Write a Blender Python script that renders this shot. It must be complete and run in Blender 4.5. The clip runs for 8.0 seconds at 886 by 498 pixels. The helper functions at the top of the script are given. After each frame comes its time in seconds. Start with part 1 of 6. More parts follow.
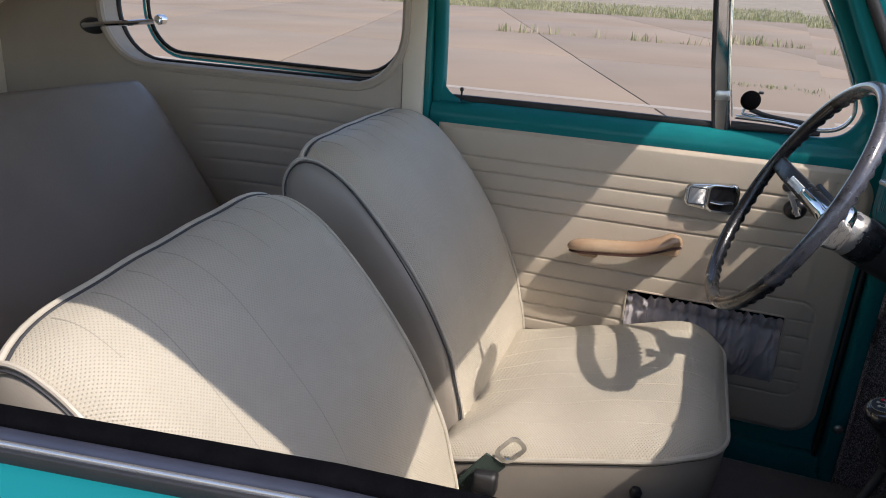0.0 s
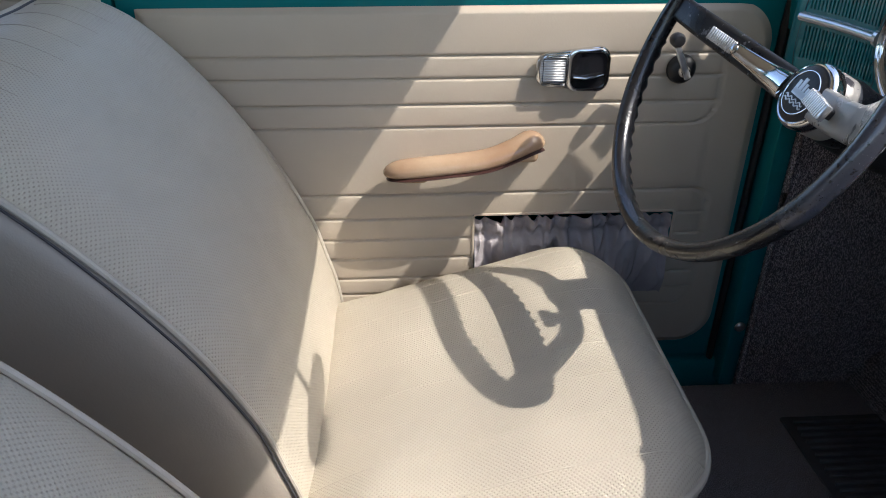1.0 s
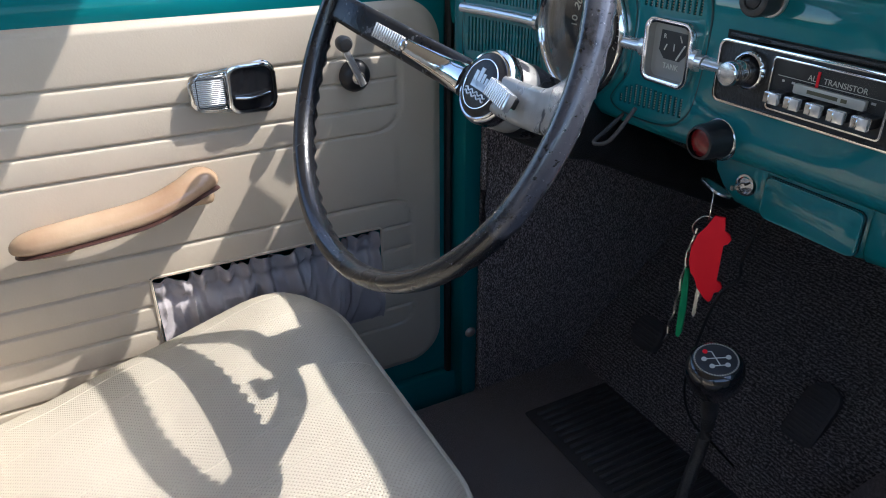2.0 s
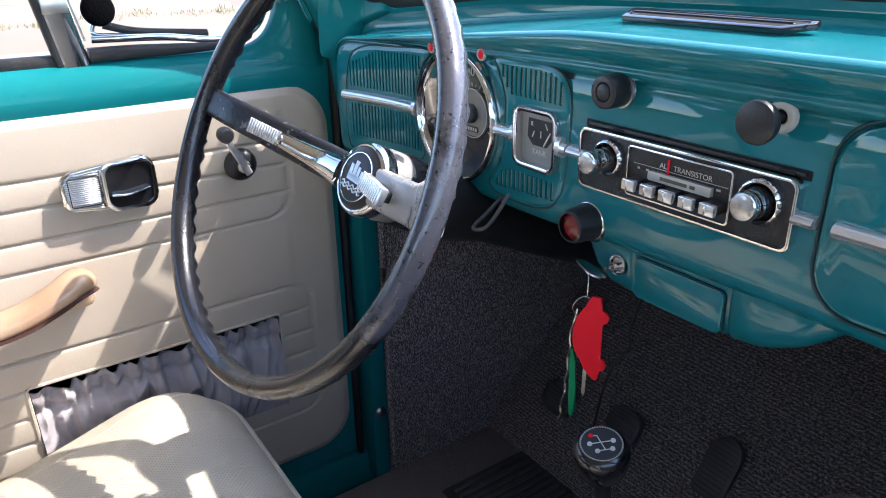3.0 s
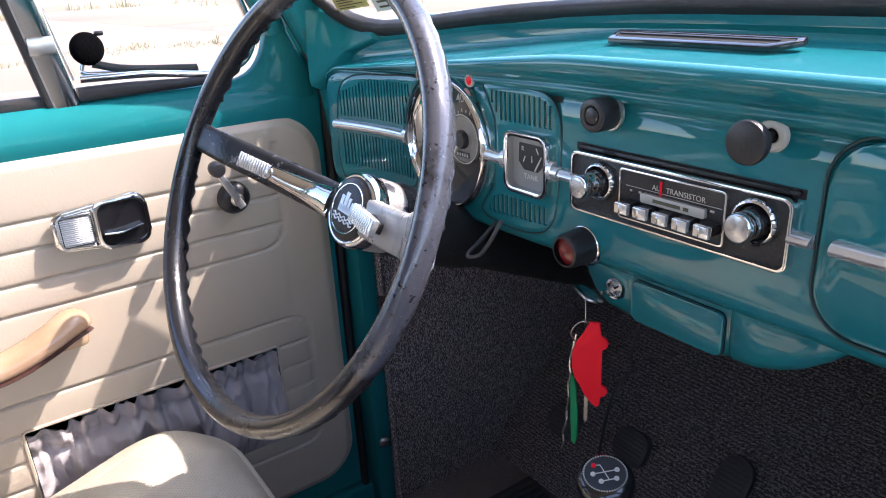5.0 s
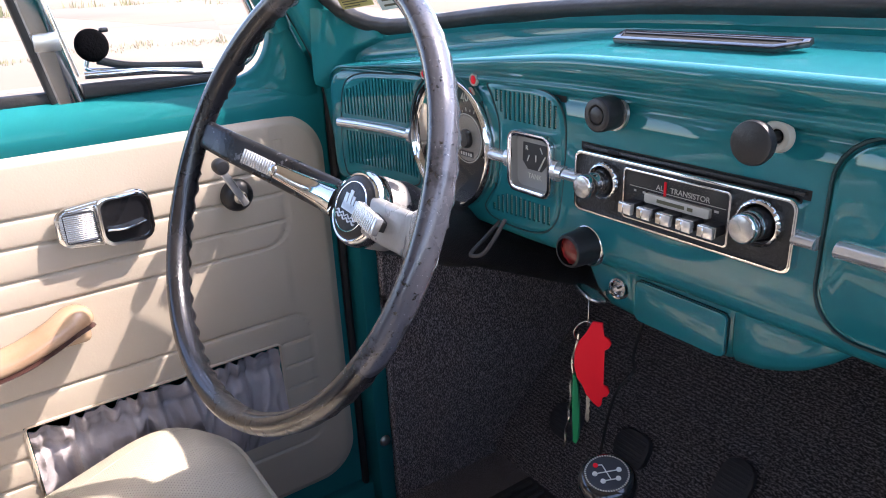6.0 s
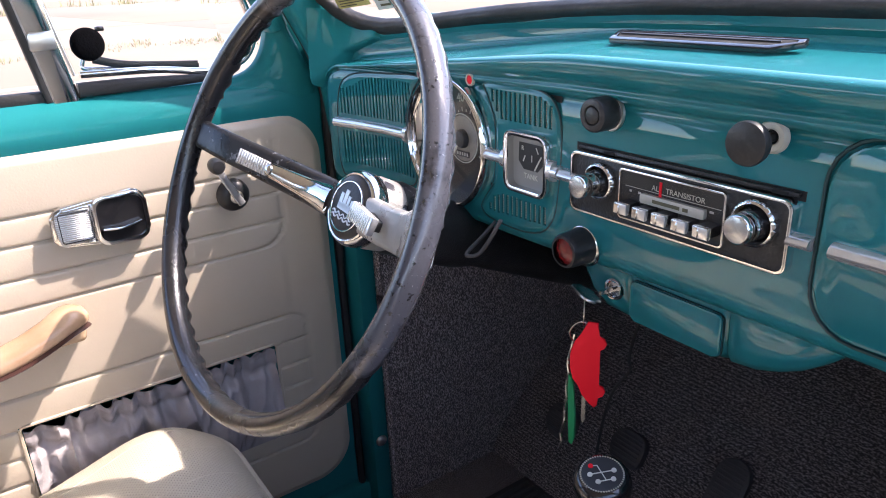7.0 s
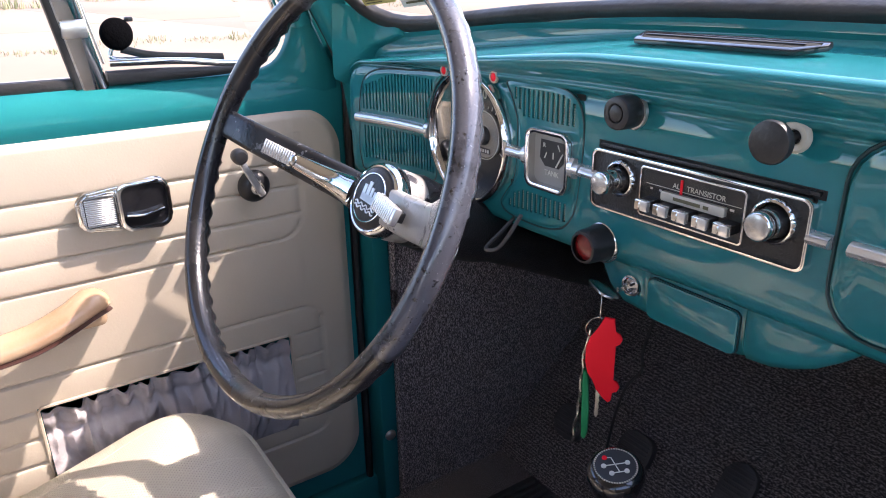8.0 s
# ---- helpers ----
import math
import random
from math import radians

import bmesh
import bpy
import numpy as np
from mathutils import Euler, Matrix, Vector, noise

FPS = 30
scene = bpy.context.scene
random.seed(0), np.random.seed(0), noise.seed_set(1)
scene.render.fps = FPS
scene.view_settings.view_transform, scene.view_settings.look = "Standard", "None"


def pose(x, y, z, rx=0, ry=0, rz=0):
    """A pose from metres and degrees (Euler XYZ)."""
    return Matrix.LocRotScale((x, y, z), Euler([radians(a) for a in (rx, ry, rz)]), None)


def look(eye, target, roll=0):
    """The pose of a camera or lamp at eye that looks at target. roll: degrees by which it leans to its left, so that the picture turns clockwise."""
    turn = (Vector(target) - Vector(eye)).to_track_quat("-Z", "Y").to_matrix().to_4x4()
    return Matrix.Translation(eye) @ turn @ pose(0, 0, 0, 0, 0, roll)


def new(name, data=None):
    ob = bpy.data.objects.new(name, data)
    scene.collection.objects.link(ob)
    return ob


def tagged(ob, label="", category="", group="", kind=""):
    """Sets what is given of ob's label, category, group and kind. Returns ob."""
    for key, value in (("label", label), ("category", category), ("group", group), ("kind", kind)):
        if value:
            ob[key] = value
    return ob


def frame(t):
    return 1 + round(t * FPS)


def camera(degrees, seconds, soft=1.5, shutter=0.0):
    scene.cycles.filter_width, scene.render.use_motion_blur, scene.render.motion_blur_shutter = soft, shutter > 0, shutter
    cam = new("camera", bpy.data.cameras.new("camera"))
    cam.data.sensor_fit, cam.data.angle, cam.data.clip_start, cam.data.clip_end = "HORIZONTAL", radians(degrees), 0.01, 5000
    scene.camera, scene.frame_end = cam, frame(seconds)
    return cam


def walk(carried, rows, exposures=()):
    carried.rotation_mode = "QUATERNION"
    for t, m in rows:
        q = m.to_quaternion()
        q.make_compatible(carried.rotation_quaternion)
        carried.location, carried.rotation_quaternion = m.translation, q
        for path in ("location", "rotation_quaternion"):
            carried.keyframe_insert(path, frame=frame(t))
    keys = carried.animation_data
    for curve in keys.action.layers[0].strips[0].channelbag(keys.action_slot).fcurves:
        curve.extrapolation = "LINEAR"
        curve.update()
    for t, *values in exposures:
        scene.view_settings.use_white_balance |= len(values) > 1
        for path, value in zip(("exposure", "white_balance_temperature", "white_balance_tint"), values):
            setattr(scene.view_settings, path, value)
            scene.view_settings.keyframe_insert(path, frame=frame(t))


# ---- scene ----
# ---- camera ----
cam = camera(64.17, 8.0, soft=1.0)
PATH = [
    (0.0, -0.1108, -0.8956, 1.1749, 70.93, -3.44, 19.72),
    (0.2, -0.1568, -0.7956, 1.1775, 67.59, -2.70, 17.73),
    (0.5, -0.2310, -0.6182, 1.1494, 63.26, -1.53, 13.40),
    (0.7, -0.2447, -0.5089, 1.1256, 61.73, -1.57, 8.90),
    (1.0, -0.2804, -0.3903, 1.1073, 60.77, 0.03, -2.90),
    (1.2, -0.2648, -0.3236, 1.0889, 60.59, 0.67, -10.73),
    (1.5, -0.2746, -0.2774, 1.0581, 60.48, -2.87, -19.56),
    (1.7, -0.2528, -0.2754, 1.0512, 60.84, -1.66, -22.15),
    (2.0, -0.2176, -0.2668, 1.0632, 62.45, 0.05, -27.88),
    (2.2, -0.2040, -0.2681, 1.0713, 64.12, 0.27, -30.07),
    (3.3, -0.1686, -0.2715, 1.0905, 67.56, 1.15, -35.13),
    (3.5, -0.1683, -0.2725, 1.0913, 68.06, 1.58, -34.92),
    (4.0, -0.1612, -0.2705, 1.0963, 68.45, 2.49, -35.01),
    (4.5, -0.1587, -0.2678, 1.0942, 68.59, 2.96, -35.31),
    (6.0, -0.1609, -0.2661, 1.0908, 68.64, 2.46, -34.97),
    (6.5, -0.1606, -0.2678, 1.0910, 68.67, 2.43, -34.91),
    (7.0, -0.1588, -0.2666, 1.0908, 68.61, 2.32, -35.09),
    (7.5, -0.1590, -0.2669, 1.0897, 68.68, 2.13, -35.14),
    (8.0, -0.1769, -0.2708, 1.0856, 68.97, 0.95, -34.00),
]
walk(cam, [(t, pose(x, y, z, rx, ry, rz)) for t, x, y, z, rx, ry, rz in PATH],
     exposures=[(0.0, 1.04, 6650, 15), (0.5, 0.92, 6600, 15), (1.0, 1.36, 6450, 13), (1.5, 1.60, 6300, 12), (2.2, 1.86, 6080, 13), (3.3, 2.46, 6330, 18), (4.5, 2.46, 6480, 21), (8.0, 2.46, 6800, 24)])

# ---- world and sun ----
world = bpy.data.worlds.new("world")
scene.world = world
world.use_nodes = True
wn = world.node_tree
sky = wn.nodes.new("ShaderNodeTexSky")
sky.sky_type = 'NISHITA'
sky.sun_disc = False
sky.sun_elevation = radians(51)
sky.sun_rotation = radians(114.6)
wn.links.new(sky.outputs[0], wn.nodes["Background"].inputs[0])
wn.nodes["Background"].inputs[1].default_value = 0.15
SUN = Vector((-0.70, 0.335, -1.0))
sun_data = bpy.data.lights.new("sun", 'SUN')
sun_data.energy = 2.0
sun_data.angle = radians(0.45)
sun_data.color = (1.0, 0.95, 0.86)
sun = new("sun", sun_data)
sun.matrix_world = look(-20 * SUN, (0, 0, 0))

# ---- materials ----
def socket(n, name):
    return n.inputs[name]


def material(name, color, rough=0.5, metal=0.0, coat=0.0, vary=0.0, vary_scale=8.0, bump=0.0, bump_scale=200.0,
             rough_vary=0.0, spec=0.5, second=None, sheen=0.0):
    """A plain surface with two scales of colour variation, uneven gloss and a fine bump."""
    m = bpy.data.materials.new(name)
    m.use_nodes = True
    nt = m.node_tree
    b = nt.nodes["Principled BSDF"]
    b.inputs["Base Color"].default_value = (*color, 1)
    b.inputs["Roughness"].default_value = rough
    b.inputs["Metallic"].default_value = metal
    b.inputs["Coat Weight"].default_value = coat
    b.inputs["Coat Roughness"].default_value = 0.04
    b.inputs["Specular IOR Level"].default_value = spec
    b.inputs["Sheen Weight"].default_value = sheen
    tc = nt.nodes.new("ShaderNodeTexCoord")
    if vary:
        big = nt.nodes.new("ShaderNodeTexNoise")
        big.inputs["Scale"].default_value = vary_scale
        big.inputs["Detail"].default_value = 6
        nt.links.new(tc.outputs["Object"], big.inputs["Vector"])
        ramp = nt.nodes.new("ShaderNodeMapRange")
        ramp.inputs["From Min"].default_value = 0.3
        ramp.inputs["From Max"].default_value = 0.7
        nt.links.new(big.outputs["Fac"], ramp.inputs["Value"])
        mix = nt.nodes.new("ShaderNodeMix")
        mix.data_type = 'RGBA'
        other = second or tuple(c * (1 - vary) for c in color)
        mix.inputs["A"].default_value = (*color, 1)
        mix.inputs["B"].default_value = (*other, 1)
        nt.links.new(ramp.outputs["Result"], mix.inputs["Factor"])
        nt.links.new(mix.outputs["Result"], b.inputs["Base Color"])
    if rough_vary:
        rn = nt.nodes.new("ShaderNodeTexNoise")
        rn.inputs["Scale"].default_value = 25
        rn.inputs["Detail"].default_value = 5
        nt.links.new(tc.outputs["Object"], rn.inputs["Vector"])
        rr = nt.nodes.new("ShaderNodeMapRange")
        rr.inputs["From Min"].default_value = 0.3
        rr.inputs["From Max"].default_value = 0.7
        rr.inputs["To Min"].default_value = max(0.02, rough - rough_vary)
        rr.inputs["To Max"].default_value = min(1.0, rough + rough_vary)
        nt.links.new(rn.outputs["Fac"], rr.inputs["Value"])
        nt.links.new(rr.outputs["Result"], b.inputs["Roughness"])
    if bump:
        bn = nt.nodes.new("ShaderNodeTexNoise")
        bn.inputs["Scale"].default_value = bump_scale
        bn.inputs["Detail"].default_value = 3
        nt.links.new(tc.outputs["Object"], bn.inputs["Vector"])
        bp = nt.nodes.new("ShaderNodeBump")
        bp.inputs["Strength"].default_value = bump
        bp.inputs["Distance"].default_value = 0.002
        nt.links.new(bn.outputs["Fac"], bp.inputs["Height"])
        nt.links.new(bp.outputs["Normal"], b.inputs["Normal"])
    return m


def weave_material(name, color, pitch=0.0044, depth=0.5):
    """Vinyl embossed with a basket weave: rows of small pits along the cloth, over a soft leather grain."""
    m = material(name, color, rough=0.5, vary=0.1, vary_scale=6, rough_vary=0.08)
    nt = m.node_tree
    b = nt.nodes["Principled BSDF"]
    uv = nt.nodes.new("ShaderNodeTexCoord")
    sep = nt.nodes.new("ShaderNodeSeparateXYZ")
    nt.links.new(uv.outputs["UV"], sep.inputs[0])

    def math_node(op, a, c=None):
        n = nt.nodes.new("ShaderNodeMath")
        n.operation = op
        for k, v in enumerate((a, c)):
            if v is None:
                continue
            if isinstance(v, (int, float)):
                n.inputs[k].default_value = v
            else:
                nt.links.new(v, n.inputs[k])
        return n.outputs[0]
    k = 2 * math.pi / pitch
    sx = math_node('SINE', math_node('MULTIPLY', sep.outputs[0], k))
    sy = math_node('SINE', math_node('MULTIPLY', sep.outputs[1], k))
    w = math_node('MULTIPLY', sx, sy)
    pits = math_node('POWER', math_node('MAXIMUM', w, 0.0), 1.8)
    fine = nt.nodes.new("ShaderNodeTexNoise")
    fine.inputs["Scale"].default_value = 900
    nt.links.new(uv.outputs["UV"], fine.inputs["Vector"])
    ribs = math_node('SINE', math_node('MULTIPLY', sep.outputs[1], k * 2))
    h = math_node('ADD', math_node('MULTIPLY', pits, -1.6), math_node('ADD', math_node('MULTIPLY', fine.outputs["Fac"], 0.5), math_node('MULTIPLY', ribs, 0.14)))
    # Shade of the pits is put into the colour as a darker tint.
    pit_shade = nt.nodes.new("ShaderNodeMix")
    pit_shade.data_type = 'RGBA'
    pit_shade.blend_type = 'MULTIPLY'
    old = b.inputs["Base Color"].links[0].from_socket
    nt.links.new(math_node('MULTIPLY', pits, 0.28), pit_shade.inputs["Factor"])
    nt.links.new(old, pit_shade.inputs["A"])
    pit_shade.inputs["B"].default_value = (0.42, 0.40, 0.38, 1)
    nt.links.new(pit_shade.outputs["Result"], b.inputs["Base Color"])
    bp = nt.nodes.new("ShaderNodeBump")
    bp.inputs["Strength"].default_value = depth
    bp.inputs["Distance"].default_value = 0.0009
    nt.links.new(h, bp.inputs["Height"])
    nt.links.new(bp.outputs["Normal"], b.inputs["Normal"])
    return m


def worn_material(name, top, under, amount=0.58, rough=0.35, scale=60, metal_under=0.0):
    """Paint that is chipped and rubbed through in ragged patches."""
    m = material(name, top, rough=rough, bump=0.15, bump_scale=300, rough_vary=0.12)
    nt = m.node_tree
    b = nt.nodes["Principled BSDF"]
    tc = nt.nodes.new("ShaderNodeTexCoord")
    n1 = nt.nodes.new("ShaderNodeTexNoise")
    n1.inputs["Scale"].default_value = scale
    n1.inputs["Detail"].default_value = 9
    n1.inputs["Roughness"].default_value = 0.65
    nt.links.new(tc.outputs["Object"], n1.inputs["Vector"])
    st = nt.nodes.new("ShaderNodeMapRange")
    st.inputs["From Min"].default_value = amount
    st.inputs["From Max"].default_value = amount + 0.02
    nt.links.new(n1.outputs["Fac"], st.inputs["Value"])
    mix = nt.nodes.new("ShaderNodeMix")
    mix.data_type = 'RGBA'
    mix.inputs["A"].default_value = (*top, 1)
    mix.inputs["B"].default_value = (*under, 1)
    nt.links.new(st.outputs["Result"], mix.inputs["Factor"])
    nt.links.new(mix.outputs["Result"], b.inputs["Base Color"])
    return m


def carpet_material(name, color, fleck, stretch, scale, rib=0.0):
    m = material(name, color, rough=0.95, spec=0.15, sheen=0.15)
    nt = m.node_tree
    b = nt.nodes["Principled BSDF"]
    tc = nt.nodes.new("ShaderNodeTexCoord")
    mp = nt.nodes.new("ShaderNodeMapping")
    mp.inputs["Scale"].default_value = stretch
    nt.links.new(tc.outputs["Object"], mp.inputs["Vector"])
    n1 = nt.nodes.new("ShaderNodeTexNoise")
    n1.inputs["Scale"].default_value = scale
    n1.inputs["Detail"].default_value = 3
    nt.links.new(mp.outputs["Vector"], n1.inputs["Vector"])
    st = nt.nodes.new("ShaderNodeMapRange")
    st.inputs["From Min"].default_value = 0.47
    st.inputs["From Max"].default_value = 0.66
    height = n1.outputs["Fac"]
    if rib:
        rows = nt.nodes.new("ShaderNodeTexWave")
        rows.bands_direction = 'Z'
        rows.inputs["Scale"].default_value = 0.314 / rib
        rows.inputs["Distortion"].default_value = 1.5
        rows.inputs["Detail Scale"].default_value = 3
        nt.links.new(tc.outputs["Object"], rows.inputs["Vector"])
        both = nt.nodes.new("ShaderNodeMath")
        both.operation = 'MULTIPLY_ADD'
        both.inputs[1].default_value = 0.09
        nt.links.new(rows.outputs["Fac"], both.inputs[0])
        nt.links.new(n1.outputs["Fac"], both.inputs[2])
        height = both.outputs[0]
        st.inputs["From Min"].default_value = 0.51
        st.inputs["From Max"].default_value = 0.74
    nt.links.new(height, st.inputs["Value"])
    mix = nt.nodes.new("ShaderNodeMix")
    mix.data_type = 'RGBA'
    mix.inputs["A"].default_value = (*color, 1)
    mix.inputs["B"].default_value = (*fleck, 1)
    nt.links.new(st.outputs["Result"], mix.inputs["Factor"])
    nt.links.new(mix.outputs["Result"], b.inputs["Base Color"])
    bp = nt.nodes.new("ShaderNodeBump")
    bp.inputs["Strength"].default_value = 0.9
    bp.inputs["Distance"].default_value = 0.003
    nt.links.new(n1.outputs["Fac"], bp.inputs["Height"])
    nt.links.new(bp.outputs["Normal"], b.inputs["Normal"])
    return m


CREAM = (0.525, 0.455, 0.360)
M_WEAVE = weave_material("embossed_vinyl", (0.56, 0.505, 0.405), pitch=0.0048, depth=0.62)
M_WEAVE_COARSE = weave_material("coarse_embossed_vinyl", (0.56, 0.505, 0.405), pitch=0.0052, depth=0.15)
M_VINYL = material("cream_vinyl", CREAM, rough=0.42, vary=0.10, vary_scale=7, bump=0.09, bump_scale=420, rough_vary=0.10)
# Grey-cream darkened further, with shade of the seat sides in the colour.
M_SIDE = material("shaded_grey_cream_vinyl", (0.35, 0.31, 0.262), rough=0.40, vary=0.14, vary_scale=7, bump=0.10, bump_scale=420, rough_vary=0.08)
# The rear's shade is put into this colour, darker than the seats' cream.
M_BENCH = material("shaded_bench_vinyl", (0.205, 0.168, 0.138), rough=0.45, vary=0.15, vary_scale=6, bump=0.35, bump_scale=380, rough_vary=0.08)
M_QUARTER = material("quarter_panel_vinyl", (0.47, 0.415, 0.35), rough=0.5, vary=0.12, vary_scale=5, bump=0.2, bump_scale=420, rough_vary=0.08)
M_STITCH = material("stitched_seam", (0.41, 0.37, 0.30), rough=0.6)
M_WIPER = material("weathered_wiper_rubber", (0.034, 0.038, 0.058), rough=0.42, vary=0.3, vary_scale=40, rough_vary=0.12)
M_PIPING = material("piping_vinyl", (0.56, 0.51, 0.425), rough=0.4, vary=0.2, vary_scale=20)
M_SEAM = material("piping_seam", (0.05, 0.05, 0.055), rough=0.6)
M_HEAD = material("headliner_vinyl", (0.74, 0.68, 0.58), rough=0.55, vary=0.05, bump=0.25, bump_scale=500)
M_TEAL = material("teal_paint", (0.004, 0.160, 0.184), rough=0.45, coat=0.9, vary=0.08, vary_scale=3, rough_vary=0.06, spec=0.08, bump=0.02, bump_scale=30)
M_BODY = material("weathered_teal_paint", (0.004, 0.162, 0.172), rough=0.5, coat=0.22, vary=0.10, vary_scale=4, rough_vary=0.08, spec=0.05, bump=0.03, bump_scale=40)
# Darkened teal: the shade of the panel gaps put into a colour.
M_GROOVE_SHADE = material("teal_groove_shade", (0.001, 0.030, 0.033), rough=0.6)
M_CHROME = material("chrome", (0.80, 0.80, 0.80), rough=0.09, metal=1.0, vary=0.12, vary_scale=30, rough_vary=0.06)
M_BUTTON = material("polished_button", (0.82, 0.82, 0.82), rough=0.17, metal=0.72, vary=0.1, vary_scale=60)
M_DULL = material("dull_aluminium", (0.62, 0.62, 0.62), rough=0.35, metal=1.0, vary=0.15, vary_scale=40, rough_vary=0.1)
M_RUBBER = material("black_rubber", (0.022, 0.021, 0.022), rough=0.55, vary=0.5, vary_scale=14, bump=0.3, bump_scale=160, rough_vary=0.12)
M_FELT = material("black_window_felt", (0.004, 0.004, 0.005), rough=0.95, spec=0.03, vary=0.4, vary_scale=60, bump=0.4, bump_scale=300)
M_MATRIB = material("shiny_worn_rubber", (0.105, 0.10, 0.103), rough=0.32, vary=0.4, vary_scale=30, bump=0.2, bump_scale=250)
M_PEDAL = material("worn_grey_rubber", (0.075, 0.070, 0.072), rough=0.6, vary=0.3, vary_scale=25, bump=0.3, bump_scale=300)
M_BLACK = material("black_plastic", (0.018, 0.018, 0.020), rough=0.38, bump=0.15, bump_scale=400, rough_vary=0.1)
M_GLOSS = material("gloss_black", (0.012, 0.012, 0.014), rough=0.12, coat=0.6, rough_vary=0.05)
M_SATIN = material("satin_black_paint", (0.016, 0.016, 0.017), rough=0.45, bump=0.5, bump_scale=520, rough_vary=0.1)
M_CARPET = carpet_material("black_carpet", (0.088, 0.071, 0.070), (0.74, 0.63, 0.62), (1, 1, 0.34), 900)
M_TOE = carpet_material("black_ribbed_carpet", (0.058, 0.049, 0.048), (0.48, 0.42, 0.42), (1, 0.35, 1), 800, rib=0.0042)
M_TAN = material("tan_armrest_vinyl", (0.33, 0.195, 0.115), rough=0.20, coat=0.4, vary=0.5, vary_scale=11, bump=0.12, bump_scale=300, second=(0.46, 0.33, 0.215))
M_TANEDGE = material("brown_armrest_edge", (0.055, 0.022, 0.018), rough=0.4, vary=0.3, vary_scale=30)
M_POCKET = material("grey_pocket_vinyl", (0.44, 0.405, 0.415), rough=0.26, vary=0.25, vary_scale=15, bump=0.3, bump_scale=300)
# Near-black colour in place of the shade inside holes, gaps and slots.
M_VOID_SHADE = material("void_shade", (0.01, 0.01, 0.01), rough=0.9)
M_WHEEL = worn_material("worn_wheel_enamel", (0.014, 0.014, 0.016), (0.16, 0.16, 0.17), amount=0.62, rough=0.3, scale=90)
WHEEL_Z = 0.90


def rim_material(name):
    """Black enamel, rubbed and chipped; sheen on its upper passenger side is put in as grey."""
    m = material(name, (0.014, 0.014, 0.016), rough=0.24, coat=0.4, bump=0.15, bump_scale=260, rough_vary=0.12)
    nt = m.node_tree
    b = nt.nodes["Principled BSDF"]
    tc = nt.nodes.new("ShaderNodeTexCoord")

    def step(scale, lo, hi, detail):
        n = nt.nodes.new("ShaderNodeTexNoise")
        n.inputs["Scale"].default_value = scale
        n.inputs["Detail"].default_value = detail
        n.inputs["Roughness"].default_value = 0.65
        nt.links.new(tc.outputs["Object"], n.inputs["Vector"])
        r = nt.nodes.new("ShaderNodeMapRange")
        r.inputs["From Min"].default_value = lo
        r.inputs["From Max"].default_value = hi
        nt.links.new(n.outputs["Fac"], r.inputs["Value"])
        return r.outputs["Result"]

    def blend(f, a, c):
        x = nt.nodes.new("ShaderNodeMix")
        x.data_type = 'RGBA'
        nt.links.new(f, x.inputs["Factor"])
        for key, v in (("A", a), ("B", c)):
            if isinstance(v, tuple):
                x.inputs[key].default_value = (*v, 1)
            else:
                nt.links.new(v, x.inputs[key])
        return x.outputs["Result"]
    sep = nt.nodes.new("ShaderNodeSeparateXYZ")
    nt.links.new(tc.outputs["Object"], sep.inputs[0])
    # Mask that keeps the painted grey sheen to the upper passenger side.
    grip = nt.nodes.new("ShaderNodeMapRange")
    grip.inputs["From Min"].default_value = 0.25
    grip.inputs["From Max"].default_value = 0.11
    grip.inputs["To Min"].default_value = -0.16
    grip.inputs["To Max"].default_value = 0.20
    high = nt.nodes.new("ShaderNodeMath")
    high.operation = 'MULTIPLY_ADD'
    high.inputs[1].default_value = -1.3
    nt.links.new(sep.outputs[2], high.inputs[0])
    nt.links.new(sep.outputs[1], high.inputs[2])
    high_off = nt.nodes.new("ShaderNodeMath")
    high_off.inputs[1].default_value = 1.3 * WHEEL_Z
    nt.links.new(high.outputs[0], high_off.inputs[0])
    nt.links.new(high_off.outputs[0], grip.inputs["Value"])
    patch = nt.nodes.new("ShaderNodeTexNoise")
    patch.inputs["Scale"].default_value = 22
    patch.inputs["Detail"].default_value = 8
    patch.inputs["Roughness"].default_value = 0.6
    nt.links.new(tc.outputs["Object"], patch.inputs["Vector"])
    both = nt.nodes.new("ShaderNodeMath")
    nt.links.new(patch.outputs["Fac"], both.inputs[0])
    nt.links.new(grip.outputs["Result"], both.inputs[1])
    edge = nt.nodes.new("ShaderNodeMapRange")
    edge.inputs["From Min"].default_value = 0.52
    edge.inputs["From Max"].default_value = 0.60
    nt.links.new(both.outputs[0], edge.inputs["Value"])
    rubbed = blend(edge.outputs["Result"], (0.010, 0.010, 0.012), (0.058, 0.059, 0.071))
    specks = blend(step(420, 0.66, 0.69, 5), rubbed, (0.20, 0.20, 0.225))
    chips = blend(step(230, 0.60, 0.62, 9), specks, (0.014, 0.014, 0.016))
    nt.links.new(chips, b.inputs["Base Color"])
    return m


M_RIM = rim_material("rubbed_sheen_rim_enamel")
M_SILVER = worn_material("rubbed_silver_paint", (0.36, 0.35, 0.335), (0.04, 0.04, 0.05), amount=0.60, rough=0.28, scale=42)
for node in M_SILVER.node_tree.nodes:
    if node.type == 'BSDF_PRINCIPLED':
        node.inputs["Metallic"].default_value = 0.35
M_RED = material("red_plastic", (0.86, 0.012, 0.026), rough=0.55, spec=0.2, bump=0.1, bump_scale=200)
M_REDLENS = material("red_lens", (0.22, 0.01, 0.012), rough=0.25, coat=0.5, vary=0.5, vary_scale=250)
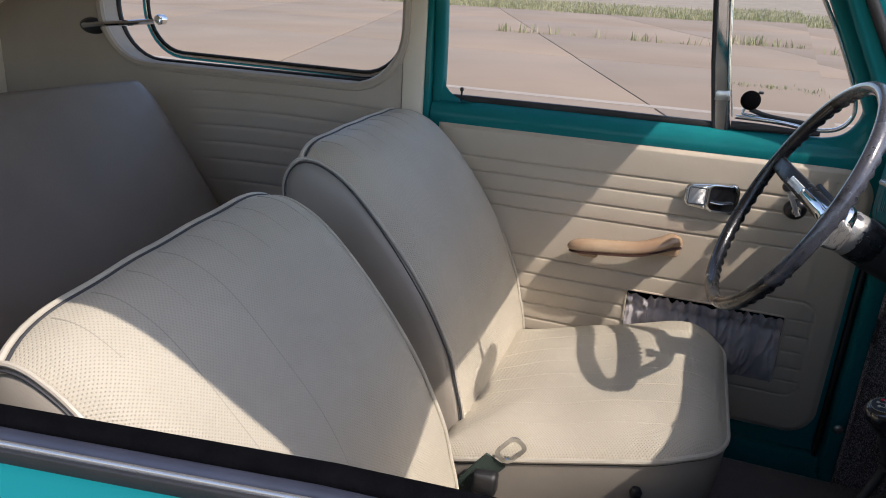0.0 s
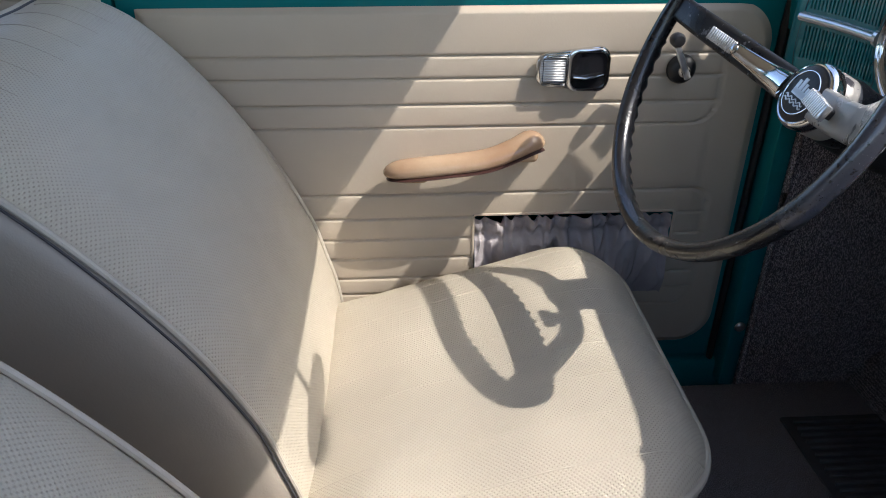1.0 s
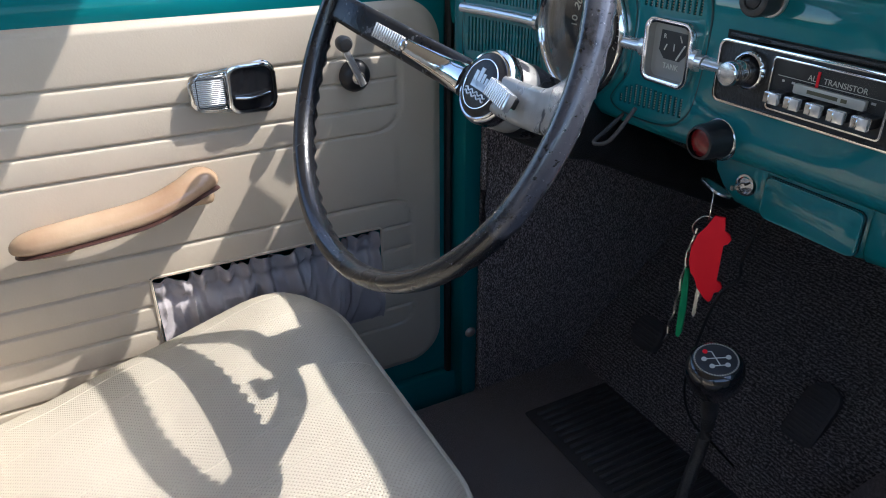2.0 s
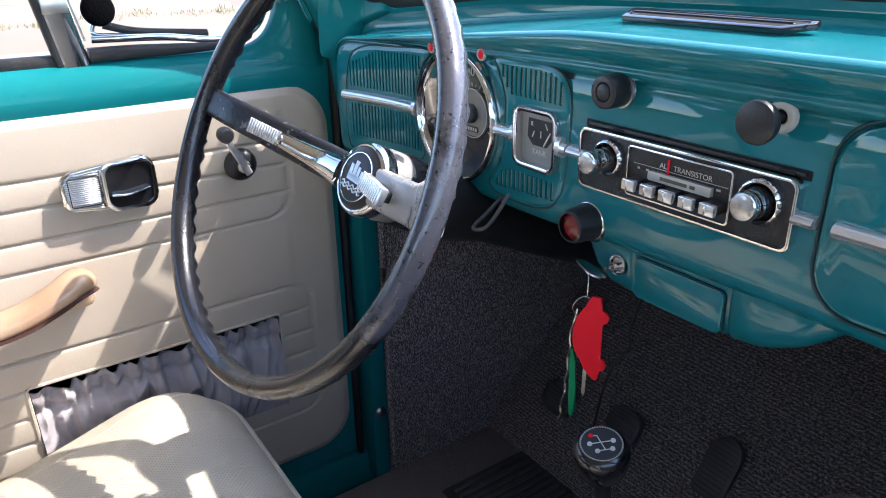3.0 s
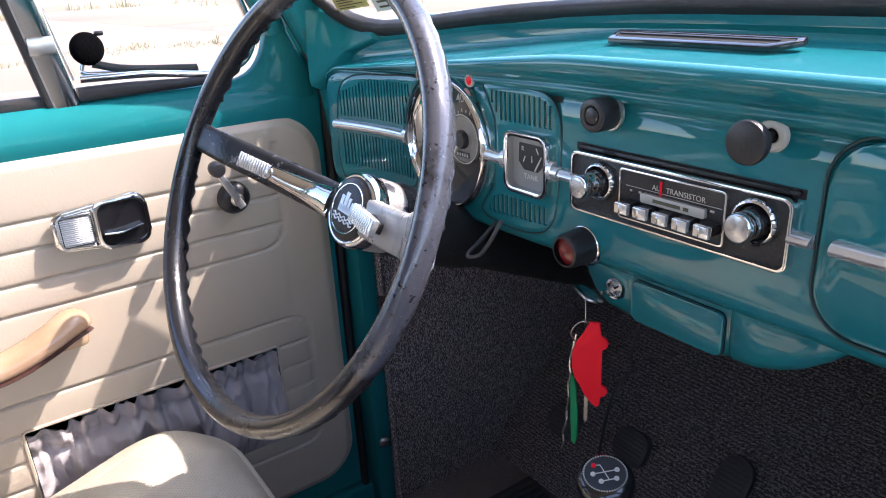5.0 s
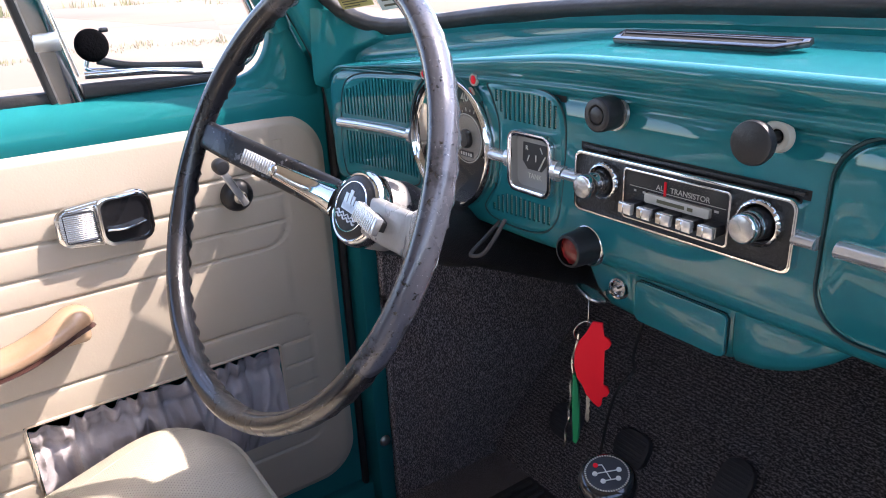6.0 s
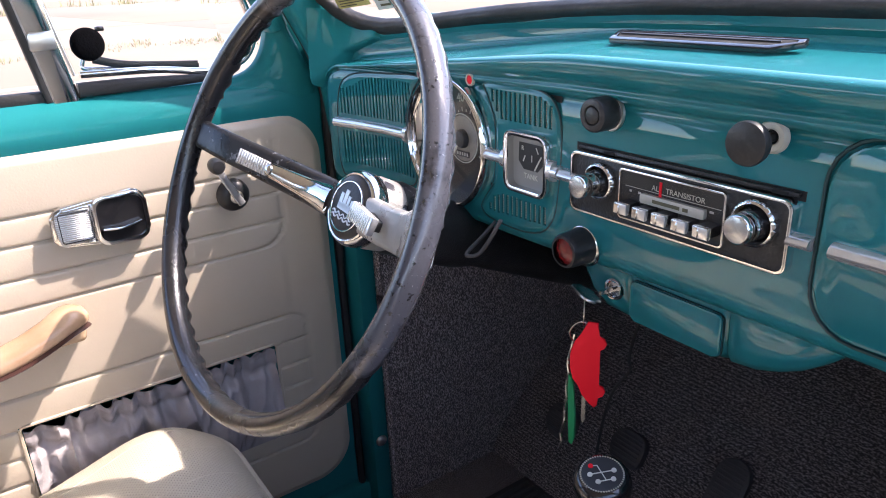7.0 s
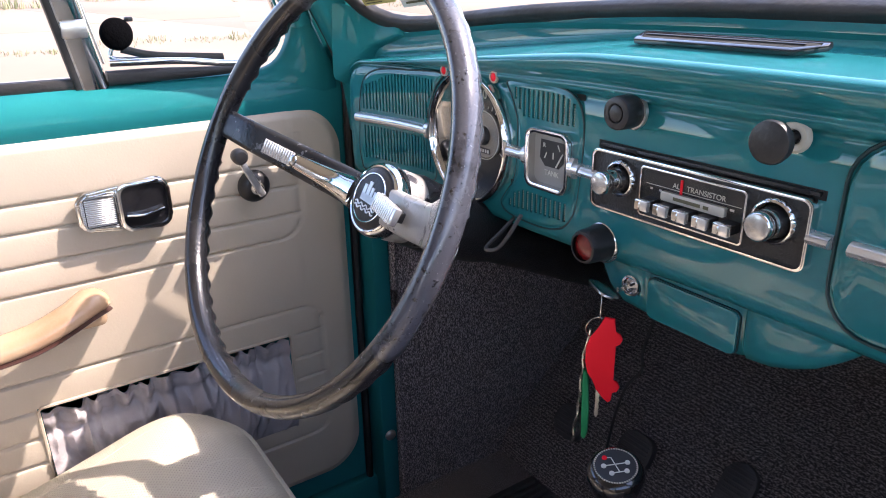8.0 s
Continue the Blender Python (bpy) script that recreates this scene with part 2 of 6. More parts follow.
M_GREEN = material("green_plastic", (0.008, 0.26, 0.10), rough=0.55, spec=0.2)
M_STRAP = material("dark_green_webbing", (0.035, 0.055, 0.045), rough=0.8, bump=0.7, bump_scale=600)
M_WHITE = material("white_plastic", (0.50, 0.48, 0.42), rough=0.4, vary=0.15, vary_scale=30)
M_DIAL = material("dial_black", (0.015, 0.016, 0.018), rough=0.45)
M_DIALPALE = material("dial_pale", (0.23, 0.22, 0.195), rough=0.25, coat=0.5, vary=0.25, vary_scale=40)
M_DIALGREY = material("dial_grey", (0.25, 0.25, 0.24), rough=0.5)
M_MARK = material("dial_marking", (0.55, 0.55, 0.50), rough=0.5)
M_ALU = material("bright_aluminium", (0.55, 0.55, 0.55), rough=0.25, metal=0.8, vary=0.1, vary_scale=50)
M_STEEL = material("steel_wire", (0.55, 0.55, 0.55), rough=0.25, metal=1.0)
M_MESH = material("bright_wire_mesh", (0.60, 0.57, 0.48), rough=0.4, metal=0.35, vary=0.4, vary_scale=300)
M_CONCRETE = material("sunlit_concrete", (0.270, 0.199, 0.138), rough=0.9, vary=0.22, vary_scale=0.35, bump=0.6, bump_scale=12)
M_STRIP = material("pale_cement_joint", (0.33, 0.275, 0.22), rough=0.9, vary=0.15, vary_scale=3)
M_EARTH = material("dry_earth", (0.30, 0.24, 0.17), rough=0.95, vary=0.4, vary_scale=0.4, bump=0.8, bump_scale=8)
M_GRASS = material("grass_blades", (0.17, 0.19, 0.075), rough=0.7, vary=0.5, vary_scale=1.2, second=(0.33, 0.30, 0.17))
M_PAPER = material("yellow_sticker_paper", (0.60, 0.52, 0.20), rough=0.6, vary=0.2, vary_scale=60)
M_PAPER2 = material("white_sticker_paper", (0.65, 0.66, 0.64), rough=0.6)
M_INK = material("printed_ink", (0.10, 0.09, 0.05), rough=0.6)


def glass_material(name, tint=(0.96, 0.98, 0.97), gloss=0.05):
    m = bpy.data.materials.new(name)
    m.use_nodes = True
    nt = m.node_tree
    b = nt.nodes["Principled BSDF"]
    b.inputs["Base Color"].default_value = (*tint, 1)
    b.inputs["Roughness"].default_value = gloss
    b.inputs["Transmission Weight"].default_value = 1.0
    b.inputs["IOR"].default_value = 1.05
    return m


M_GLASS = glass_material("window_glass")


def lens_material(name):
    """Thin clear cover glass: see-through, with a mirror gloss that grows at a slant."""
    m = bpy.data.materials.new(name)
    m.use_nodes = True
    nt = m.node_tree
    nt.nodes.remove(nt.nodes["Principled BSDF"])
    clear = nt.nodes.new("ShaderNodeBsdfTransparent")
    gloss = nt.nodes.new("ShaderNodeBsdfGlossy")
    gloss.inputs["Roughness"].default_value = 0.04
    fr = nt.nodes.new("ShaderNodeFresnel")
    fr.inputs["IOR"].default_value = 1.16
    mix = nt.nodes.new("ShaderNodeMixShader")
    nt.links.new(fr.outputs[0], mix.inputs[0])
    nt.links.new(clear.outputs[0], mix.inputs[1])
    nt.links.new(gloss.outputs[0], mix.inputs[2])
    nt.links.new(mix.outputs[0], nt.nodes["Material Output"].inputs["Surface"])
    return m


M_LENS = lens_material("dial_glass")

# ---- building helpers ----
ORIGIN = Vector((0, 0, 0))


def finish(bm, name, mat, sharp=40):
    bmesh.ops.recalc_face_normals(bm, faces=bm.faces)
    limit = radians(sharp)
    for f in bm.faces:
        f.smooth = True
    for e in bm.edges:
        if len(e.link_faces) == 2 and e.calc_face_angle(0) > limit:
            e.smooth = False
    me = bpy.data.meshes.new(name)
    bm.to_mesh(me)
    bm.free()
    me.materials.append(mat)
    return me


def thing(name, at, label, category, group="", kind=""):
    ob = new(name)
    ob.location = at
    ob.empty_display_size = 0.05
    return tagged(ob, label, category, group, kind)


def base_of(ob):
    p = Vector(ob.location)
    while ob.parent:
        ob = ob.parent
        p = p + Vector(ob.location) if ob.type == 'EMPTY' else p
    return p


def part(name, bm, mat, parent, label="", m=None, sharp=40):
    """One mesh, given in world places (or by the pose m), under a thing or under a part."""
    if m is not None:
        bm.transform(m)
    ob = new(name, finish(bm, name, mat, sharp))
    ob.parent = parent
    root = parent
    while root.parent:
        root = root.parent
    if parent is root:
        ob.matrix_parent_inverse = Matrix.Translation(-Vector(root.location))
    if label:
        tagged(ob, label)
    return ob


def single(name, bm, mat, label, category, m=None, group="", kind="", sharp=40):
    if m is not None:
        bm.transform(m)
    return tagged(new(name, finish(bm, name, mat, sharp)), label, category, group, kind)


def box(w, d, h, r=0.0, seg=2, at=(0, 0, 0)):
    bm = bmesh.new()
    bmesh.ops.create_cube(bm, size=1)
    bmesh.ops.scale(bm, vec=(w, d, h), verts=bm.verts)
    if r:
        bmesh.ops.bevel(bm, geom=bm.edges[:], offset=r, segments=seg, affect='EDGES', profile=0.5)
    bmesh.ops.translate(bm, vec=at, verts=bm.verts)
    return bm


def span(a, b, r=0.0, seg=2):
    """A rounded box from corner a to corner b."""
    a, b = Vector(a), Vector(b)
    return box(abs(b.x - a.x), abs(b.y - a.y), abs(b.z - a.z), r, seg, (a + b) / 2)


def rrect(w, h, r, n=5):
    pts = []
    for cx, cy, a0 in ((w / 2 - r, h / 2 - r, 0), (-w / 2 + r, h / 2 - r, 90), (-w / 2 + r, -h / 2 + r, 180), (w / 2 - r, -h / 2 + r, 270)):
        for k in range(n + 1):
            a = radians(a0 + 90 * k / n)
            pts.append((cx + r * math.cos(a), cy + r * math.sin(a)))
    return pts


def plate(pts, z0, z1, bevel=0.0, seg=2):
    """A flat outline in x, y raised from z0 to z1, its upper rim rounded."""
    bm = bmesh.new()
    n = len(pts)
    lo = [bm.verts.new((x, y, z0)) for x, y in pts]
    hi = [bm.verts.new((x, y, z1)) for x, y in pts]
    bm.faces.new(lo[::-1])
    top = bm.faces.new(hi)
    for k in range(n):
        bm.faces.new((lo[k], lo[(k + 1) % n], hi[(k + 1) % n], hi[k]))
    if bevel:
        bmesh.ops.bevel(bm, geom=list(top.edges), offset=bevel, segments=seg, affect='EDGES', profile=0.5)
    return bm


def ring_plate(outer, inner, z0, z1, bevel=0.0, zi=None):
    """A frame between two outlines of as many points."""
    bm = bmesh.new()
    n = len(outer)
    zi = z1 if zi is None else zi
    loops = [[bm.verts.new((x, y, z)) for x, y in pts] for pts, z in ((outer, z0), (outer, z1), (inner, zi), (inner, z0))]
    for a, b in zip(loops, loops[1:] + loops[:1]):
        for k in range(n):
            bm.faces.new((a[k], a[(k + 1) % n], b[(k + 1) % n], b[k]))
    if bevel:
        es = [e for e in bm.edges if any(v in set(loops[1]) for v in e.verts) and all(v in set(loops[1]) for v in e.verts)]
        bmesh.ops.bevel(bm, geom=es, offset=bevel, segments=2, affect='EDGES', profile=0.5)
    return bm


def lathe(profile, n=32):
    """Turns (radius, height) pairs round the z axis."""
    bm = bmesh.new()
    loops = []
    for r, h in profile:
        if r < 1e-6:
            loops.append([bm.verts.new((0, 0, h))])
        else:
            loops.append([bm.verts.new((r * math.cos(2 * math.pi * k / n), r * math.sin(2 * math.pi * k / n), h)) for k in range(n)])
    for a, b in zip(loops, loops[1:]):
        for k in range(n):
            j = (k + 1) % n
            if len(a) == 1 and len(b) == 1:
                continue
            if len(a) == 1:
                bm.faces.new((a[0], b[k], b[j]))
            elif len(b) == 1:
                bm.faces.new((a[k], a[j], b[0]))
            else:
                bm.faces.new((a[k], a[j], b[j], b[k]))
    return bm


def smooth_path(pts, n=8, closed=False):
    """A curve through the points."""
    P = [Vector(p) for p in pts]
    out = []
    m = len(P)
    last = m if closed else m - 1
    for i in range(last):
        p1, p2 = P[i], P[(i + 1) % m]
        p0 = P[i - 1] if (closed or i > 0) else p1 + (p1 - p2)
        p3 = P[(i + 2) % m] if (closed or i + 2 < m) else p2 + (p2 - p1)
        for k in range(n):
            t = k / n
            out.append(0.5 * ((2 * p1) + (p2 - p0) * t + (2 * p0 - 5 * p1 + 4 * p2 - p3) * t * t + (3 * p1 - p0 - 3 * p2 + p3) * t ** 3))
    if not closed:
        out.append(P[-1])
    return out


def sweep(path, section, closed=False, up=(0, 0, 1), scale=None):
    """A section (x sideways, y along up) carried along a path."""
    bm = bmesh.new()
    P = [Vector(p) for p in path]
    m = len(P)
    up = Vector(up)
    loops = []
    for i in range(m):
        a = P[i - 1] if (closed or i > 0) else P[i]
        b = P[(i + 1) % m] if (closed or i < m - 1) else P[i]
        t = (b - a).normalized()
        side = t.cross(up)
        if side.length < 1e-4:
            side = t.cross(Vector((1, 0.01, 0)))
        side.normalize()
        u = side.cross(t).normalized()
        k = scale(i / max(1, m - 1)) if scale else 1.0
        loops.append([bm.verts.new(P[i] + (side * x + u * y) * k) for x, y in section])
    n = len(section)
    pairs = list(zip(loops, loops[1:])) + ([(loops[-1], loops[0])] if closed else [])
    for a, b in pairs:
        for k in range(n):
            bm.faces.new((a[k], a[(k + 1) % n], b[(k + 1) % n], b[k]))
    if not closed:
        bm.faces.new(loops[0][::-1])
        bm.faces.new(loops[-1])
    return bm


def circle(r, n=10, ry=None):
    ry = r if ry is None else ry
    return [(r * math.cos(2 * math.pi * k / n), ry * math.sin(2 * math.pi * k / n)) for k in range(n)]


def tube(pts, r, n=8, smooth=6, closed=False, up=(0, 0, 1)):
    path = smooth_path(pts, smooth, closed) if smooth else pts
    return sweep(path, circle(r, n), closed, up)


def sheet(fn, nu, nv, wrap_u=False, skip=None):
    """A surface fn(u, v) -> (point, (su, sv)); su, sv in metres go into its UV map."""
    bm = bmesh.new()
    uvl = bm.loops.layers.uv.new("cloth")
    grid, co = [], []
    for j in range(nv + 1):
        row, crow = [], []
        for i in range(nu + 1):
            p, s = fn(i / nu, j / nv)
            row.append(bm.verts.new(p))
            crow.append(s)
        grid.append(row)
        co.append(crow)
    for j in range(nv):
        for i in range(nu):
            if skip and skip((i + 0.5) / nu, (j + 0.5) / nv):
                continue
            f = bm.faces.new((grid[j][i], grid[j][i + 1], grid[j + 1][i + 1], grid[j + 1][i]))
            for lp, (a, b) in zip(f.loops, ((j, i), (j, i + 1), (j + 1, i + 1), (j + 1, i))):
                lp[uvl].uv = co[a][b]
    return bm


def sstep(a, b, x):
    t = min(1.0, max(0.0, (x - a) / (b - a)))
    return t * t * (3 - 2 * t)


def join(*bms):
    out = bms[0]
    for b in bms[1:]:
        me = bpy.data.meshes.new("tmp")
        b.to_mesh(me)
        b.free()
        out.from_mesh(me)
        bpy.data.meshes.remove(me)
    return out


def word(text, size, depth=0.0004):
    """Raised lettering in the built-in font, in x and y, centred."""
    cu = bpy.data.curves.new("word", 'FONT')
    cu.body, cu.size, cu.extrude = text, size, depth
    cu.align_x, cu.align_y = 'CENTER', 'CENTER'
    ob = bpy.data.objects.new("word", cu)
    scene.collection.objects.link(ob)
    dg = bpy.context.evaluated_depsgraph_get()
    me = bpy.data.meshes.new_from_object(ob.evaluated_get(dg))
    bm = bmesh.new()
    bm.from_mesh(me)
    bpy.data.objects.remove(ob)
    bpy.data.curves.remove(cu)
    bpy.data.meshes.remove(me)
    return bm


def frame_of(x, y, z, right, up):
    """A pose whose x points right and y up, z out of the surface."""
    r, u = Vector(right).normalized(), Vector(up).normalized()
    w = r.cross(u).normalized()
    u = w.cross(r)
    return Matrix(((r.x, u.x, w.x, x), (r.y, u.y, w.y, y), (r.z, u.z, w.z, z), (0, 0, 0, 1)))


def on_dash(y, z, x=None):
    return frame_of(dash_face(y) if x is None else x, y, z, (0, -1, 0), (0, 0, 1))


def on_door(x, z, y=0.598):
    return frame_of(x, y, z, (1, 0, 0), (0, 0, 1))


YC = -0.025          # the car's middle line


def dash_face(y):
    """The panel swings back towards the door and turns a round corner at its end."""
    end = min(0.0199, max(0.0, y - 0.527))
    return 0.25 - 1.1 * max(0.0, y - 0.38) ** 2 + 0.020 - math.sqrt(0.020 ** 2 - end ** 2)


def crown(y):
    """How far the cowl falls towards the sides."""
    d = abs(y) - 0.15
    return 0.05 * (d + math.sqrt(d * d + 0.0012)) + 0.0

# ---- ground ----
def rise(y):
    """The ground climbs gently away from the car."""
    return 0.035 * max(0.0, y - 2.0)


def build_ground():
    def fn(u, v):
        a, b = (u - 0.5), (v - 0.5)
        x, y = 1200 * a * abs(a) * 2, 1200 * b * abs(b) * 2
        return (x, y, -0.05 + 0.015 * math.sin(x * 0.13) * math.sin(y * 0.17) + rise(y)), (x, y)
    single("ground", sheet(fn, 90, 90), M_EARTH, "dry earth verge beyond the concrete apron", "ground", kind="structure")
    pave = thing("pavement", (0, 8, 0), "sunlit concrete apron in large cast slabs beside the car", "pavement", kind="structure")

    def joint(y, k):
        return -0.37 - 0.344 * (y - 7.2) + 5.5 * k

    def tilt(bm):
        for v in bm.verts:
            v.co.z += rise(v.co.y)
        return bm
    rows = [(-9.0, 2.0), (2.0, 7.70), (7.88, 13.0), (13.0, 18.8), (18.8, 26.0), (26.0, 36.0)]
    for y0, y1 in rows:
        g = 0.012
        for k in range(-10, 18):
            pts = [(joint(y0, k) + g, y0 + g), (joint(y0, k + 1) - g, y0 + g), (joint(y1, k + 1) - g, y1 - g), (joint(y1, k) + g, y1 - g)]
            part("slab", tilt(plate(pts, -0.12, random.uniform(-0.004, 0.004), 0.01)), M_CONCRETE, pave)
    bm = tilt(span((-45, 7.70, -0.1), (45, 7.88, 0.004), 0.004))
    part("cement_strip", bm, M_STRIP, pave, "pale cement strip along the slab edge")


def tuft(bm, x, y, z, h, n, spread):
    for _ in range(n):
        a = random.uniform(0, 2 * math.pi)
        bx, by = x + random.gauss(0, spread), y + random.gauss(0, spread)
        z = rise(by) - 0.01
        hh = h * random.uniform(0.4, 1.1)
        lx, ly = math.cos(a) * hh * random.uniform(0.1, 0.6), math.sin(a) * hh * random.uniform(0.1, 0.6)
        w = hh * 0.05 + 0.004
        wx, wy = -math.sin(a) * w, math.cos(a) * w
        v = [bm.verts.new(p) for p in ((bx - wx, by - wy, z), (bx + wx, by + wy, z), (bx + lx * 0.5 + wx * 0.7, by + ly * 0.5 + wy * 0.7, z + hh * 0.6),
                                       (bx + lx, by + ly, z + hh), (bx + lx * 0.5 - wx * 0.7, by + ly * 0.5 - wy * 0.7, z + hh * 0.6))]
        bm.faces.new(v)


def build_grass():
    bm = bmesh.new()
    for _ in range(14000):
        y = 36.3 + 22 * random.random() ** 1.6
        x = random.uniform(-1.0 * y - 2, 0.75 * y + 2)
        tuft(bm, x, y, 0, random.uniform(0.08, 0.30), 5, 0.40)
    single("grass", bm, M_GRASS, "half-dry tall grass along the far edge of the apron", "grass", kind="stuff")
    bm = bmesh.new()
    for _ in range(90):
        x = random.uniform(-5.5, 9)
        tuft(bm, x, 18.8 + random.gauss(0, 0.12), 0, random.choice((0.05, 0.08, 0.13, 0.26)), 9, 0.10)
    single("weeds", bm, M_GRASS, "green weeds growing out of a slab joint", "weeds", kind="stuff")
    bm = bmesh.new()
    for _ in range(100):
        x = random.uniform(0.2, 5.5)
        tuft(bm, x, 10.0 + random.gauss(0, 0.18) - 0.1 * (x - 1), 0, random.uniform(0.025, 0.08), 9, 0.10)
    single("weeds", bm, M_GRASS, "low green weeds in a crack of the concrete", "weeds", kind="stuff")


build_ground()
build_grass()

# ---- car body ----
body = thing("car_body", (-0.6, YC, 0.27), "teal painted car body shell with cream vinyl headlining", "car body", kind="structure")


def mir(y):
    return 2 * YC - y


def side_y(y, s):
    return y if s > 0 else mir(y)


def windscreen_base(y):
    d = y - 0.01
    return Vector((0.330 - 0.24 * d * d, y, 1.050 - crown(y)))


def header(y):
    d = y - YC
    # The unseen passenger end is dipped to block sun from that seat's backrest.
    return Vector((0.128 - 0.22 * d * d, y, 1.428 - 0.16 * d * d - 0.075 * sstep(-0.26, -0.42, d)))


def build_roof():
    def shell(inset):
        def fn(u, v):
            x = 0.14 + (-1.95 - 0.14) * v
            half = 0.605
            d = (u * 2 - 1) * half
            # the unseen passenger edge is drawn in to widen the sun patch
            if d < 0:
                d *= 1 - 0.145 * sstep(-0.78, -0.60, x)
            top = 1.494 - inset - 0.05 * (1 - min(1, v * 4)) ** 2 - 0.30 * sstep(0.80, 1.05, v)
            z = top - 0.13 * d * d - 0.04 * (abs(u * 2 - 1) ** 6)
            if v < 0.02:
                x = 0.14 - 0.22 * d * d
            return (x, YC + d, z), (d, x)
        return fn
    part("headliner", sheet(shell(0.02), 24, 40), M_HEAD, body, "cream vinyl headlining")
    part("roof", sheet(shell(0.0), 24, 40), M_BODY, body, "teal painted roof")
    path = [header(YC - 0.58 + 1.16 * k / 20) for k in range(21)]
    part("windscreen_header", sweep(path, [(x * 1.0, y) for x, y in rrect(0.07, 0.045, 0.015, 3)]), M_HEAD, body, "cream padded windscreen header")


def build_pillars(s):
    y = lambda v: side_y(v, s)
    # windscreen post
    path = [(0.282, y(0.577), 0.90), (0.270, y(0.578), 0.985), (0.240, y(0.580), 1.055), (0.200, y(0.577), 1.13), (0.115, y(0.562), 1.29), (0.06, y(0.56), 1.40)]
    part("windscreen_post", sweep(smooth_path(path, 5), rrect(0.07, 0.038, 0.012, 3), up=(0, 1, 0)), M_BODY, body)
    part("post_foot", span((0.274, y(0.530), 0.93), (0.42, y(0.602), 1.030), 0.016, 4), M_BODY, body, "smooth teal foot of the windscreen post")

    # the foot's tab runs on below the windscreen rubber and tapers to a rounded tip
    def tab(u, v):
        yy = 0.479 + 0.0815 * u
        low = 1.018 - 0.33 * (yy - 0.479) - 0.03 * sstep(0.53, 0.561, yy)
        top = 1.021 + 0.015 * sstep(0.476, 0.500, yy) + 0.022 * sstep(0.52, 0.56, yy)
        z = low + (top - low) * v
        edge = min(z - low, yy - 0.479)
        turn = max(0.0, (yy - 0.505) / 0.0555)
        return (windscreen_base(yy).x + 0.010 - 0.018 * sstep(-0.002, 0.009, edge) - 0.034 * turn ** 3 + 0.005 * v * v, y(yy), z), (u, v)
    part("foot_tab", sheet(tab, 30, 14), M_BODY, body, "smooth teal tab of the post foot", sharp=70)
    # roof rail over the door and quarter window
    # the passenger's rail is set inwards so that sun reaches the seat
    lean = 0.0 if s > 0 else 0.088
    path = [(0.10, y(0.555 - lean), 1.375), (-0.2, y(0.56 - lean), 1.40), (-0.5, y(0.563 - lean), 1.40), (-0.7, y(0.565 - lean * 0.4), 1.40), (-1.2, y(0.56), 1.37), (-1.6, y(0.53), 1.26), (-1.95, y(0.45), 1.05)]
    part("roof_rail", sweep(smooth_path(path, 6), rrect(0.06, 0.07, 0.02, 3)), M_HEAD, body, "cream vinyl covered roof rail")
    # lock post between door and quarter window
    bm = span((-0.735, y(0.598), 0.30), (-0.682, y(0.66), 1.38), 0.008)
    part("lock_post", bm, M_HEAD, body, "cream vinyl covered lock post")
    bm = span((-0.684, y(0.604), 0.30), (-0.668, y(0.66), 1.38), 0.004)
    part("lock_post_edge", bm, M_BODY, body)
    # hinge post ahead of the door
    bm = span((0.263, y(0.574), 0.27), (0.292, y(0.66), 1.0), 0.006)
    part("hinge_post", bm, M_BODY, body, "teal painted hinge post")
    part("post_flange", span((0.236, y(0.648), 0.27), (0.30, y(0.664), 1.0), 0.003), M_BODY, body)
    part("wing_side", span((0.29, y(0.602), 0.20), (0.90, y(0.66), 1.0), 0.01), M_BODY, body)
    part("lock_flange", span((-0.70, y(0.648), 0.27), (-0.655, y(0.664), 0.97), 0.003), M_BODY, body)
    bm = sweep(smooth_path([(0.254, y(0.610), 0.28), (0.254, y(0.610), 0.60), (0.254, y(0.608), 0.88), (0.249, y(0.598), 0.958), (0.233, y(0.593), 1.003), (0.217, y(0.592), 1.037), (0.202, y(0.590), 1.065), (0.145, y(0.578), 1.18), (0.06, y(0.555), 1.37)], 4), circle(0.0062, 8), up=(0, 1, 0))
    part("door_seal", bm, M_RUBBER, body, "black rubber door seal")
    bm = sweep(smooth_path([(0.268, y(0.628), 0.90), (0.262, y(0.628), 0.958), (0.247, y(0.626), 1.003), (0.231, y(0.624), 1.037), (0.216, y(0.622), 1.065), (0.159, y(0.612), 1.18), (0.075, y(0.59), 1.37)], 4), rrect(0.040, 0.012, 0.004, 2), up=(0, 1, 0))
    part("post_lip", bm, M_BODY, body, "teal outer lip of the windscreen post")
    # quarter panel with its window opening
    outer = [(x - 1.36, z + 0.85) for x, z in rrect(1.25, 1.12, 0.002, 8)]
    hole = [(x - 1.15, z + 1.165) for x, z in rrect(0.83, 0.345, 0.13, 8)]
    bm = ring_plate(outer, hole, -0.05, 0.0)
    bm.transform(frame_of(0, y(0.60), 0, (1, 0, 0), (0, 0, 1)) if s > 0 else frame_of(0, y(0.65), 0, (1, 0, 0), (0, 0, 1)))
    part("quarter_panel", bm, M_QUARTER, body, "cream vinyl quarter panel round the rear side window")
    skin = ring_plate(outer, hole, 0.0, 0.012, 0.003)
    skin.transform(frame_of(0, y(0.666), 0, (1, 0, 0), (0, 0, 1)) if s > 0 else frame_of(0, y(0.666) + 0.012, 0, (1, 0, 0), (0, 0, 1)))
    part("quarter_skin", skin, M_BODY, body, "teal painted outer quarter panel")
    # window lining lip
    loop = [Vector((x - 1.15, y(0.600), z + 1.165)) for x, z in rrect(0.845, 0.36, 0.135, 8)]
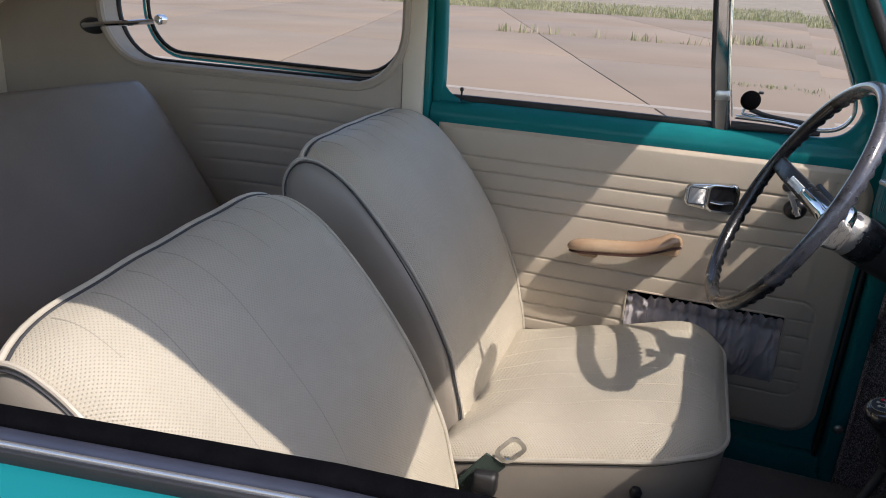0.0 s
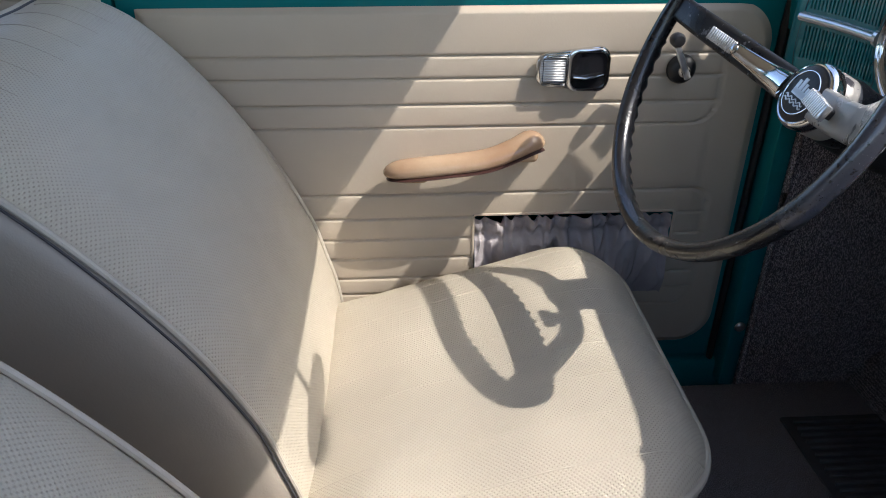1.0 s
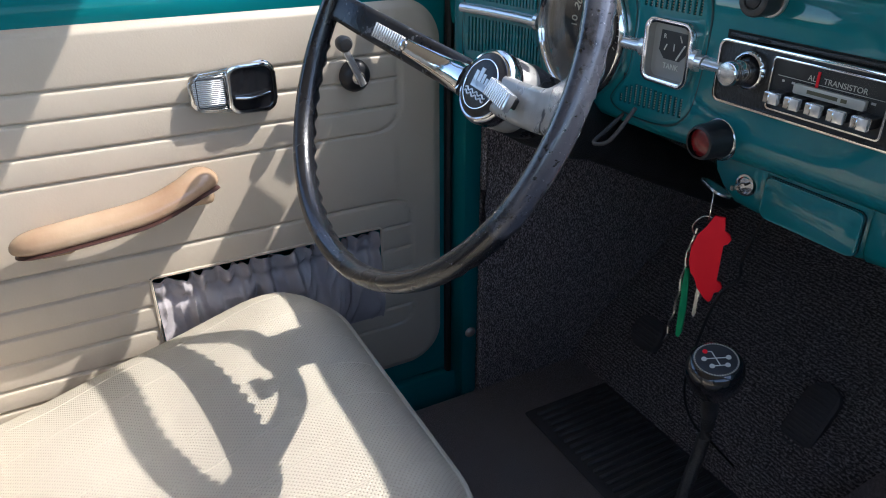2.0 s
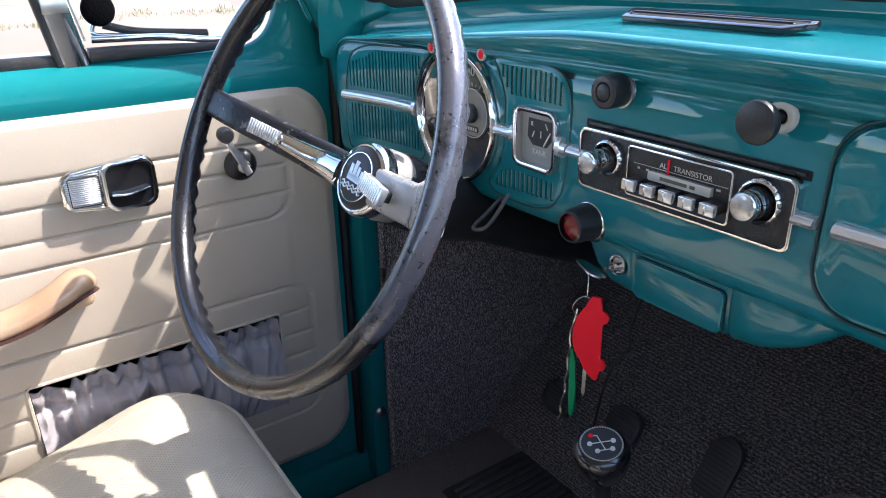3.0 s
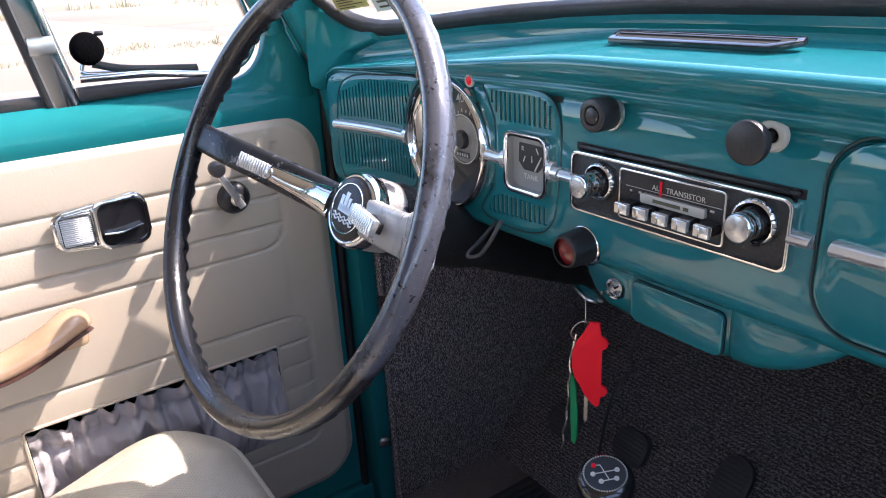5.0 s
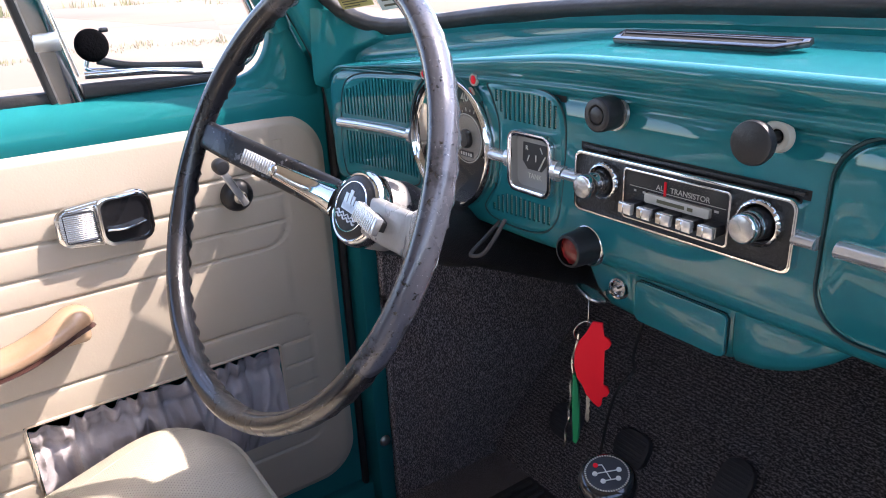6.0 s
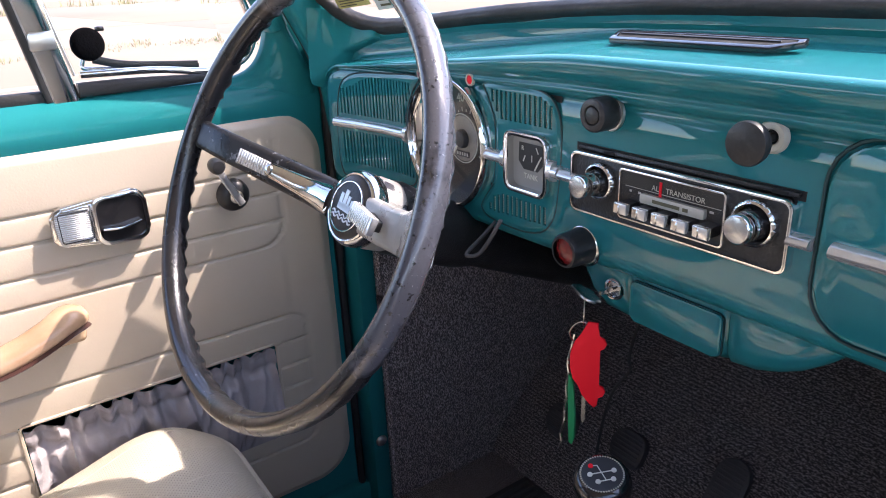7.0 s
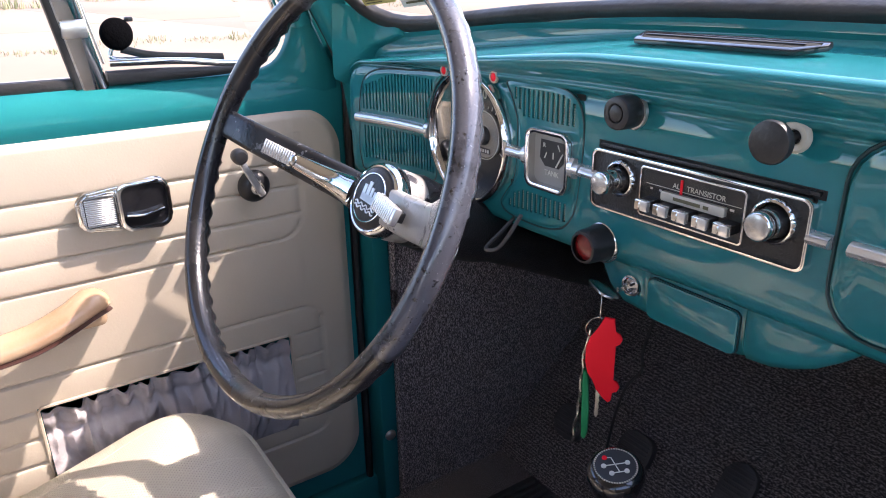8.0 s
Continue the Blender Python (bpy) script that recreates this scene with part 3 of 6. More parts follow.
    part("window_lip", sweep(loop, circle(0.011, 8), closed=True, up=(0, 1, 0)), M_QUARTER, body)
    loop = [Vector((x - 1.15, y(0.655), z + 1.165)) for x, z in rrect(0.83, 0.345, 0.13, 8)]
    part("window_rubber", sweep(loop, circle(0.0065, 8), closed=True, up=(0, 1, 0)), M_RUBBER, body)
    # sill
    bm = span((-1.8, y(0.60), 0.20), (0.30, y(0.67), 0.31), 0.01)
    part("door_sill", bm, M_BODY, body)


def build_quarter_trim():
    ribs = [0.937, 0.892, 0.853, 0.812, 0.768, 0.715]

    def fn(u, v):
        x, z = -1.44 + 0.70 * u, 0.45 + 0.535 * v
        d = 0.0
        for r in ribs:
            fade = sstep(-1.36 - (0.95 - r) * -0.3, -1.24 - (0.95 - r) * -0.3, x) * sstep(-0.735, -0.80, x)
            d -= 0.0045 * fade * math.exp(-((z - r) / 0.0032) ** 2)
        z2 = z + (0.012 * math.sin((x + 0.735) * 2.2) + 0.016 * math.sin(math.pi * u)) * sstep(1.0, 0.9, v)
        bulge = 0.010 * math.sin(math.pi * min(1, max(0, v))) ** 0.5
        edge = min(u, 1 - u, v, 1 - v)
        return (x, 0.598 - bulge * sstep(0, 0.06, edge) - d, z2), (x, z)
    part("quarter_trim", sheet(fn, 60, 180), M_QUARTER, body, "cream quilted vinyl quarter trim with moulded ribs")


def build_shell():
    # front bulkhead, toe board, floor, rear wall
    part("front_bulkhead", span((0.86, YC - 0.68, 0.2), (0.90, YC + 0.68, 0.93), 0.01), M_SATIN, body)
    part("under_floor", span((-1.97, YC - 0.64, 0.20), (0.9, YC + 0.64, 0.235), 0.01), M_SATIN, body)
    part("rear_wall", span((-1.97, YC - 0.66, 0.3), (-1.93, YC + 0.66, 1.45), 0.01), M_HEAD, body)

    part("tail_panel", span((-1.985, YC - 0.69, 0.2), (-1.968, YC + 0.69, 1.30), 0.006), M_BODY, body, "teal painted tail panel")

    def cowl(u, v):
        yy = YC + (u * 2 - 1) * 0.66
        p = windscreen_base(yy)
        q = Vector((p.x - 0.002 + 0.62 * v, yy, p.z - 0.004 + 0.012 * sstep(0.12, 0.34, yy) - 0.150 * sstep(0, 0.10, v) - 0.05 * v * v - 0.02 * v))
        return q, (u, v)
    part("cowl", sheet(cowl, 30, 10), M_BODY, body, "teal painted cowl ahead of the windscreen")


build_roof()
for s in (1, -1):
    build_pillars(s)
build_quarter_trim()
build_shell()

# windscreen: rubber seal and glass
def build_windscreen():
    w = thing("window_1", (0.35, YC, 1.06), "laminated windscreen set in a thick black rubber seal", "windscreen", kind="structure")
    n = 30
    half = 0.545
    low = [windscreen_base(YC - half + (2 * half + 0.045) * k / n) + Vector((0.006, 0, 0.0085)) for k in range(n + 1)]
    for p in low:
        p.z += 0.007 * sstep(0.12, 0.34, p.y)
    high = [header(YC + 0.560 - 1.060 * k / n) + Vector((0.012, 0, -0.03)) for k in range(n + 1)]

    def corner(a, b, c, k=7):
        return [(1 - t) ** 2 * a + 2 * t * (1 - t) * b + t * t * c for t in [i / k for i in range(1, k)]]
    up_l = low[-1] + (high[0] - low[-1]) * 0.27
    dn_l = low[-1] + (high[0] - low[-1]) * 0.86
    up_r = low[0] + (high[-1] - low[0]) * 0.16
    dn_r = low[0] + (high[-1] - low[0]) * 0.86
    low2, high2 = low[3:-3], high[2:-2]
    loop = low2 + corner(low2[-1], low[-1], up_l) + [up_l, dn_l] + corner(dn_l, high[0], high2[0]) + high2 + corner(high2[-1], high[-1], dn_r) + [dn_r, up_r] + corner(up_r, low[0], low2[0])
    bm = sweep(loop, [(x, y) for x, y in rrect(0.016, 0.017, 0.006, 4)], closed=True, up=(-0.5, 0, 0.85))
    part("rubber_seal", bm, M_RUBBER, w, "thick black rubber windscreen seal")

    def fn(u, v):
        k = u * n
        i = min(n - 1, int(k))
        a = low[i].lerp(low[i + 1], k - i)
        b = high[n - i].lerp(high[n - i - 1], k - i)
        return a.lerp(b, v), (u, v)
    g = part("pane", sheet(fn, 30, 12), M_GLASS, w, "clear curved windscreen glass")
    g.visible_shadow = False
    # papers stuck inside the lower corner
    for name, mat, y0, y1, v0, v1, label in (("sticker", M_PAPER, 0.534, 0.480, 0.085, 0.170, "yellow printed inspection sticker"), ("sticker", M_PAPER2, 0.473, 0.400, 0.062, 0.235, "white and blue printed sticker")):
        def q(u, v, y0=y0, y1=y1, v0=v0, v1=v1):
            p, _ = fn((y0 + (y1 - y0) * u - (YC - half)) / (2 * half + 0.045), v0 + (v1 - v0) * v)
            return p + Vector((-0.004, 0, 0.0)), (u, v)
        st = part(name, sheet(q, 4, 4), mat, w, label)
        for r in range(9):
            def qb(u, v, r=r, q=q):
                p, _ = q(0.12 + (0.76 if r % 2 else 0.5) * u, 0.06 + 0.1 * r + 0.04 * v)
                return p + Vector((-0.0015, 0, 0)), (u, v)
            part("printed_line", sheet(qb, 3, 1), M_INK, st)


build_windscreen()

# ---- floor and foot well ----
def build_floor():
    fl = thing("floor", (0.1, YC, 0.24), "black looped carpet over floor, tunnel and foot well", "floor", kind="structure")
    part("floor_carpet", span((-1.3, YC - 0.60, 0.24), (0.60, YC + 0.60, 0.275), 0.005), M_CARPET, fl)

    def tunnel(u, v):
        x = -1.2 + 1.9 * v
        h = 0.395 + 0.05 * sstep(0.35, 0.70, x) + 0.0
        a = math.pi * u
        c, s_ = math.cos(a), math.sin(a)
        return (x, YC - 0.10 * math.copysign(abs(c) ** 0.6, c), 0.26 + (h - 0.26) * abs(s_) ** 0.5), (u, x)
    part("tunnel_carpet", sheet(tunnel, 24, 30), M_CARPET, fl)

    def toe(u, v):
        y = YC - 0.60 + 1.20 * u
        t = v
        x = 0.50 + 0.30 * sstep(0, 0.6, t) + 0.05 * t
        z = 0.272 + 0.70 * t ** 1.15
        return (x, y, z), (y, z)
    part("toe_board_carpet", sheet(toe, 30, 30), M_TOE, fl, "black carpet woven in fine ribs")
    for s in (1, -1):
        y0, y1 = side_y(0.573, s), side_y(0.60, s)
        part("kick_panel_carpet", span((0.293, y0, 0.26), (0.87, y1, 0.99), 0.006), M_CARPET, fl)
        part("carpet_binding", tube([(0.296, side_y(0.570, s), 0.28), (0.294, side_y(0.570, s), 0.6), (0.296, side_y(0.570, s), 0.93)], 0.005, 6), M_CARPET, fl)
    return fl


build_floor()

# ---- doors ----
GROOVES_UP = [0.861, 0.829, 0.791, 0.753]
GROOVES_LOW = [0.609, 0.572, 0.537, 0.500, 0.470]
POCKET = (-0.183, 0.138, 0.462, 0.613)


def panel_depth(x, z):
    """How far the padded trim stands out of the door at a place."""
    d = 0.0

    def groove(dist, k=0.0036, w=0.0019):
        return -k * math.exp(-(dist / w) ** 2)
    # upper ribs, the last one turning up in a rounded corner
    xr, zr, rad = 0.172, 0.757, 0.035
    for g in GROOVES_UP[:3]:
        if x < xr - 0.003:
            d += groove(z - g)
    if x < xr - rad:
        d += groove(z - zr)
    elif z < zr + rad:
        d += groove(math.hypot(x - (xr - rad), z - (zr + rad)) - rad) if x > xr - rad else 0
    elif z < 0.90:
        d += groove(x - xr)
    # lower field with rounded front corners
    xl, zt, zb, rad = 0.188, 0.650, 0.437, 0.03
    qx, qz = x - (xl - rad), 0.0
    if z > zt - rad:
        qz = z - (zt - rad)
    elif z < zb + rad:
        qz = (zb + rad) - z
    if qx > 0 and qz > 0:
        d += groove(math.hypot(qx, qz) - rad)
    elif qx > 0:
        if zb < z < zt:
            d += groove(x - xl)
    elif x < xl - rad:
        d += groove(z - zt) + groove(z - zb)
    inside = x < xl - 0.004 and zb < z < zt
    if inside and not (POCKET[0] - 0.004 < x < POCKET[1] + 0.004):
        for g in GROOVES_LOW:
            d += groove(z - g)
    # the stuffing swells between the seams
    seams = [0.93] + [g for g in GROOVES_UP] + [0.650] + GROOVES_LOW + [0.437]
    for a, b in zip(seams, seams[1:]):
        if b < z < a and x < 0.165:
            t = (z - b) / (a - b)
            d += 0.0016 * math.sin(math.pi * t) ** 0.7 * min(1, (a - b) / 0.05)
    return d


def build_trim_panel(door, s):
    x0, x1, z0, z1 = -0.642, 0.238, 0.352, 0.929
    rad = 0.06

    def fn(u, v):
        x, z = x0 + (x1 - x0) * u, z0 + (z1 - z0) * v
        # rounded outline: pull the corner places onto the arc
        for cx, cz, sx, sz in ((x1 - rad, z1 - rad, 1, 1), (x1 - rad, z0 + rad, 1, -1)):
            dx, dz = (x - cx) * sx, (z - cz) * sz
            if dx > 0 and dz > 0:
                m_ = max(dx, dz)
                l_ = math.hypot(dx, dz)
                if l_ > 0:
                    k = m_ / l_
                    x, z = cx + sx * dx * k, cz + sz * dz * k
        roll = 0.006 * (1 - sstep(0, 0.012, min(u * (x1 - x0), (1 - u) * (x1 - x0), v * (z1 - z0), (1 - v) * (z1 - z0))))
        return (x, side_y(0.600 - panel_depth(x, z) + roll, s), z), (x, z)

    def hole(u, v):
        x, z = x0 + (x1 - x0) * u, z0 + (z1 - z0) * v
        return s > 0 and POCKET[0] < x < POCKET[1] and POCKET[2] < z < POCKET[3]
    nu, nv = (190, 560) if s > 0 else (40, 200)
    part("trim_panel", sheet(fn, nu, nv, skip=hole), M_VINYL, door, "cream padded vinyl door panel with pressed horizontal ribs", sharp=70)


def build_door(s):
    y = lambda v: side_y(v, s)
    name = "door_1" if s > 0 else "door_2"
    door = thing(name, (-0.2, y(0.64), 0.30), "closed teal car door with cream ribbed trim and window wound down" if s > 0 else "teal car door with its window wound fully down", "car door", kind="structure")
    prof = [(0.606, 0.32), (0.606, 0.925), (0.603, 0.934), (0.604, 0.948), (0.609, 0.962), (0.618, 0.971), (0.628, 0.976), (0.634, 0.972), (0.640, 0.972), (0.646, 0.976), (0.662, 0.972), (0.672, 0.955), (0.680, 0.90), (0.690, 0.75), (0.685, 0.5), (0.672, 0.32)]
    notch = [(0.606, 0.32), (0.606, 0.440), (0.640, 0.440), (0.640, 0.617), (0.606, 0.617)]
    solids = []
    for xa, xb, cut in ((-0.664, -0.186, False), (-0.186, 0.141, s > 0), (0.141, 0.245, False)):
        pr = notch + prof[1:] if cut else prof
        bm = bmesh.new()
        loops = [[bm.verts.new((xx, y(a), b)) for a, b in pr] for xx in (xa, (xa + xb) / 2, xb)]
        for a, b in zip(loops, loops[1:]):
            for k in range(len(pr)):
                bm.faces.new((a[k], a[(k + 1) % len(pr)], b[(k + 1) % len(pr)], b[k]))
        bm.faces.new(loops[0])
        bm.faces.new(loops[-1][::-1])
        solids.append(bm)
    bm = join(*solids)
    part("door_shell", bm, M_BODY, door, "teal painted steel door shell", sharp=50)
    # window frame
    rail = smooth_path([(-0.655, y(0.632), 0.97), (-0.655, y(0.628), 1.1), (-0.655, y(0.615), 1.30), (-0.625, y(0.607), 1.358), (-0.4, y(0.603), 1.372), (-0.1, y(0.60), 1.37), (0.0, y(0.598), 1.355 if s > 0 else 1.372), (0.058, y(0.600), 1.30 if s > 0 else 1.335), (0.148, y(0.608), 1.14), (0.190, y(0.612), 1.058), (0.200, y(0.614), 1.035)], 6)
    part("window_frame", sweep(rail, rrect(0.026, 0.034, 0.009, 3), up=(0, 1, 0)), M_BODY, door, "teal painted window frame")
    # the frame's rounded foot
    bm = bmesh.new()
    def gusset(u, v):
        x = -0.645 + 0.07 * u
        zz = 0.975 + 0.055 * (1 - math.sqrt(max(0, 1 - (1 - u) ** 2))) * v
        return (x, y(0.614 + 0.010 * v), zz), (u, v)
    part("frame_foot", sheet(gusset, 8, 4), M_BODY, door)
    inner = smooth_path([(0.1865, 0.618, 1.062), (0.1885, 0.618, 1.030), (0.181, 0.618, 1.006), (0.166, 0.619, 0.988), (0.143, 0.620, 0.979), (0.105, 0.620, 0.974)], 6)
    outer = smooth_path([(0.2005, 0.602, 1.060), (0.2125, 0.602, 1.034), (0.2275, 0.602, 1.002), (0.238, 0.602, 0.976), (0.2425, 0.603, 0.950), (0.2435, 0.605, 0.925)], 6)
    bm = bmesh.new()
    loops = []
    for a, b in zip(inner, outer):
        row = []
        for t, dy in ((0, 0.018), (0, 0.006), (0.06, 0.0015), (0.2, -0.003), (0.5, -0.004), (0.8, -0.003), (0.96, 0.001), (1, 0.006), (1, 0.03)):
            p = a.lerp(b, t)
            row.append(bm.verts.new((p.x, y(p.y + dy), p.z)))
        loops.append(row)
    for a, b in zip(loops, loops[1:]):
        for k in range(len(a) - 1):
            bm.faces.new((a[k], a[k + 1], b[k + 1], b[k]))
    part("frame_corner", bm, M_BODY, door, "smooth teal corner of the window frame", sharp=70)
    if s < 0:
        return door
    # felts along the window slot
    part("window_felt", sweep([(-0.63, y(0.632), 0.980), (-0.3, y(0.632), 0.981), (-0.06, y(0.632), 0.979)], rrect(0.012, 0.016, 0.004, 2)), M_RUBBER, door, "black window felt")
    part("window_felt", sweep([(-0.63, y(0.645), 0.978), (-0.3, y(0.645), 0.979), (-0.06, y(0.645), 0.978)], rrect(0.010, 0.014, 0.004, 2)), M_RUBBER, door, "black outer window wiper seal")
    return door


def build_vent(door, s):
    y = lambda v: side_y(v, s)
    # the passenger's vent, out of view, is narrowed so its shadow clears the seat
    at = lambda x: x if s > 0 else 0.200 - (0.200 - x) * 0.42
    part("divider_bar", sweep([(at(-0.050), y(0.628), 0.972), (at(-0.072), y(0.622), 1.10), (at(-0.108), y(0.606), 1.36)], rrect(0.030, 0.011, 0.0050, 4), up=(0, 1, 0)), M_CHROME, door, "chrome window divider bar")
    part("divider_channel", sweep([(at(-0.066), y(0.630), 0.975), (at(-0.088), y(0.624), 1.10), (at(-0.124), y(0.608), 1.36)], rrect(0.010, 0.014, 0.003, 2), up=(0, 1, 0)), M_RUBBER, door, "black felt window channel")
    part("divider_clip", span((at(-0.0748), y(0.6178), 1.030), (at(-0.0480), y(0.634), 1.050), 0.002), M_DULL, door)
    part("vent_rubber", sweep(smooth_path([(at(-0.036), y(0.628), 0.984), (at(0.02), y(0.628), 0.984), (at(0.07), y(0.627), 0.983), (at(0.125), y(0.626), 0.983)], 4), rrect(0.017, 0.016, 0.005, 3), scale=lambda t: 1.0 - 0.55 * t * t), M_RUBBER, door, "thick black rubber under the vent window")
    frame_ = smooth_path([(at(-0.03), y(0.634), 1.0), (at(0.05), y(0.634), 0.997), (at(0.11), y(0.632), 0.990), (at(0.148), y(0.630), 0.994), (at(0.168), y(0.628), 1.010), (at(0.174), y(0.627), 1.036), (at(0.160), y(0.622), 1.080), (at(0.122), y(0.616), 1.155), (at(0.080), y(0.609), 1.224), (at(0.02), y(0.602), 1.32), (at(-0.03), y(0.60), 1.345)], 6)
    vent = part("vent_window", sweep(frame_, rrect(0.008, 0.010, 0.003, 3), up=(0, 1, 0)), M_CHROME, door, "chrome framed quarter vent window")

    def glass(u, v):
        z = 1.0 + 0.34 * v
        a = at(-0.040 - 0.07 * v)
        b = at(0.15 - 0.17 * v)
        return (a + (b - a) * u, y(0.633 - 0.03 * v), z), (u, v)
    g = part("pane", sheet(glass, 4, 4), M_GLASS, vent, "clear vent glass")
    g.visible_shadow = False
    part("pane_edge", tube([(at(-0.036), y(0.633), 1.0), (at(-0.072), y(0.618), 1.17), (at(-0.105), y(0.604), 1.335)], 0.0016, 6, 2), M_DULL, vent)


def build_sill(door):
    """Rubbers and moulding along the outer waist of the passenger's door."""
    for nm, yy, zz, w, h, mt, lb in (("window_felt", 0.6310, 0.978, 0.014, 0.016, M_FELT, "black window felt"), ("window_wiper", 0.6430, 0.977, 0.0085, 0.014, M_WIPER, "weathered blue-grey wiper rubber"),
                                     ("waist_moulding", 0.6487, 0.978, 0.0028, 0.010, M_ALU, "thin bright waist moulding"), ("moulding_gap", 0.6510, 0.977, 0.003, 0.008, M_RUBBER, "")):
        part(nm, sweep([(-0.64 + 0.082 * k, mir(yy), zz) for k in range(11)], rrect(w, h, min(w, h) * 0.35, 3)), mt, door, lb)


def swing(door):
    """The passenger's door bows outwards towards its lock; its unseen frame leans in to let sun onto the seat."""
    for ob in door.children_recursive:
        if ob.type == 'MESH':
            for v in ob.data.vertices:
                v.co.y += 0.020 + 0.15 * min(0.0, v.co.x + 0.18) * (1 - sstep(1.0, 1.35, v.co.z)) + 0.085 * sstep(1.0, 1.35, v.co.z)


def build_driver_fittings(door):
    # pocket: box, pleated front and elastic hem
    x0, x1, z0, z1 = POCKET
    # The box is coloured near-black for the shade inside the pocket.
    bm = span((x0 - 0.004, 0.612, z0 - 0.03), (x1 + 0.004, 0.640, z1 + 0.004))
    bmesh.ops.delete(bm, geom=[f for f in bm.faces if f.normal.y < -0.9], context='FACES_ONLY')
    part("pocket_recess", bm, M_VOID_SHADE, door, "door pocket recess, its inner shade put in as near-black")

    def cloth(u, v):
        x = x0 + 0.003 + (x1 - x0 - 0.006) * u
        w = u + 0.030 * noise.noise(Vector((u * 9, 1.7, 0.3))) + 0.012 * noise.noise(Vector((u * 23, 4.1, v)))
        top = z1 - 0.009 - 0.010 * max(0.0, noise.noise(Vector((w * 16, 0.5, 2.2)))) - 0.004 * math.sin(w * 60) ** 2
        z = z0 - 0.025 + (top - z0 + 0.025) * v
        pleat = math.sin(w * 70) * (0.15 + 0.85 * v ** 3) + 0.5 * math.sin(w * 131 + 2) * v ** 5
        drape = 1 - 2.4 * abs(noise.noise(Vector((w * 7 + 0.9 * v, v * 1.3 - u * 2, 5.5))))
        crease = 1 - 2.6 * abs(noise.noise(Vector((w * 15 - 1.5 * v, v * 3.4 + u * 3, 9.1))))
        slump = noise.noise(Vector((u * 4.5, v * 1.4, 8.0)))
        puff = math.sin(math.pi * min(1, v * 0.9 + 0.1)) ** 0.6 * (1 + 0.5 * math.exp(-((u - 0.10) / 0.09) ** 2))
        neck = 0.009 * math.exp(-((v - 0.84) / 0.05) ** 2)
        hang = (1 - 0.7 * v * v) * min(1, v * 3)
        return (x, 0.6155 - 0.012 * puff + neck - 0.0060 * pleat - (0.017 * drape + 0.008 * crease + 0.012 * slump) * hang, z), (x, z)
    part("pocket_cloth", sheet(cloth, 220, 60), M_POCKET, door, "grey gathered vinyl map pocket")

    def hem(u, v):
        x = x0 + 0.003 + (x1 - x0 - 0.006) * u
        w = u + 0.030 * noise.noise(Vector((u * 9, 1.7, 0.3)))
        z = z1 - 0.008 - 0.010 * max(0.0, noise.noise(Vector((w * 16, 0.5, 2.2)))) - 0.007 * v - 0.004 * math.sin(w * 60) ** 2
        return (x, 0.6065 - 0.0050 * math.sin(w * 70) - 0.0015 * math.sin(w * 131 + 2), z), (x, z)
    part("pocket_hem", sheet(hem, 220, 3), M_POCKET, door)
    edge = [(x0, 0.600, z0 + 0.01), (x0, 0.599, z1 - 0.004), (x0 + 0.004, 0.599, z1), (x1 - 0.004, 0.599, z1), (x1, 0.599, z1 - 0.004), (x1, 0.600, z0 + 0.01)]
    part("pocket_edge", sweep([Vector(p) for p in edge], circle(0.0022, 6), up=(0, 1, 0)), M_VINYL, door)

    # armrest: a soft tan grab with a brown lower edge
    path = smooth_path([(-0.318, 0.579, 0.697), (-0.288, 0.567, 0.703), (-0.23, 0.560, 0.711), (-0.17, 0.559, 0.719), (-0.13, 0.561, 0.733), (-0.108, 0.566, 0.743), (-0.094, 0.580, 0.741)], 6)
    sec = [(0.0215 * math.cos(a), (0.018 if math.sin(a) > 0 else 0.011) * math.sin(a)) for a in [2 * math.pi * k / 18 for k in range(18)]]

    def grow(t):
        a, b = min(1.0, t / 0.22 + 0.03), min(1.0, (1 - t) / 0.16 + 0.03)
        return max(0.22, math.sqrt(1 - (1 - a) ** 2) * math.sqrt(1 - (1 - b) ** 2))
    part("armrest", sweep(path, sec, scale=grow), M_TAN, door, "tan moulded armrest grip, worn and glossy")
    low = [p + Vector((0, -0.0015, -0.0082)) for p in path[1:]]
    part("armrest_edge", sweep(low, [(0.0220 * math.cos(a), 0.0042 * math.sin(a)) for a in [2 * math.pi * k / 12 for k in range(12)]], scale=grow), M_TANEDGE, door, "dark brown lower edge of the armrest")
    for x, z in ((-0.275, 0.695), (-0.112, 0.725)):
        part("armrest_foot", span((x - 0.022, 0.575, z - 0.018), (x + 0.022, 0.602, z + 0.012), 0.008, 3), M_TAN, door)

    # recessed latch: chrome escutcheon, black cup, chrome finger lever
    m = on_door(-0.048, 0.842, 0.594)
    def tray(g, r=0.016):
        """The escutcheon's outline: square at the cup, narrowing to the thumb plate, drawn in by g."""
        pts = []
        for px, py in rrect(0.104 - 2 * g, 0.064 - 2 * g, r - g * 0.5, 6):
            k = sstep(0.005, 0.055, -px)
            pts.append((px, py * (1 - 0.36 * k)))
        return pts
    latch = part("door_latch", join(plate(tray(0), 0, 0.006, 0.002), plate(tray(0.004), 0.004, 0.008, 0.002)), M_CHROME, door, "chrome recessed inside door latch", m=m)
    cup_o, cup_i = rrect(0.058, 0.060, 0.014), rrect(0.050, 0.050, 0.011)
    part("cup_rim", ring_plate([(px + 0.0205, py) for px, py in cup_o], [(px + 0.0215, py) for px, py in cup_i], 0.004, 0.0110, 0.0028), M_CHROME, latch, "raised chrome rim", m=m)
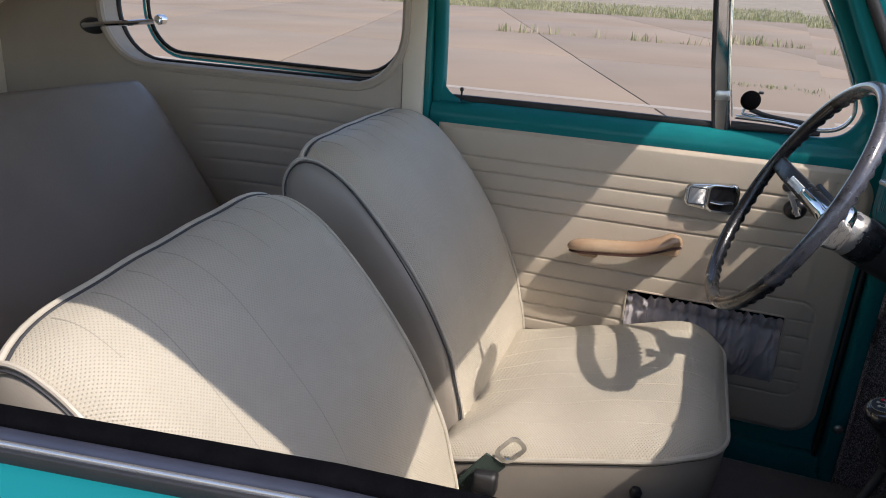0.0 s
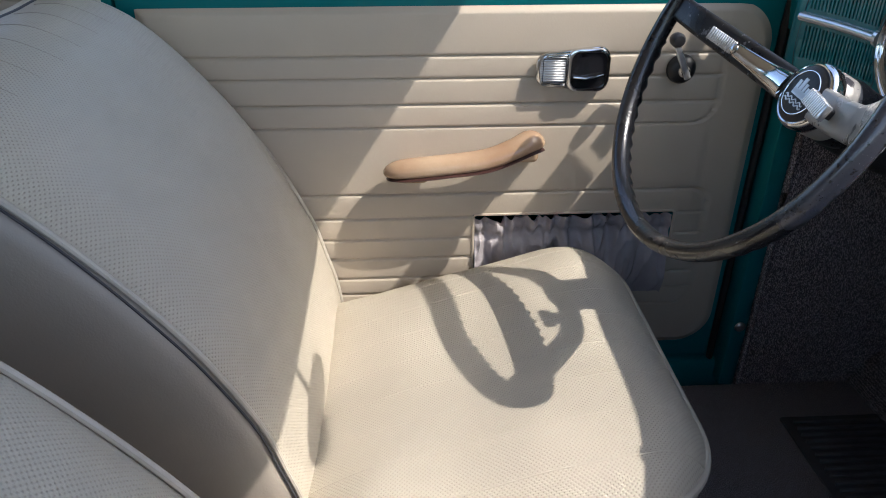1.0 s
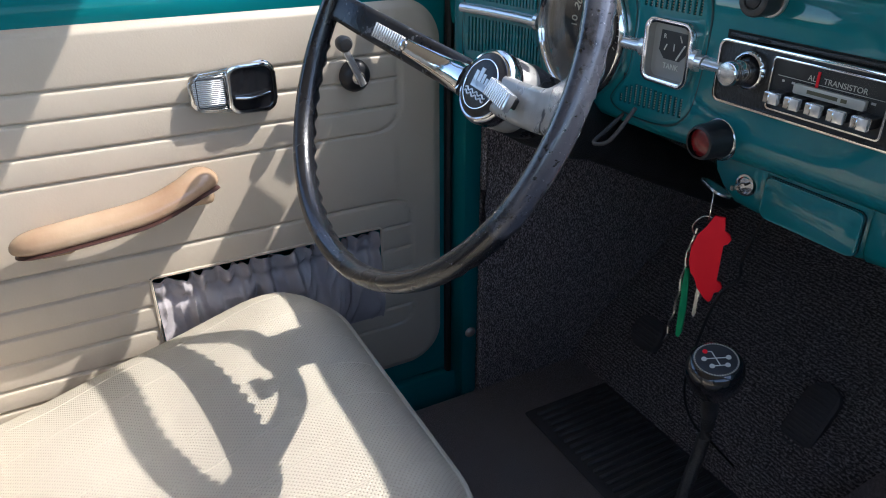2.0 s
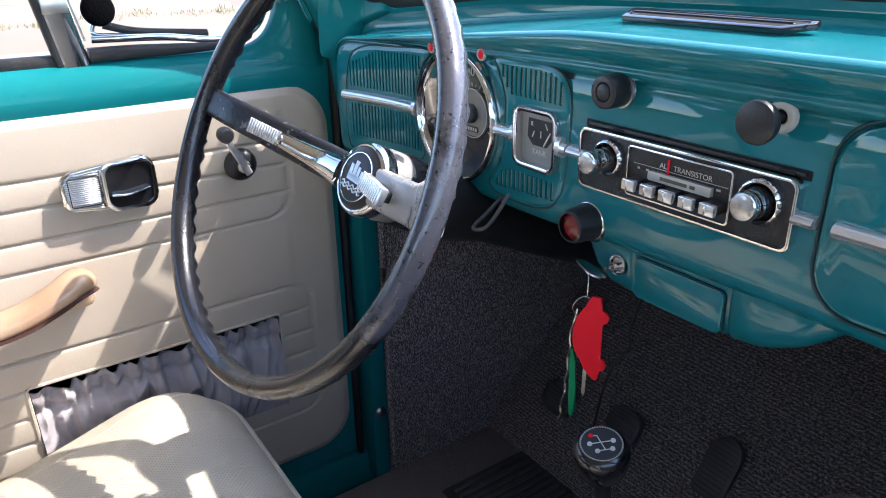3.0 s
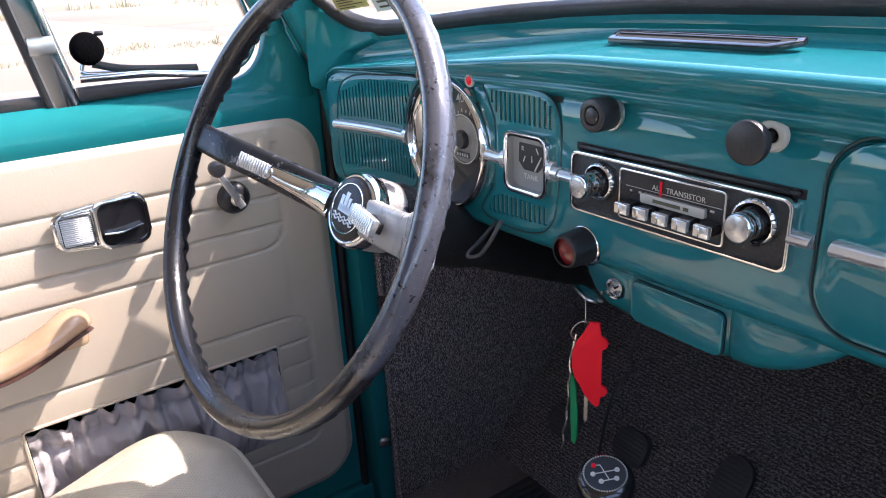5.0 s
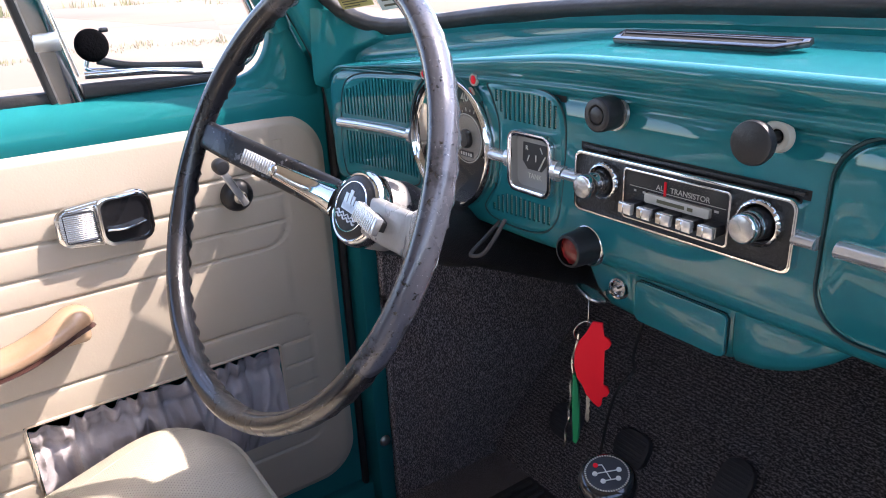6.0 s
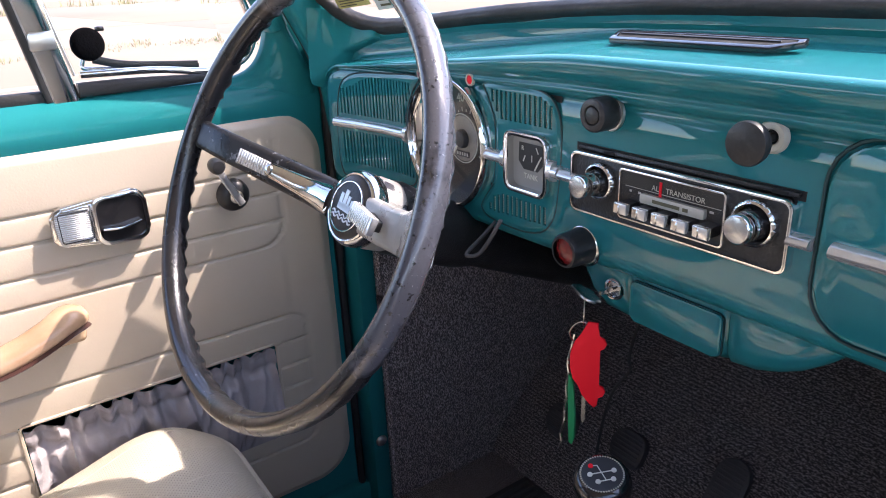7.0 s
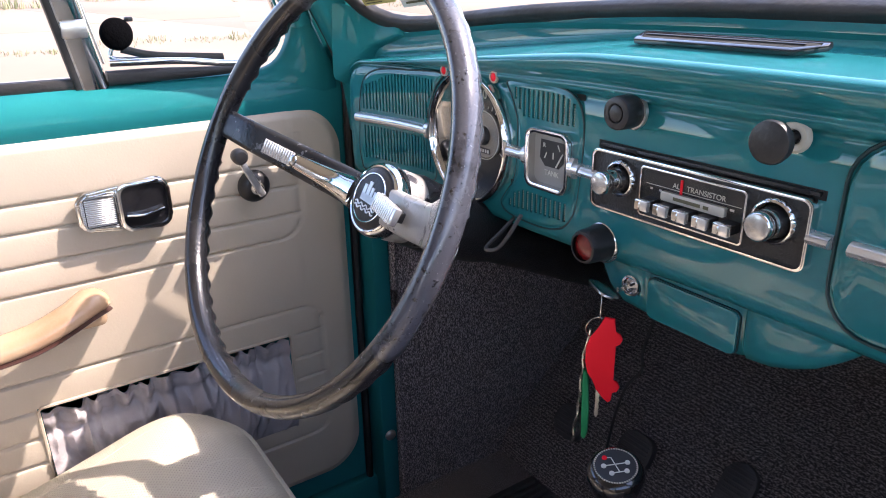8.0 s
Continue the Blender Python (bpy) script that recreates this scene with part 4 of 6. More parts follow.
    part("latch_cup", plate([(px + 0.0215, py) for px, py in rrect(0.052, 0.052, 0.011)], 0.0078, 0.0088), M_GLOSS, latch, "glossy black finger cup", m=m)
    bmr = bmesh.new()
    for k in range(23):
        yy = -0.0253 + k * 0.0023
        left = -0.0475 + 0.10 * abs(yy) + 6.0 * max(0.0, abs(yy) - 0.016)
        if left < -0.0115:
            bmr = join(bmr, span((left, yy - 0.0006, 0.0075), (-0.0100, yy + 0.0006, 0.0099 if abs(yy) < 0.0145 else 0.0088), 0.0004, 1))
    part("latch_ribs", bmr, M_DULL, latch, "ribbed chrome thumb plate", m=m)
    part("plate_edge", ring_plate([(px - 0.0268, py) for px, py in rrect(0.0335, 0.0345, 0.003)], [(px - 0.0268, py) for px, py in rrect(0.0318, 0.0325, 0.002)], 0.007, 0.0104, 0.0004), M_BLACK, latch, m=m)
    part("latch_lever", sweep(smooth_path([(0.000, -0.008, 0.0105), (0.020, -0.009, 0.0130), (0.041, -0.005, 0.0110)], 6), rrect(0.003, 0.011, 0.0012, 2)), M_CHROME, latch, "curved chrome finger lever", m=m)

    # window winder
    m = on_door(0.108, 0.840, 0.594)
    winder = part("window_winder", lathe([(0, 0.012), (0.011, 0.012), (0.0175, 0.009), (0.0205, 0.004), (0.021, 0)], 28), M_BLACK, door, "window winder with chrome arm on a black rosette", m=m)
    part("winder_boss", lathe([(0, 0.022), (0.006, 0.022), (0.0085, 0.018), (0.0090, 0.008)], 20), M_CHROME, winder, m=m)
    part("winder_arm", sweep(smooth_path([(0.004, -0.008, 0.020), (-0.010, 0.018, 0.026), (-0.027, 0.050, 0.032)], 5), rrect(0.0095, 0.006, 0.0026, 3), up=(0, 0, 1)), M_BUTTON, winder, "chrome winder arm", m=m)
    part("winder_knob", lathe([(0, 0.052), (0.007, 0.051), (0.0098, 0.046), (0.0094, 0.037), (0.007, 0.030), (0, 0.029)], 20), M_BLACK, winder, "black winder knob", m=m @ pose(-0.027, 0.050, 0))

    # lock pin
    part("lock_pin", lathe([(0, 0.034), (0.003, 0.0335), (0.0042, 0.031), (0.0042, 0.027), (0.0022, 0.024), (0.0022, 0)], 12), M_BLACK, door, "black plastic lock pin", m=pose(-0.598, 0.619, 0.972))
    # screw heads by the panel
    part("panel_screw", lathe([(0, 0.004), (0.004, 0.0035), (0.006, 0.0)], 14), M_DULL, door, m=on_door(0.05, 0.398, 0.598))


for s in (1, -1):
    d_ = build_door(s)
    build_trim_panel(d_, s)
    build_vent(d_, s)
    if s < 0:
        build_sill(d_)
        swing(d_)
    if s > 0:
        driver_door = d_
build_driver_fittings(driver_door)

# bolt on the hinge post
part("post_bolt", lathe([(0, 0.005), (0.006, 0.0045), (0.009, 0.002), (0.0095, 0)], 18), M_DULL, body, "bare round bolt head", m=frame_of(0.277, 0.5735, 0.400, (1, 0, 0), (0, 0, 1)))


# ---- dashboard ----
DASH = [(0.075, 0.842), (0.030, 0.842), (0.012, 0.846), (0.003, 0.853), (0.0, 0.864), (-0.001, 0.885), (-0.001, 0.93), (0.0, 0.970), (0.002, 0.984),
        (0.004, 0.9895), (0.0035, 0.9930), (-0.001, 0.9960), (-0.004, 1.0005), (-0.0025, 1.0045), (-0.0055, 1.0080), (-0.0085, 1.0125), (-0.0105, 1.0175), (-0.0112, 1.0220), (-0.0098, 1.0258), (-0.006, 1.0282), (0.000, 1.0292), (0.022, 1.0315), (0.040, 1.0332), (0.056, 1.0345), (0.071, 1.0355), (0.078, 1.0380), (0.080, 1.0450), (0.080, 1.0560)]
DASH_CURVE = smooth_path([(a, 0, b) for a, b in DASH], 5)


def build_dashboard():
    dash = thing("dashboard", (0.25, YC, 0.85), "teal painted steel dashboard with chrome strips and round speedometer", "dashboard")
    n = len(DASH_CURVE) - 1

    def fn(u, v):
        y = YC - 0.56 + 1.13 * u
        p = DASH_CURVE[min(n, round(v * n))]
        k = sstep(0.985, 1.035, p.z)
        x = dash_face(y) + (p.x if p.x > 0 or p.z < 0.99 else p.x * (1 - sstep(0.44, 0.53, y)))
        if p.x > 0.02 and p.z > 1.0:
            w = (p.x - 0.02) / 0.060
            x = (dash_face(y) + 0.02) * (1 - w) + (windscreen_base(y).x) * w
        drop = (0.003 + 0.008 * (1 - sstep(0.0, 0.25, y))) * (1 - sstep(0.846, 0.885, p.z))
        # the panel's upper corner is rounded where it meets the post
        e = max(0.0, min(0.0349, y - 0.510))
        corner = (0.035 - math.sqrt(0.035 ** 2 - e * e)) * sstep(0.93, 1.0, p.z)
        return (x, y, p.z + drop - corner - crown(y) * k), (y, v)

    def inside(pts, y, z):
        hit = False
        for (a, b), (c, d) in zip(pts, pts[1:] + pts[:1]):
            if (b > z) != (d > z) and y < (c - a) * (z - b) / (d - b) + a:
                hit = not hit
        return hit

    def border(pts, y, z):
        best = 1.0
        for (a, b), (c, d) in zip(pts, pts[1:] + pts[:1]):
            ex, ez = c - a, d - b
            t = max(0.0, min(1.0, ((y - a) * ex + (z - b) * ez) / (ex * ex + ez * ez)))
            best = min(best, math.hypot(y - a - t * ex, z - b - t * ez))
        return best

    left = [(0.368, 0.9905), (0.43, 0.9885), (0.478, 0.986), (0.502, 0.979), (0.513, 0.966), (0.519, 0.939), (0.522, 0.901), (0.520, 0.868), (0.508, 0.858), (0.45, 0.859), (0.395, 0.866), (0.380, 0.876), (0.383, 0.890), (0.3935, 0.908), (0.3955, 0.931), (0.3905, 0.955), (0.378, 0.976)]
    right = [(0.255, 0.9945), (0.221, 0.9960), (0.187, 0.9960), (0.168, 0.9915), (0.1575, 0.981), (0.153, 0.964), (0.153, 0.935), (0.157, 0.898), (0.164, 0.881), (0.178, 0.869), (0.206, 0.8635), (0.249, 0.865), (0.2625, 0.873), (0.257, 0.884), (0.246, 0.898), (0.2405, 0.914), (0.2395, 0.955), (0.244, 0.971), (0.250, 0.983)]
    pressed = [[(q.y, q.z) for q in smooth_path([(0, a, b) for a, b in pts], 4, True)] for pts in (left, right)]

    def holes(u, v):
        (x, y, z), _ = fn(u, v)
        if 0.15 < y < 0.525 and 0.85 < z < 1.0 and any(inside(pts, y, z) and border(pts, y, z) > 0.0032 for pts in pressed):
            return True
        return math.hypot(y - 0.313, z - 0.931) < 0.0640 or (abs(y - 0.1905) < 0.0235 and abs(z - 0.9310) < 0.0235)
    part("dash_panel", sheet(fn, 300, n, skip=holes), M_TEAL, dash, "glossy teal pressed steel panel", sharp=60)

    # ash tray housing under the panel
    prof = [(0.30, 0.872), (0.264, 0.872), (0.261, 0.858), (0.2605, 0.846), (0.2612, 0.833), (0.2625, 0.823), (0.266, 0.8165), (0.278, 0.8135), (0.33, 0.812)]
    bm = bmesh.new()
    rows = [(-0.112, 0.010, 0.02), (-0.100, 0.006, 0.16), (-0.090, 0.003, 0.30), (-0.078, 0.0, 0.50), (-0.063, -0.002, 0.70), (-0.048, -0.003, 0.83), (-0.032, -0.003, 0.93), (-0.012, -0.002, 0.98), (-0.008, 0.002, 0.99), (-0.004, 0.0, 1), (0.04, 0, 1),
            (0.078, 0, 1), (0.082, 0.003, 1), (0.086, 0, 1), (0.11, 0.0, 0.97), (0.125, 0.003, 0.88), (0.138, 0.008, 0.72), (0.150, 0.015, 0.5), (0.165, 0.03, 0.3)]
    loops = []
    for y, dx, kz in rows:
        loops.append([bm.verts.new((x + dx, y, 0.872 - (0.872 - z) * kz)) for x, z in prof])
    for a, b in zip(loops, loops[1:]):
        for k in range(len(prof) - 1):
            bm.faces.new((a[k], a[k + 1], b[k + 1], b[k]))
    bm.faces.new(loops[0])
    bm.faces.new(loops[-1])
    part("ashtray_housing", bm, M_TEAL, dash, "teal lower console bulge below the panel", sharp=50)
    m = frame_of(0.2600, 0.0365, 0.836, (0, -1, 0), (-0.02, 0, 1))
    part("ashtray_drawer", plate(rrect(0.084, 0.035, 0.005), 0, 0.0028, 0.0016), M_TEAL, dash, "teal pull-out ashtray drawer", m=m)
    part("ashtray_seam", plate(rrect(0.0855, 0.0365, 0.006), -0.001, 0.0008), M_GROOVE_SHADE, dash, m=m)

    # loudspeaker grilles: raised pressings pierced by upright slots, with wire mesh behind
    def grille(outline, slots, wide, mesh, label):
        """outline: (y, z) corners; slots: (y, low, high) of each upright opening."""
        pts = [(p.y, p.z) for p in smooth_path([(0, a, b) for a, b in outline], 4, True)]
        y0, y1 = min(a for a, b in pts), max(a for a, b in pts)
        z0, z1 = min(b for a, b in pts), max(b for a, b in pts)
        nu, nv = int((y1 - y0) / 0.00058), int((z1 - z0) / 0.0012)

        def face(u, v):
            y, z = y0 + (y1 - y0) * u, z0 + (z1 - z0) * v
            return (dash_face(y) - 0.0004 - 0.0016 * sstep(0.0, 0.005, border(pts, y, z)), y, z), (y, z)

        def gone(u, v):
            y, z = y0 + (y1 - y0) * u, z0 + (z1 - z0) * v
            if not inside(pts, y, z) or (abs(y - 0.1905) < 0.025 and abs(z - 0.931) < 0.025):
                return True
            for c, lo, hi in slots:
                if abs(y - c) < wide / 2 and lo < z < hi:
                    return True
            return False
        bm = sheet(face, nu, nv, skip=gone)
        loose = [v for v in bm.verts if not v.link_faces]
        bmesh.ops.delete(bm, geom=loose, context='VERTS')
        rims = [e for e in bm.edges if len(e.link_faces) == 1]
        made = bmesh.ops.extrude_edge_only(bm, edges=rims)
        for v in made["geom"]:
            if isinstance(v, bmesh.types.BMVert):
                v.co.x += 0.0030
        g = part("speaker_grille", bm, M_TEAL, dash, label, sharp=50)
        loop = [Vector((dash_face(a) - 0.0002, a, b)) for a, b in pts]
        part("grille_seam", sweep(loop, circle(0.0011, 6), True, up=(1, 0, 0)), M_GROOVE_SHADE, g)

        # A near-black sheet close behind the slots gives them their shade.
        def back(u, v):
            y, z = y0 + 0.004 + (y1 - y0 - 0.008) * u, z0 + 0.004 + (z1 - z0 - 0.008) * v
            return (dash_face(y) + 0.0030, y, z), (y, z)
        part("mesh_backing", sheet(back, 20, 6, skip=lambda u, v: not (0.865 < z0 + (z1 - z0) * v < 0.90 or 0.955 < z0 + (z1 - z0) * v) and y0 < 0.3), M_VOID_SHADE, g, "near-black sheet for the shade behind the slots")
        # beads of the wire mesh in each slot
        beads = bmesh.new()
        for c, lo, hi in slots:
            count = int((hi - lo) / 0.0023)
            for k in range(count):
                for side in (-1, 1) if mesh else (1,):
                    r = 0.00085 if mesh else 0.0005
                    mtx = Matrix.Translation((dash_face(c) + 0.0002, c + side * wide * 0.30, lo + 0.0015 + k * 0.0023))
                    bmesh.ops.create_icosphere(beads, subdivisions=1, radius=r, matrix=mtx)
        tagged(part("wire_mesh", beads, M_MESH, g, "bright woven wire seen in the slots"), kind="stuff")
        return pts

    slots = []
    for k in range(23):
        y = 0.510 - 0.125 * k / 22
        top = 0.983 - 0.0165 * sstep(0.45, 0.512, y)
        slots.append((y, 0.9365 if k < 21 else (0.962, 0.970)[k - 21], top))
        slots.append((y, 0.876 + 0.002 * k / 22, 0.9160 if k < 21 else (0.900, 0.890)[k - 21]))
    grille(left, slots, 0.0026, False, "teal pressed grille with fine upright slots")
    slots = []
    for k in range(13):
        y = 0.2415 - 0.0770 * k / 12
        slots.append((y, (0.980, 0.9705, 0.9655, 0.9645)[min(3, k)], 0.9905 - (0.0, 0.0, 0.0025, 0.006)[max(0, k - 9)]))
        y = 0.2475 - 0.0765 * k / 12
        slots.append((y, 0.8740 + 0.004 * k / 12, (0.8815, 0.8895, 0.8925, 0.8940)[min(3, k)] + 0.001 * k / 12))
    grille(right, slots, 0.0036, True, "teal pressed grille with wide slots over bright mesh")

    def bent(pts, z0, z1, bevel):
        bm2 = plate([(px, pz) for px, pz in pts], z0, z1, bevel)
        for v in bm2.verts:
            yy = v.co.x
            v.co = Vector((dash_face(yy) - v.co.z, yy, v.co.y))
        return bm2

    # chrome strips
    def strip(y0, y1, z, w, name="chrome_strip", r=0.0):
        pts = [Vector((dash_face(y0 + (y1 - y0) * k / 8) - 0.004, y0 + (y1 - y0) * k / 8, z)) for k in range(9)]
        part(name, sweep(pts, [(-0.004, -w / 2), (0.002, -w / 2 + 0.0004), (0.0050, -w * 0.30), (0.0066, 0), (0.0050, w * 0.30), (0.002, w / 2 - 0.0004), (-0.004, w / 2)], up=(0, 0, 1)), M_BUTTON, dash, "bright chrome trim strip", sharp=50)
    strip(0.519, 0.391, 0.926, 0.012)
    strip(0.392, 0.3855, 0.926, 0.019)
    strip(0.250, 0.222, 0.9300, 0.0115)
    strip(0.224, 0.2185, 0.9300, 0.018)
    strip(0.1625, 0.157, 0.930, 0.018)
    strip(0.158, 0.150, 0.930, 0.0115)
    strip(0.148, 0.128, 0.930, 0.0105)
    strip(-0.052, -0.066, 0.929, 0.009)
    strip(-0.078, -0.52, 0.929, 0.011)

    # speedometer
    m = on_dash(0.313, 0.931, 0.250)
    sp = part("speedometer", lathe([(0.0622, 0.004), (0.0628, 0.0095), (0.0642, 0.0116), (0.0658, 0.0105), (0.0672, 0.006), (0.068, 0.0)], 64), M_CHROME, dash, "round speedometer with chrome bezel", m=m)
    part("inner_ring", lathe([(0.0624, 0.006), (0.0618, 0.002), (0.0608, -0.010), (0.0595, -0.0195)], 64), M_ALU, sp, "brushed inner ring", m=m)
    md = m @ pose(0, 0, -0.009)
    part("dial", lathe([(0, -0.0105), (0.0605, -0.0105)], 64), M_DIAL, sp, "black dial", m=md)
    part("dial_centre", lathe([(0, -0.0065), (0.0235, -0.0065), (0.0248, -0.008), (0.0248, -0.0105)], 48), M_DIALPALE, sp, "pale glossy inner dial", m=md)
    part("dial_line", sweep([Vector((0.0252 * math.cos(a), 0.0252 * math.sin(a), -0.0062)) for a in [2 * math.pi * k / 48 for k in range(48)]], circle(0.0006, 5), True), M_MARK, sp, m=md)
    part("needle_hub", lathe([(0, -0.001), (0.008, -0.0015), (0.010, -0.004), (0.010, -0.0065)], 24), M_BLACK, sp, m=md)
    part("needle", span((-0.043, -0.0009, -0.004), (-0.008, 0.0009, -0.0028)), M_MARK, sp, m=md @ pose(0, 0, 0, 0, 0, 52))
    part("odometer", plate(rrect(0.022, 0.006, 0.001), -0.0062, -0.0058), M_DIAL, sp, m=md @ pose(0, -0.016, 0))
    for k in range(5):
        part("odometer_digit", plate(rrect(0.0022, 0.0034, 0.0004), -0.0057, -0.0053), M_MARK, sp, m=md @ pose(-0.0082 + 0.0041 * k, -0.016, 0))
    for mph in range(0, 91, 5):
        a = radians(207 - 2.7 * mph)
        long = mph % 10 == 0
        part("dial_tick", span((-0.0004, 0.0272, -0.0104), (0.0004, 0.0312 if long else 0.0295, -0.0098)), M_MARK, sp, m=md @ pose(0, 0, 0, 0, 0, math.degrees(a) - 90))
    for mph in range(10, 90, 10):
        a = radians(207 - 2.7 * mph)
        part("dial_number", word(str(mph), 0.0130, 0.0003), M_MARK, sp, m=md @ pose(0.0410 * math.cos(a), 0.0410 * math.sin(a), -0.0098, 0, 0, math.degrees(a) - 90))
    g = part("dial_glass", lathe([(0, 0.0085), (0.03, 0.008), (0.0622, 0.006)], 48), M_LENS, sp, m=m)
    g.visible_shadow = False

    # fuel gauge
    m = on_dash(0.1905, 0.9310, 0.250)
    fg = part("fuel_gauge", ring_plate(rrect(0.0575, 0.0565, 0.011), rrect(0.0475, 0.0470, 0.007), 0, 0.0105, 0.0028, 0.0085), M_CHROME, dash, "square fuel gauge in a chrome frame", m=m)
    part("gauge_face", plate(rrect(0.049, 0.0485, 0.006), -0.001, 0.0005), M_DIALGREY, fg, "grey gauge face", m=m)
    part("gauge_window", plate([(-0.015, 0.017), (0.015, 0.017), (0.016, 0.0), (0.009, -0.007), (-0.009, -0.007), (-0.016, 0.0)], 0.0005, 0.0011), M_DIAL, fg, m=m)
    part("gauge_needle", span((-0.0006, 0, 0.0012), (0.0006, 0.016, 0.002)), M_MARK, fg, m=m @ pose(0.006, -0.006, 0, 0, 0, -32))
    part("gauge_word", word("TANK", 0.0068, 0.0002), M_MARK, fg, m=m @ pose(0, -0.013, 0.0008))
    part("gauge_letter", word("R", 0.0055, 0.0002), M_MARK, fg, m=m @ pose(-0.010, 0.012, 0.0014))
    for x_, y_, a_ in ((-0.008, 0.003, -25), (0.002, 0.004, 0), (0.009, 0.012, 30)):
        part("gauge_tick", span((-0.0005, -0.003, 0.0012), (0.0005, 0.003, 0.0017)), M_MARK, fg, m=m @ pose(x_, y_, 0, 0, 0, a_))

    # two small red warning lamps
    for y, z in ((0.3580, 0.9945), (0.2735, 0.9960)):
        lamp = part("warning_lamp", lathe([(0.0038, -0.001), (0.0060, -0.001), (0.0060, 0.0012), (0.0052, 0.0022), (0.0042, 0.0015)], 20), M_WHITE, dash, "small red warning lamp", m=on_dash(y, z, 0.2475))
        part("lamp_lens", lathe([(0, 0.0026), (0.003, 0.0022), (0.0046, 0.0008)], 16), M_RED, lamp, m=on_dash(y, z, 0.2475))

    # defroster slot on the ledge
    base = Vector((0.290, 0.0560, 1.0388))
    m = frame_of(base.x, base.y, base.z, (0, -1, 0), (0.965, 0, 0.26))
    def lid_outline(g, n=4):
        """A rectangle whose near corners are cut off aslant, drawn in by g."""
        return [(0.073 - g, 0.010 - g), (-0.082 + g, 0.010 - g), (-0.082 + g, 0.004 - g * 0.3), (-0.078 + g, -0.010 + g), (0.058 - g, -0.010 + g), (0.074 - g, 0.003 - g * 0.3)]
    slot = part("defroster_vent", ring_plate(lid_outline(0), lid_outline(0.004), -0.003, 0.0012, 0.0006), M_GLOSS, dash, "glossy black plastic defroster slot", m=m)
    # Throat is a near-black plate, its shade given as colour.
    part("vent_throat", plate(lid_outline(0.005), -0.003, 0.001), M_VOID_SHADE, slot, m=m)
    part("vent_blade", span((-0.074, 0.0, 0.0), (0.060, 0.0014, 0.002)), M_BLACK, slot, m=m)

    # glovebox lid
    pts = [(-0.305 + px, 0.935 + pz) for px, pz in rrect(0.47, 0.120, 0.028, 6)]
    lid = part("glovebox_lid", bent(pts, 0.0, 0.0030, 0.002), M_TEAL, dash, "teal glovebox lid")
    # The lid's gap shade is drawn as a thin dark bead.
    loop = [Vector((0.2488, px, pz)) for px, pz in [(-0.305 + a, 0.935 + b) for a, b in rrect(0.476, 0.126, 0.031, 6)]]
    part("glovebox_gap", sweep(loop, circle(0.0014, 6), True, up=(1, 0, 0)), M_GROOVE_SHADE, lid)

    # pull knobs
    m = on_dash(0.1018, 0.987, 0.250)
    k1 = part("wiper_switch", lathe([(0.0070, 0.0195), (0.0078, 0.0202), (0.0112, 0.0202), (0.0124, 0.0194), (0.0129, 0.0175), (0.0131, 0.006), (0.0128, 0.002), (0.0120, 0.0)], 40), M_BLACK, dash, "round black push-turn wiper switch", m=m)
    part("switch_button", lathe([(0, 0.0206), (0.0056, 0.0204), (0.0064, 0.0198), (0.0066, 0.018), (0.0072, 0.0178), (0.0072, 0.020)], 32), M_BLACK, k1, "round push button", m=m)
    part("switch_collar", lathe([(0.0120, 0.0026), (0.0142, 0.0022), (0.0148, 0.0)], 32), M_DULL, k1, "thin metal collar", m=m)
    m = on_dash(-0.0305, 0.989, 0.250)
    k2 = part("lighting_knob", lathe([(0, 0.0312), (0.0112, 0.0308), (0.0132, 0.0298), (0.0139, 0.0275), (0.0130, 0.0235), (0.007, 0.0212), (0.0030, 0.0200), (0.0030, 0)], 44), M_BLACK, dash, "black mushroom pull knob, pulled out", m=m)
    part("knob_collar", lathe([(0.0046, -0.002), (0.0048, 0.0030), (0.0058, 0.0038), (0.0088, 0.0036), (0.0104, 0.002), (0.0107, 0)], 36), M_WHITE, k2, "off-white plastic collar", m=m)
    part("collar_throat", lathe([(0.0030, 0.0008), (0.0047, 0.0008)], 24), M_VOID_SHADE, k2, m=m)

    # red hazard switch below the panel
    m = frame_of(0.252, 0.125, 0.872, (0, -1, 0), (0, 0, 1))
    hz = part("hazard_switch", lathe([(0.0115, 0.026), (0.0135, 0.0255), (0.0148, 0.022), (0.0155, 0.006), (0.0165, 0.003), (0.0168, 0)], 36), M_BLACK, dash, "black hazard switch with a red lens", m=m)
    part("switch_lens", lathe([(0, 0.0245), (0.007, 0.024), (0.0118, 0.022)], 28), M_REDLENS, hz, "faded red lens", m=m)
    part("switch_ring", lathe([(0.0165, 0.0035), (0.0185, 0.002), (0.019, 0)], 32), M_CHROME, hz, m=m)

    # ignition lock
    m = frame_of(0.264, 0.098, 0.838, (0, -1, 0), (0.12, 0, 0.99))
    lock = part("ignition_lock", lathe([(0, 0.004), (0.0062, 0.004), (0.007, 0.006), (0.0088, 0.006), (0.0102, 0.003), (0.0105, 0)], 32), M_CHROME, dash, "chrome ignition lock with the key in it", m=m)
    # Keyhole shade as a small raised dark bar.
    part("lock_slot", span((-0.004, -0.0008, 0.0035), (0.004, 0.0008, 0.0046)), M_VOID_SHADE, lock, m=m @ pose(0, 0, 0, 0, 0, 40))
    return dash


build_dashboard()


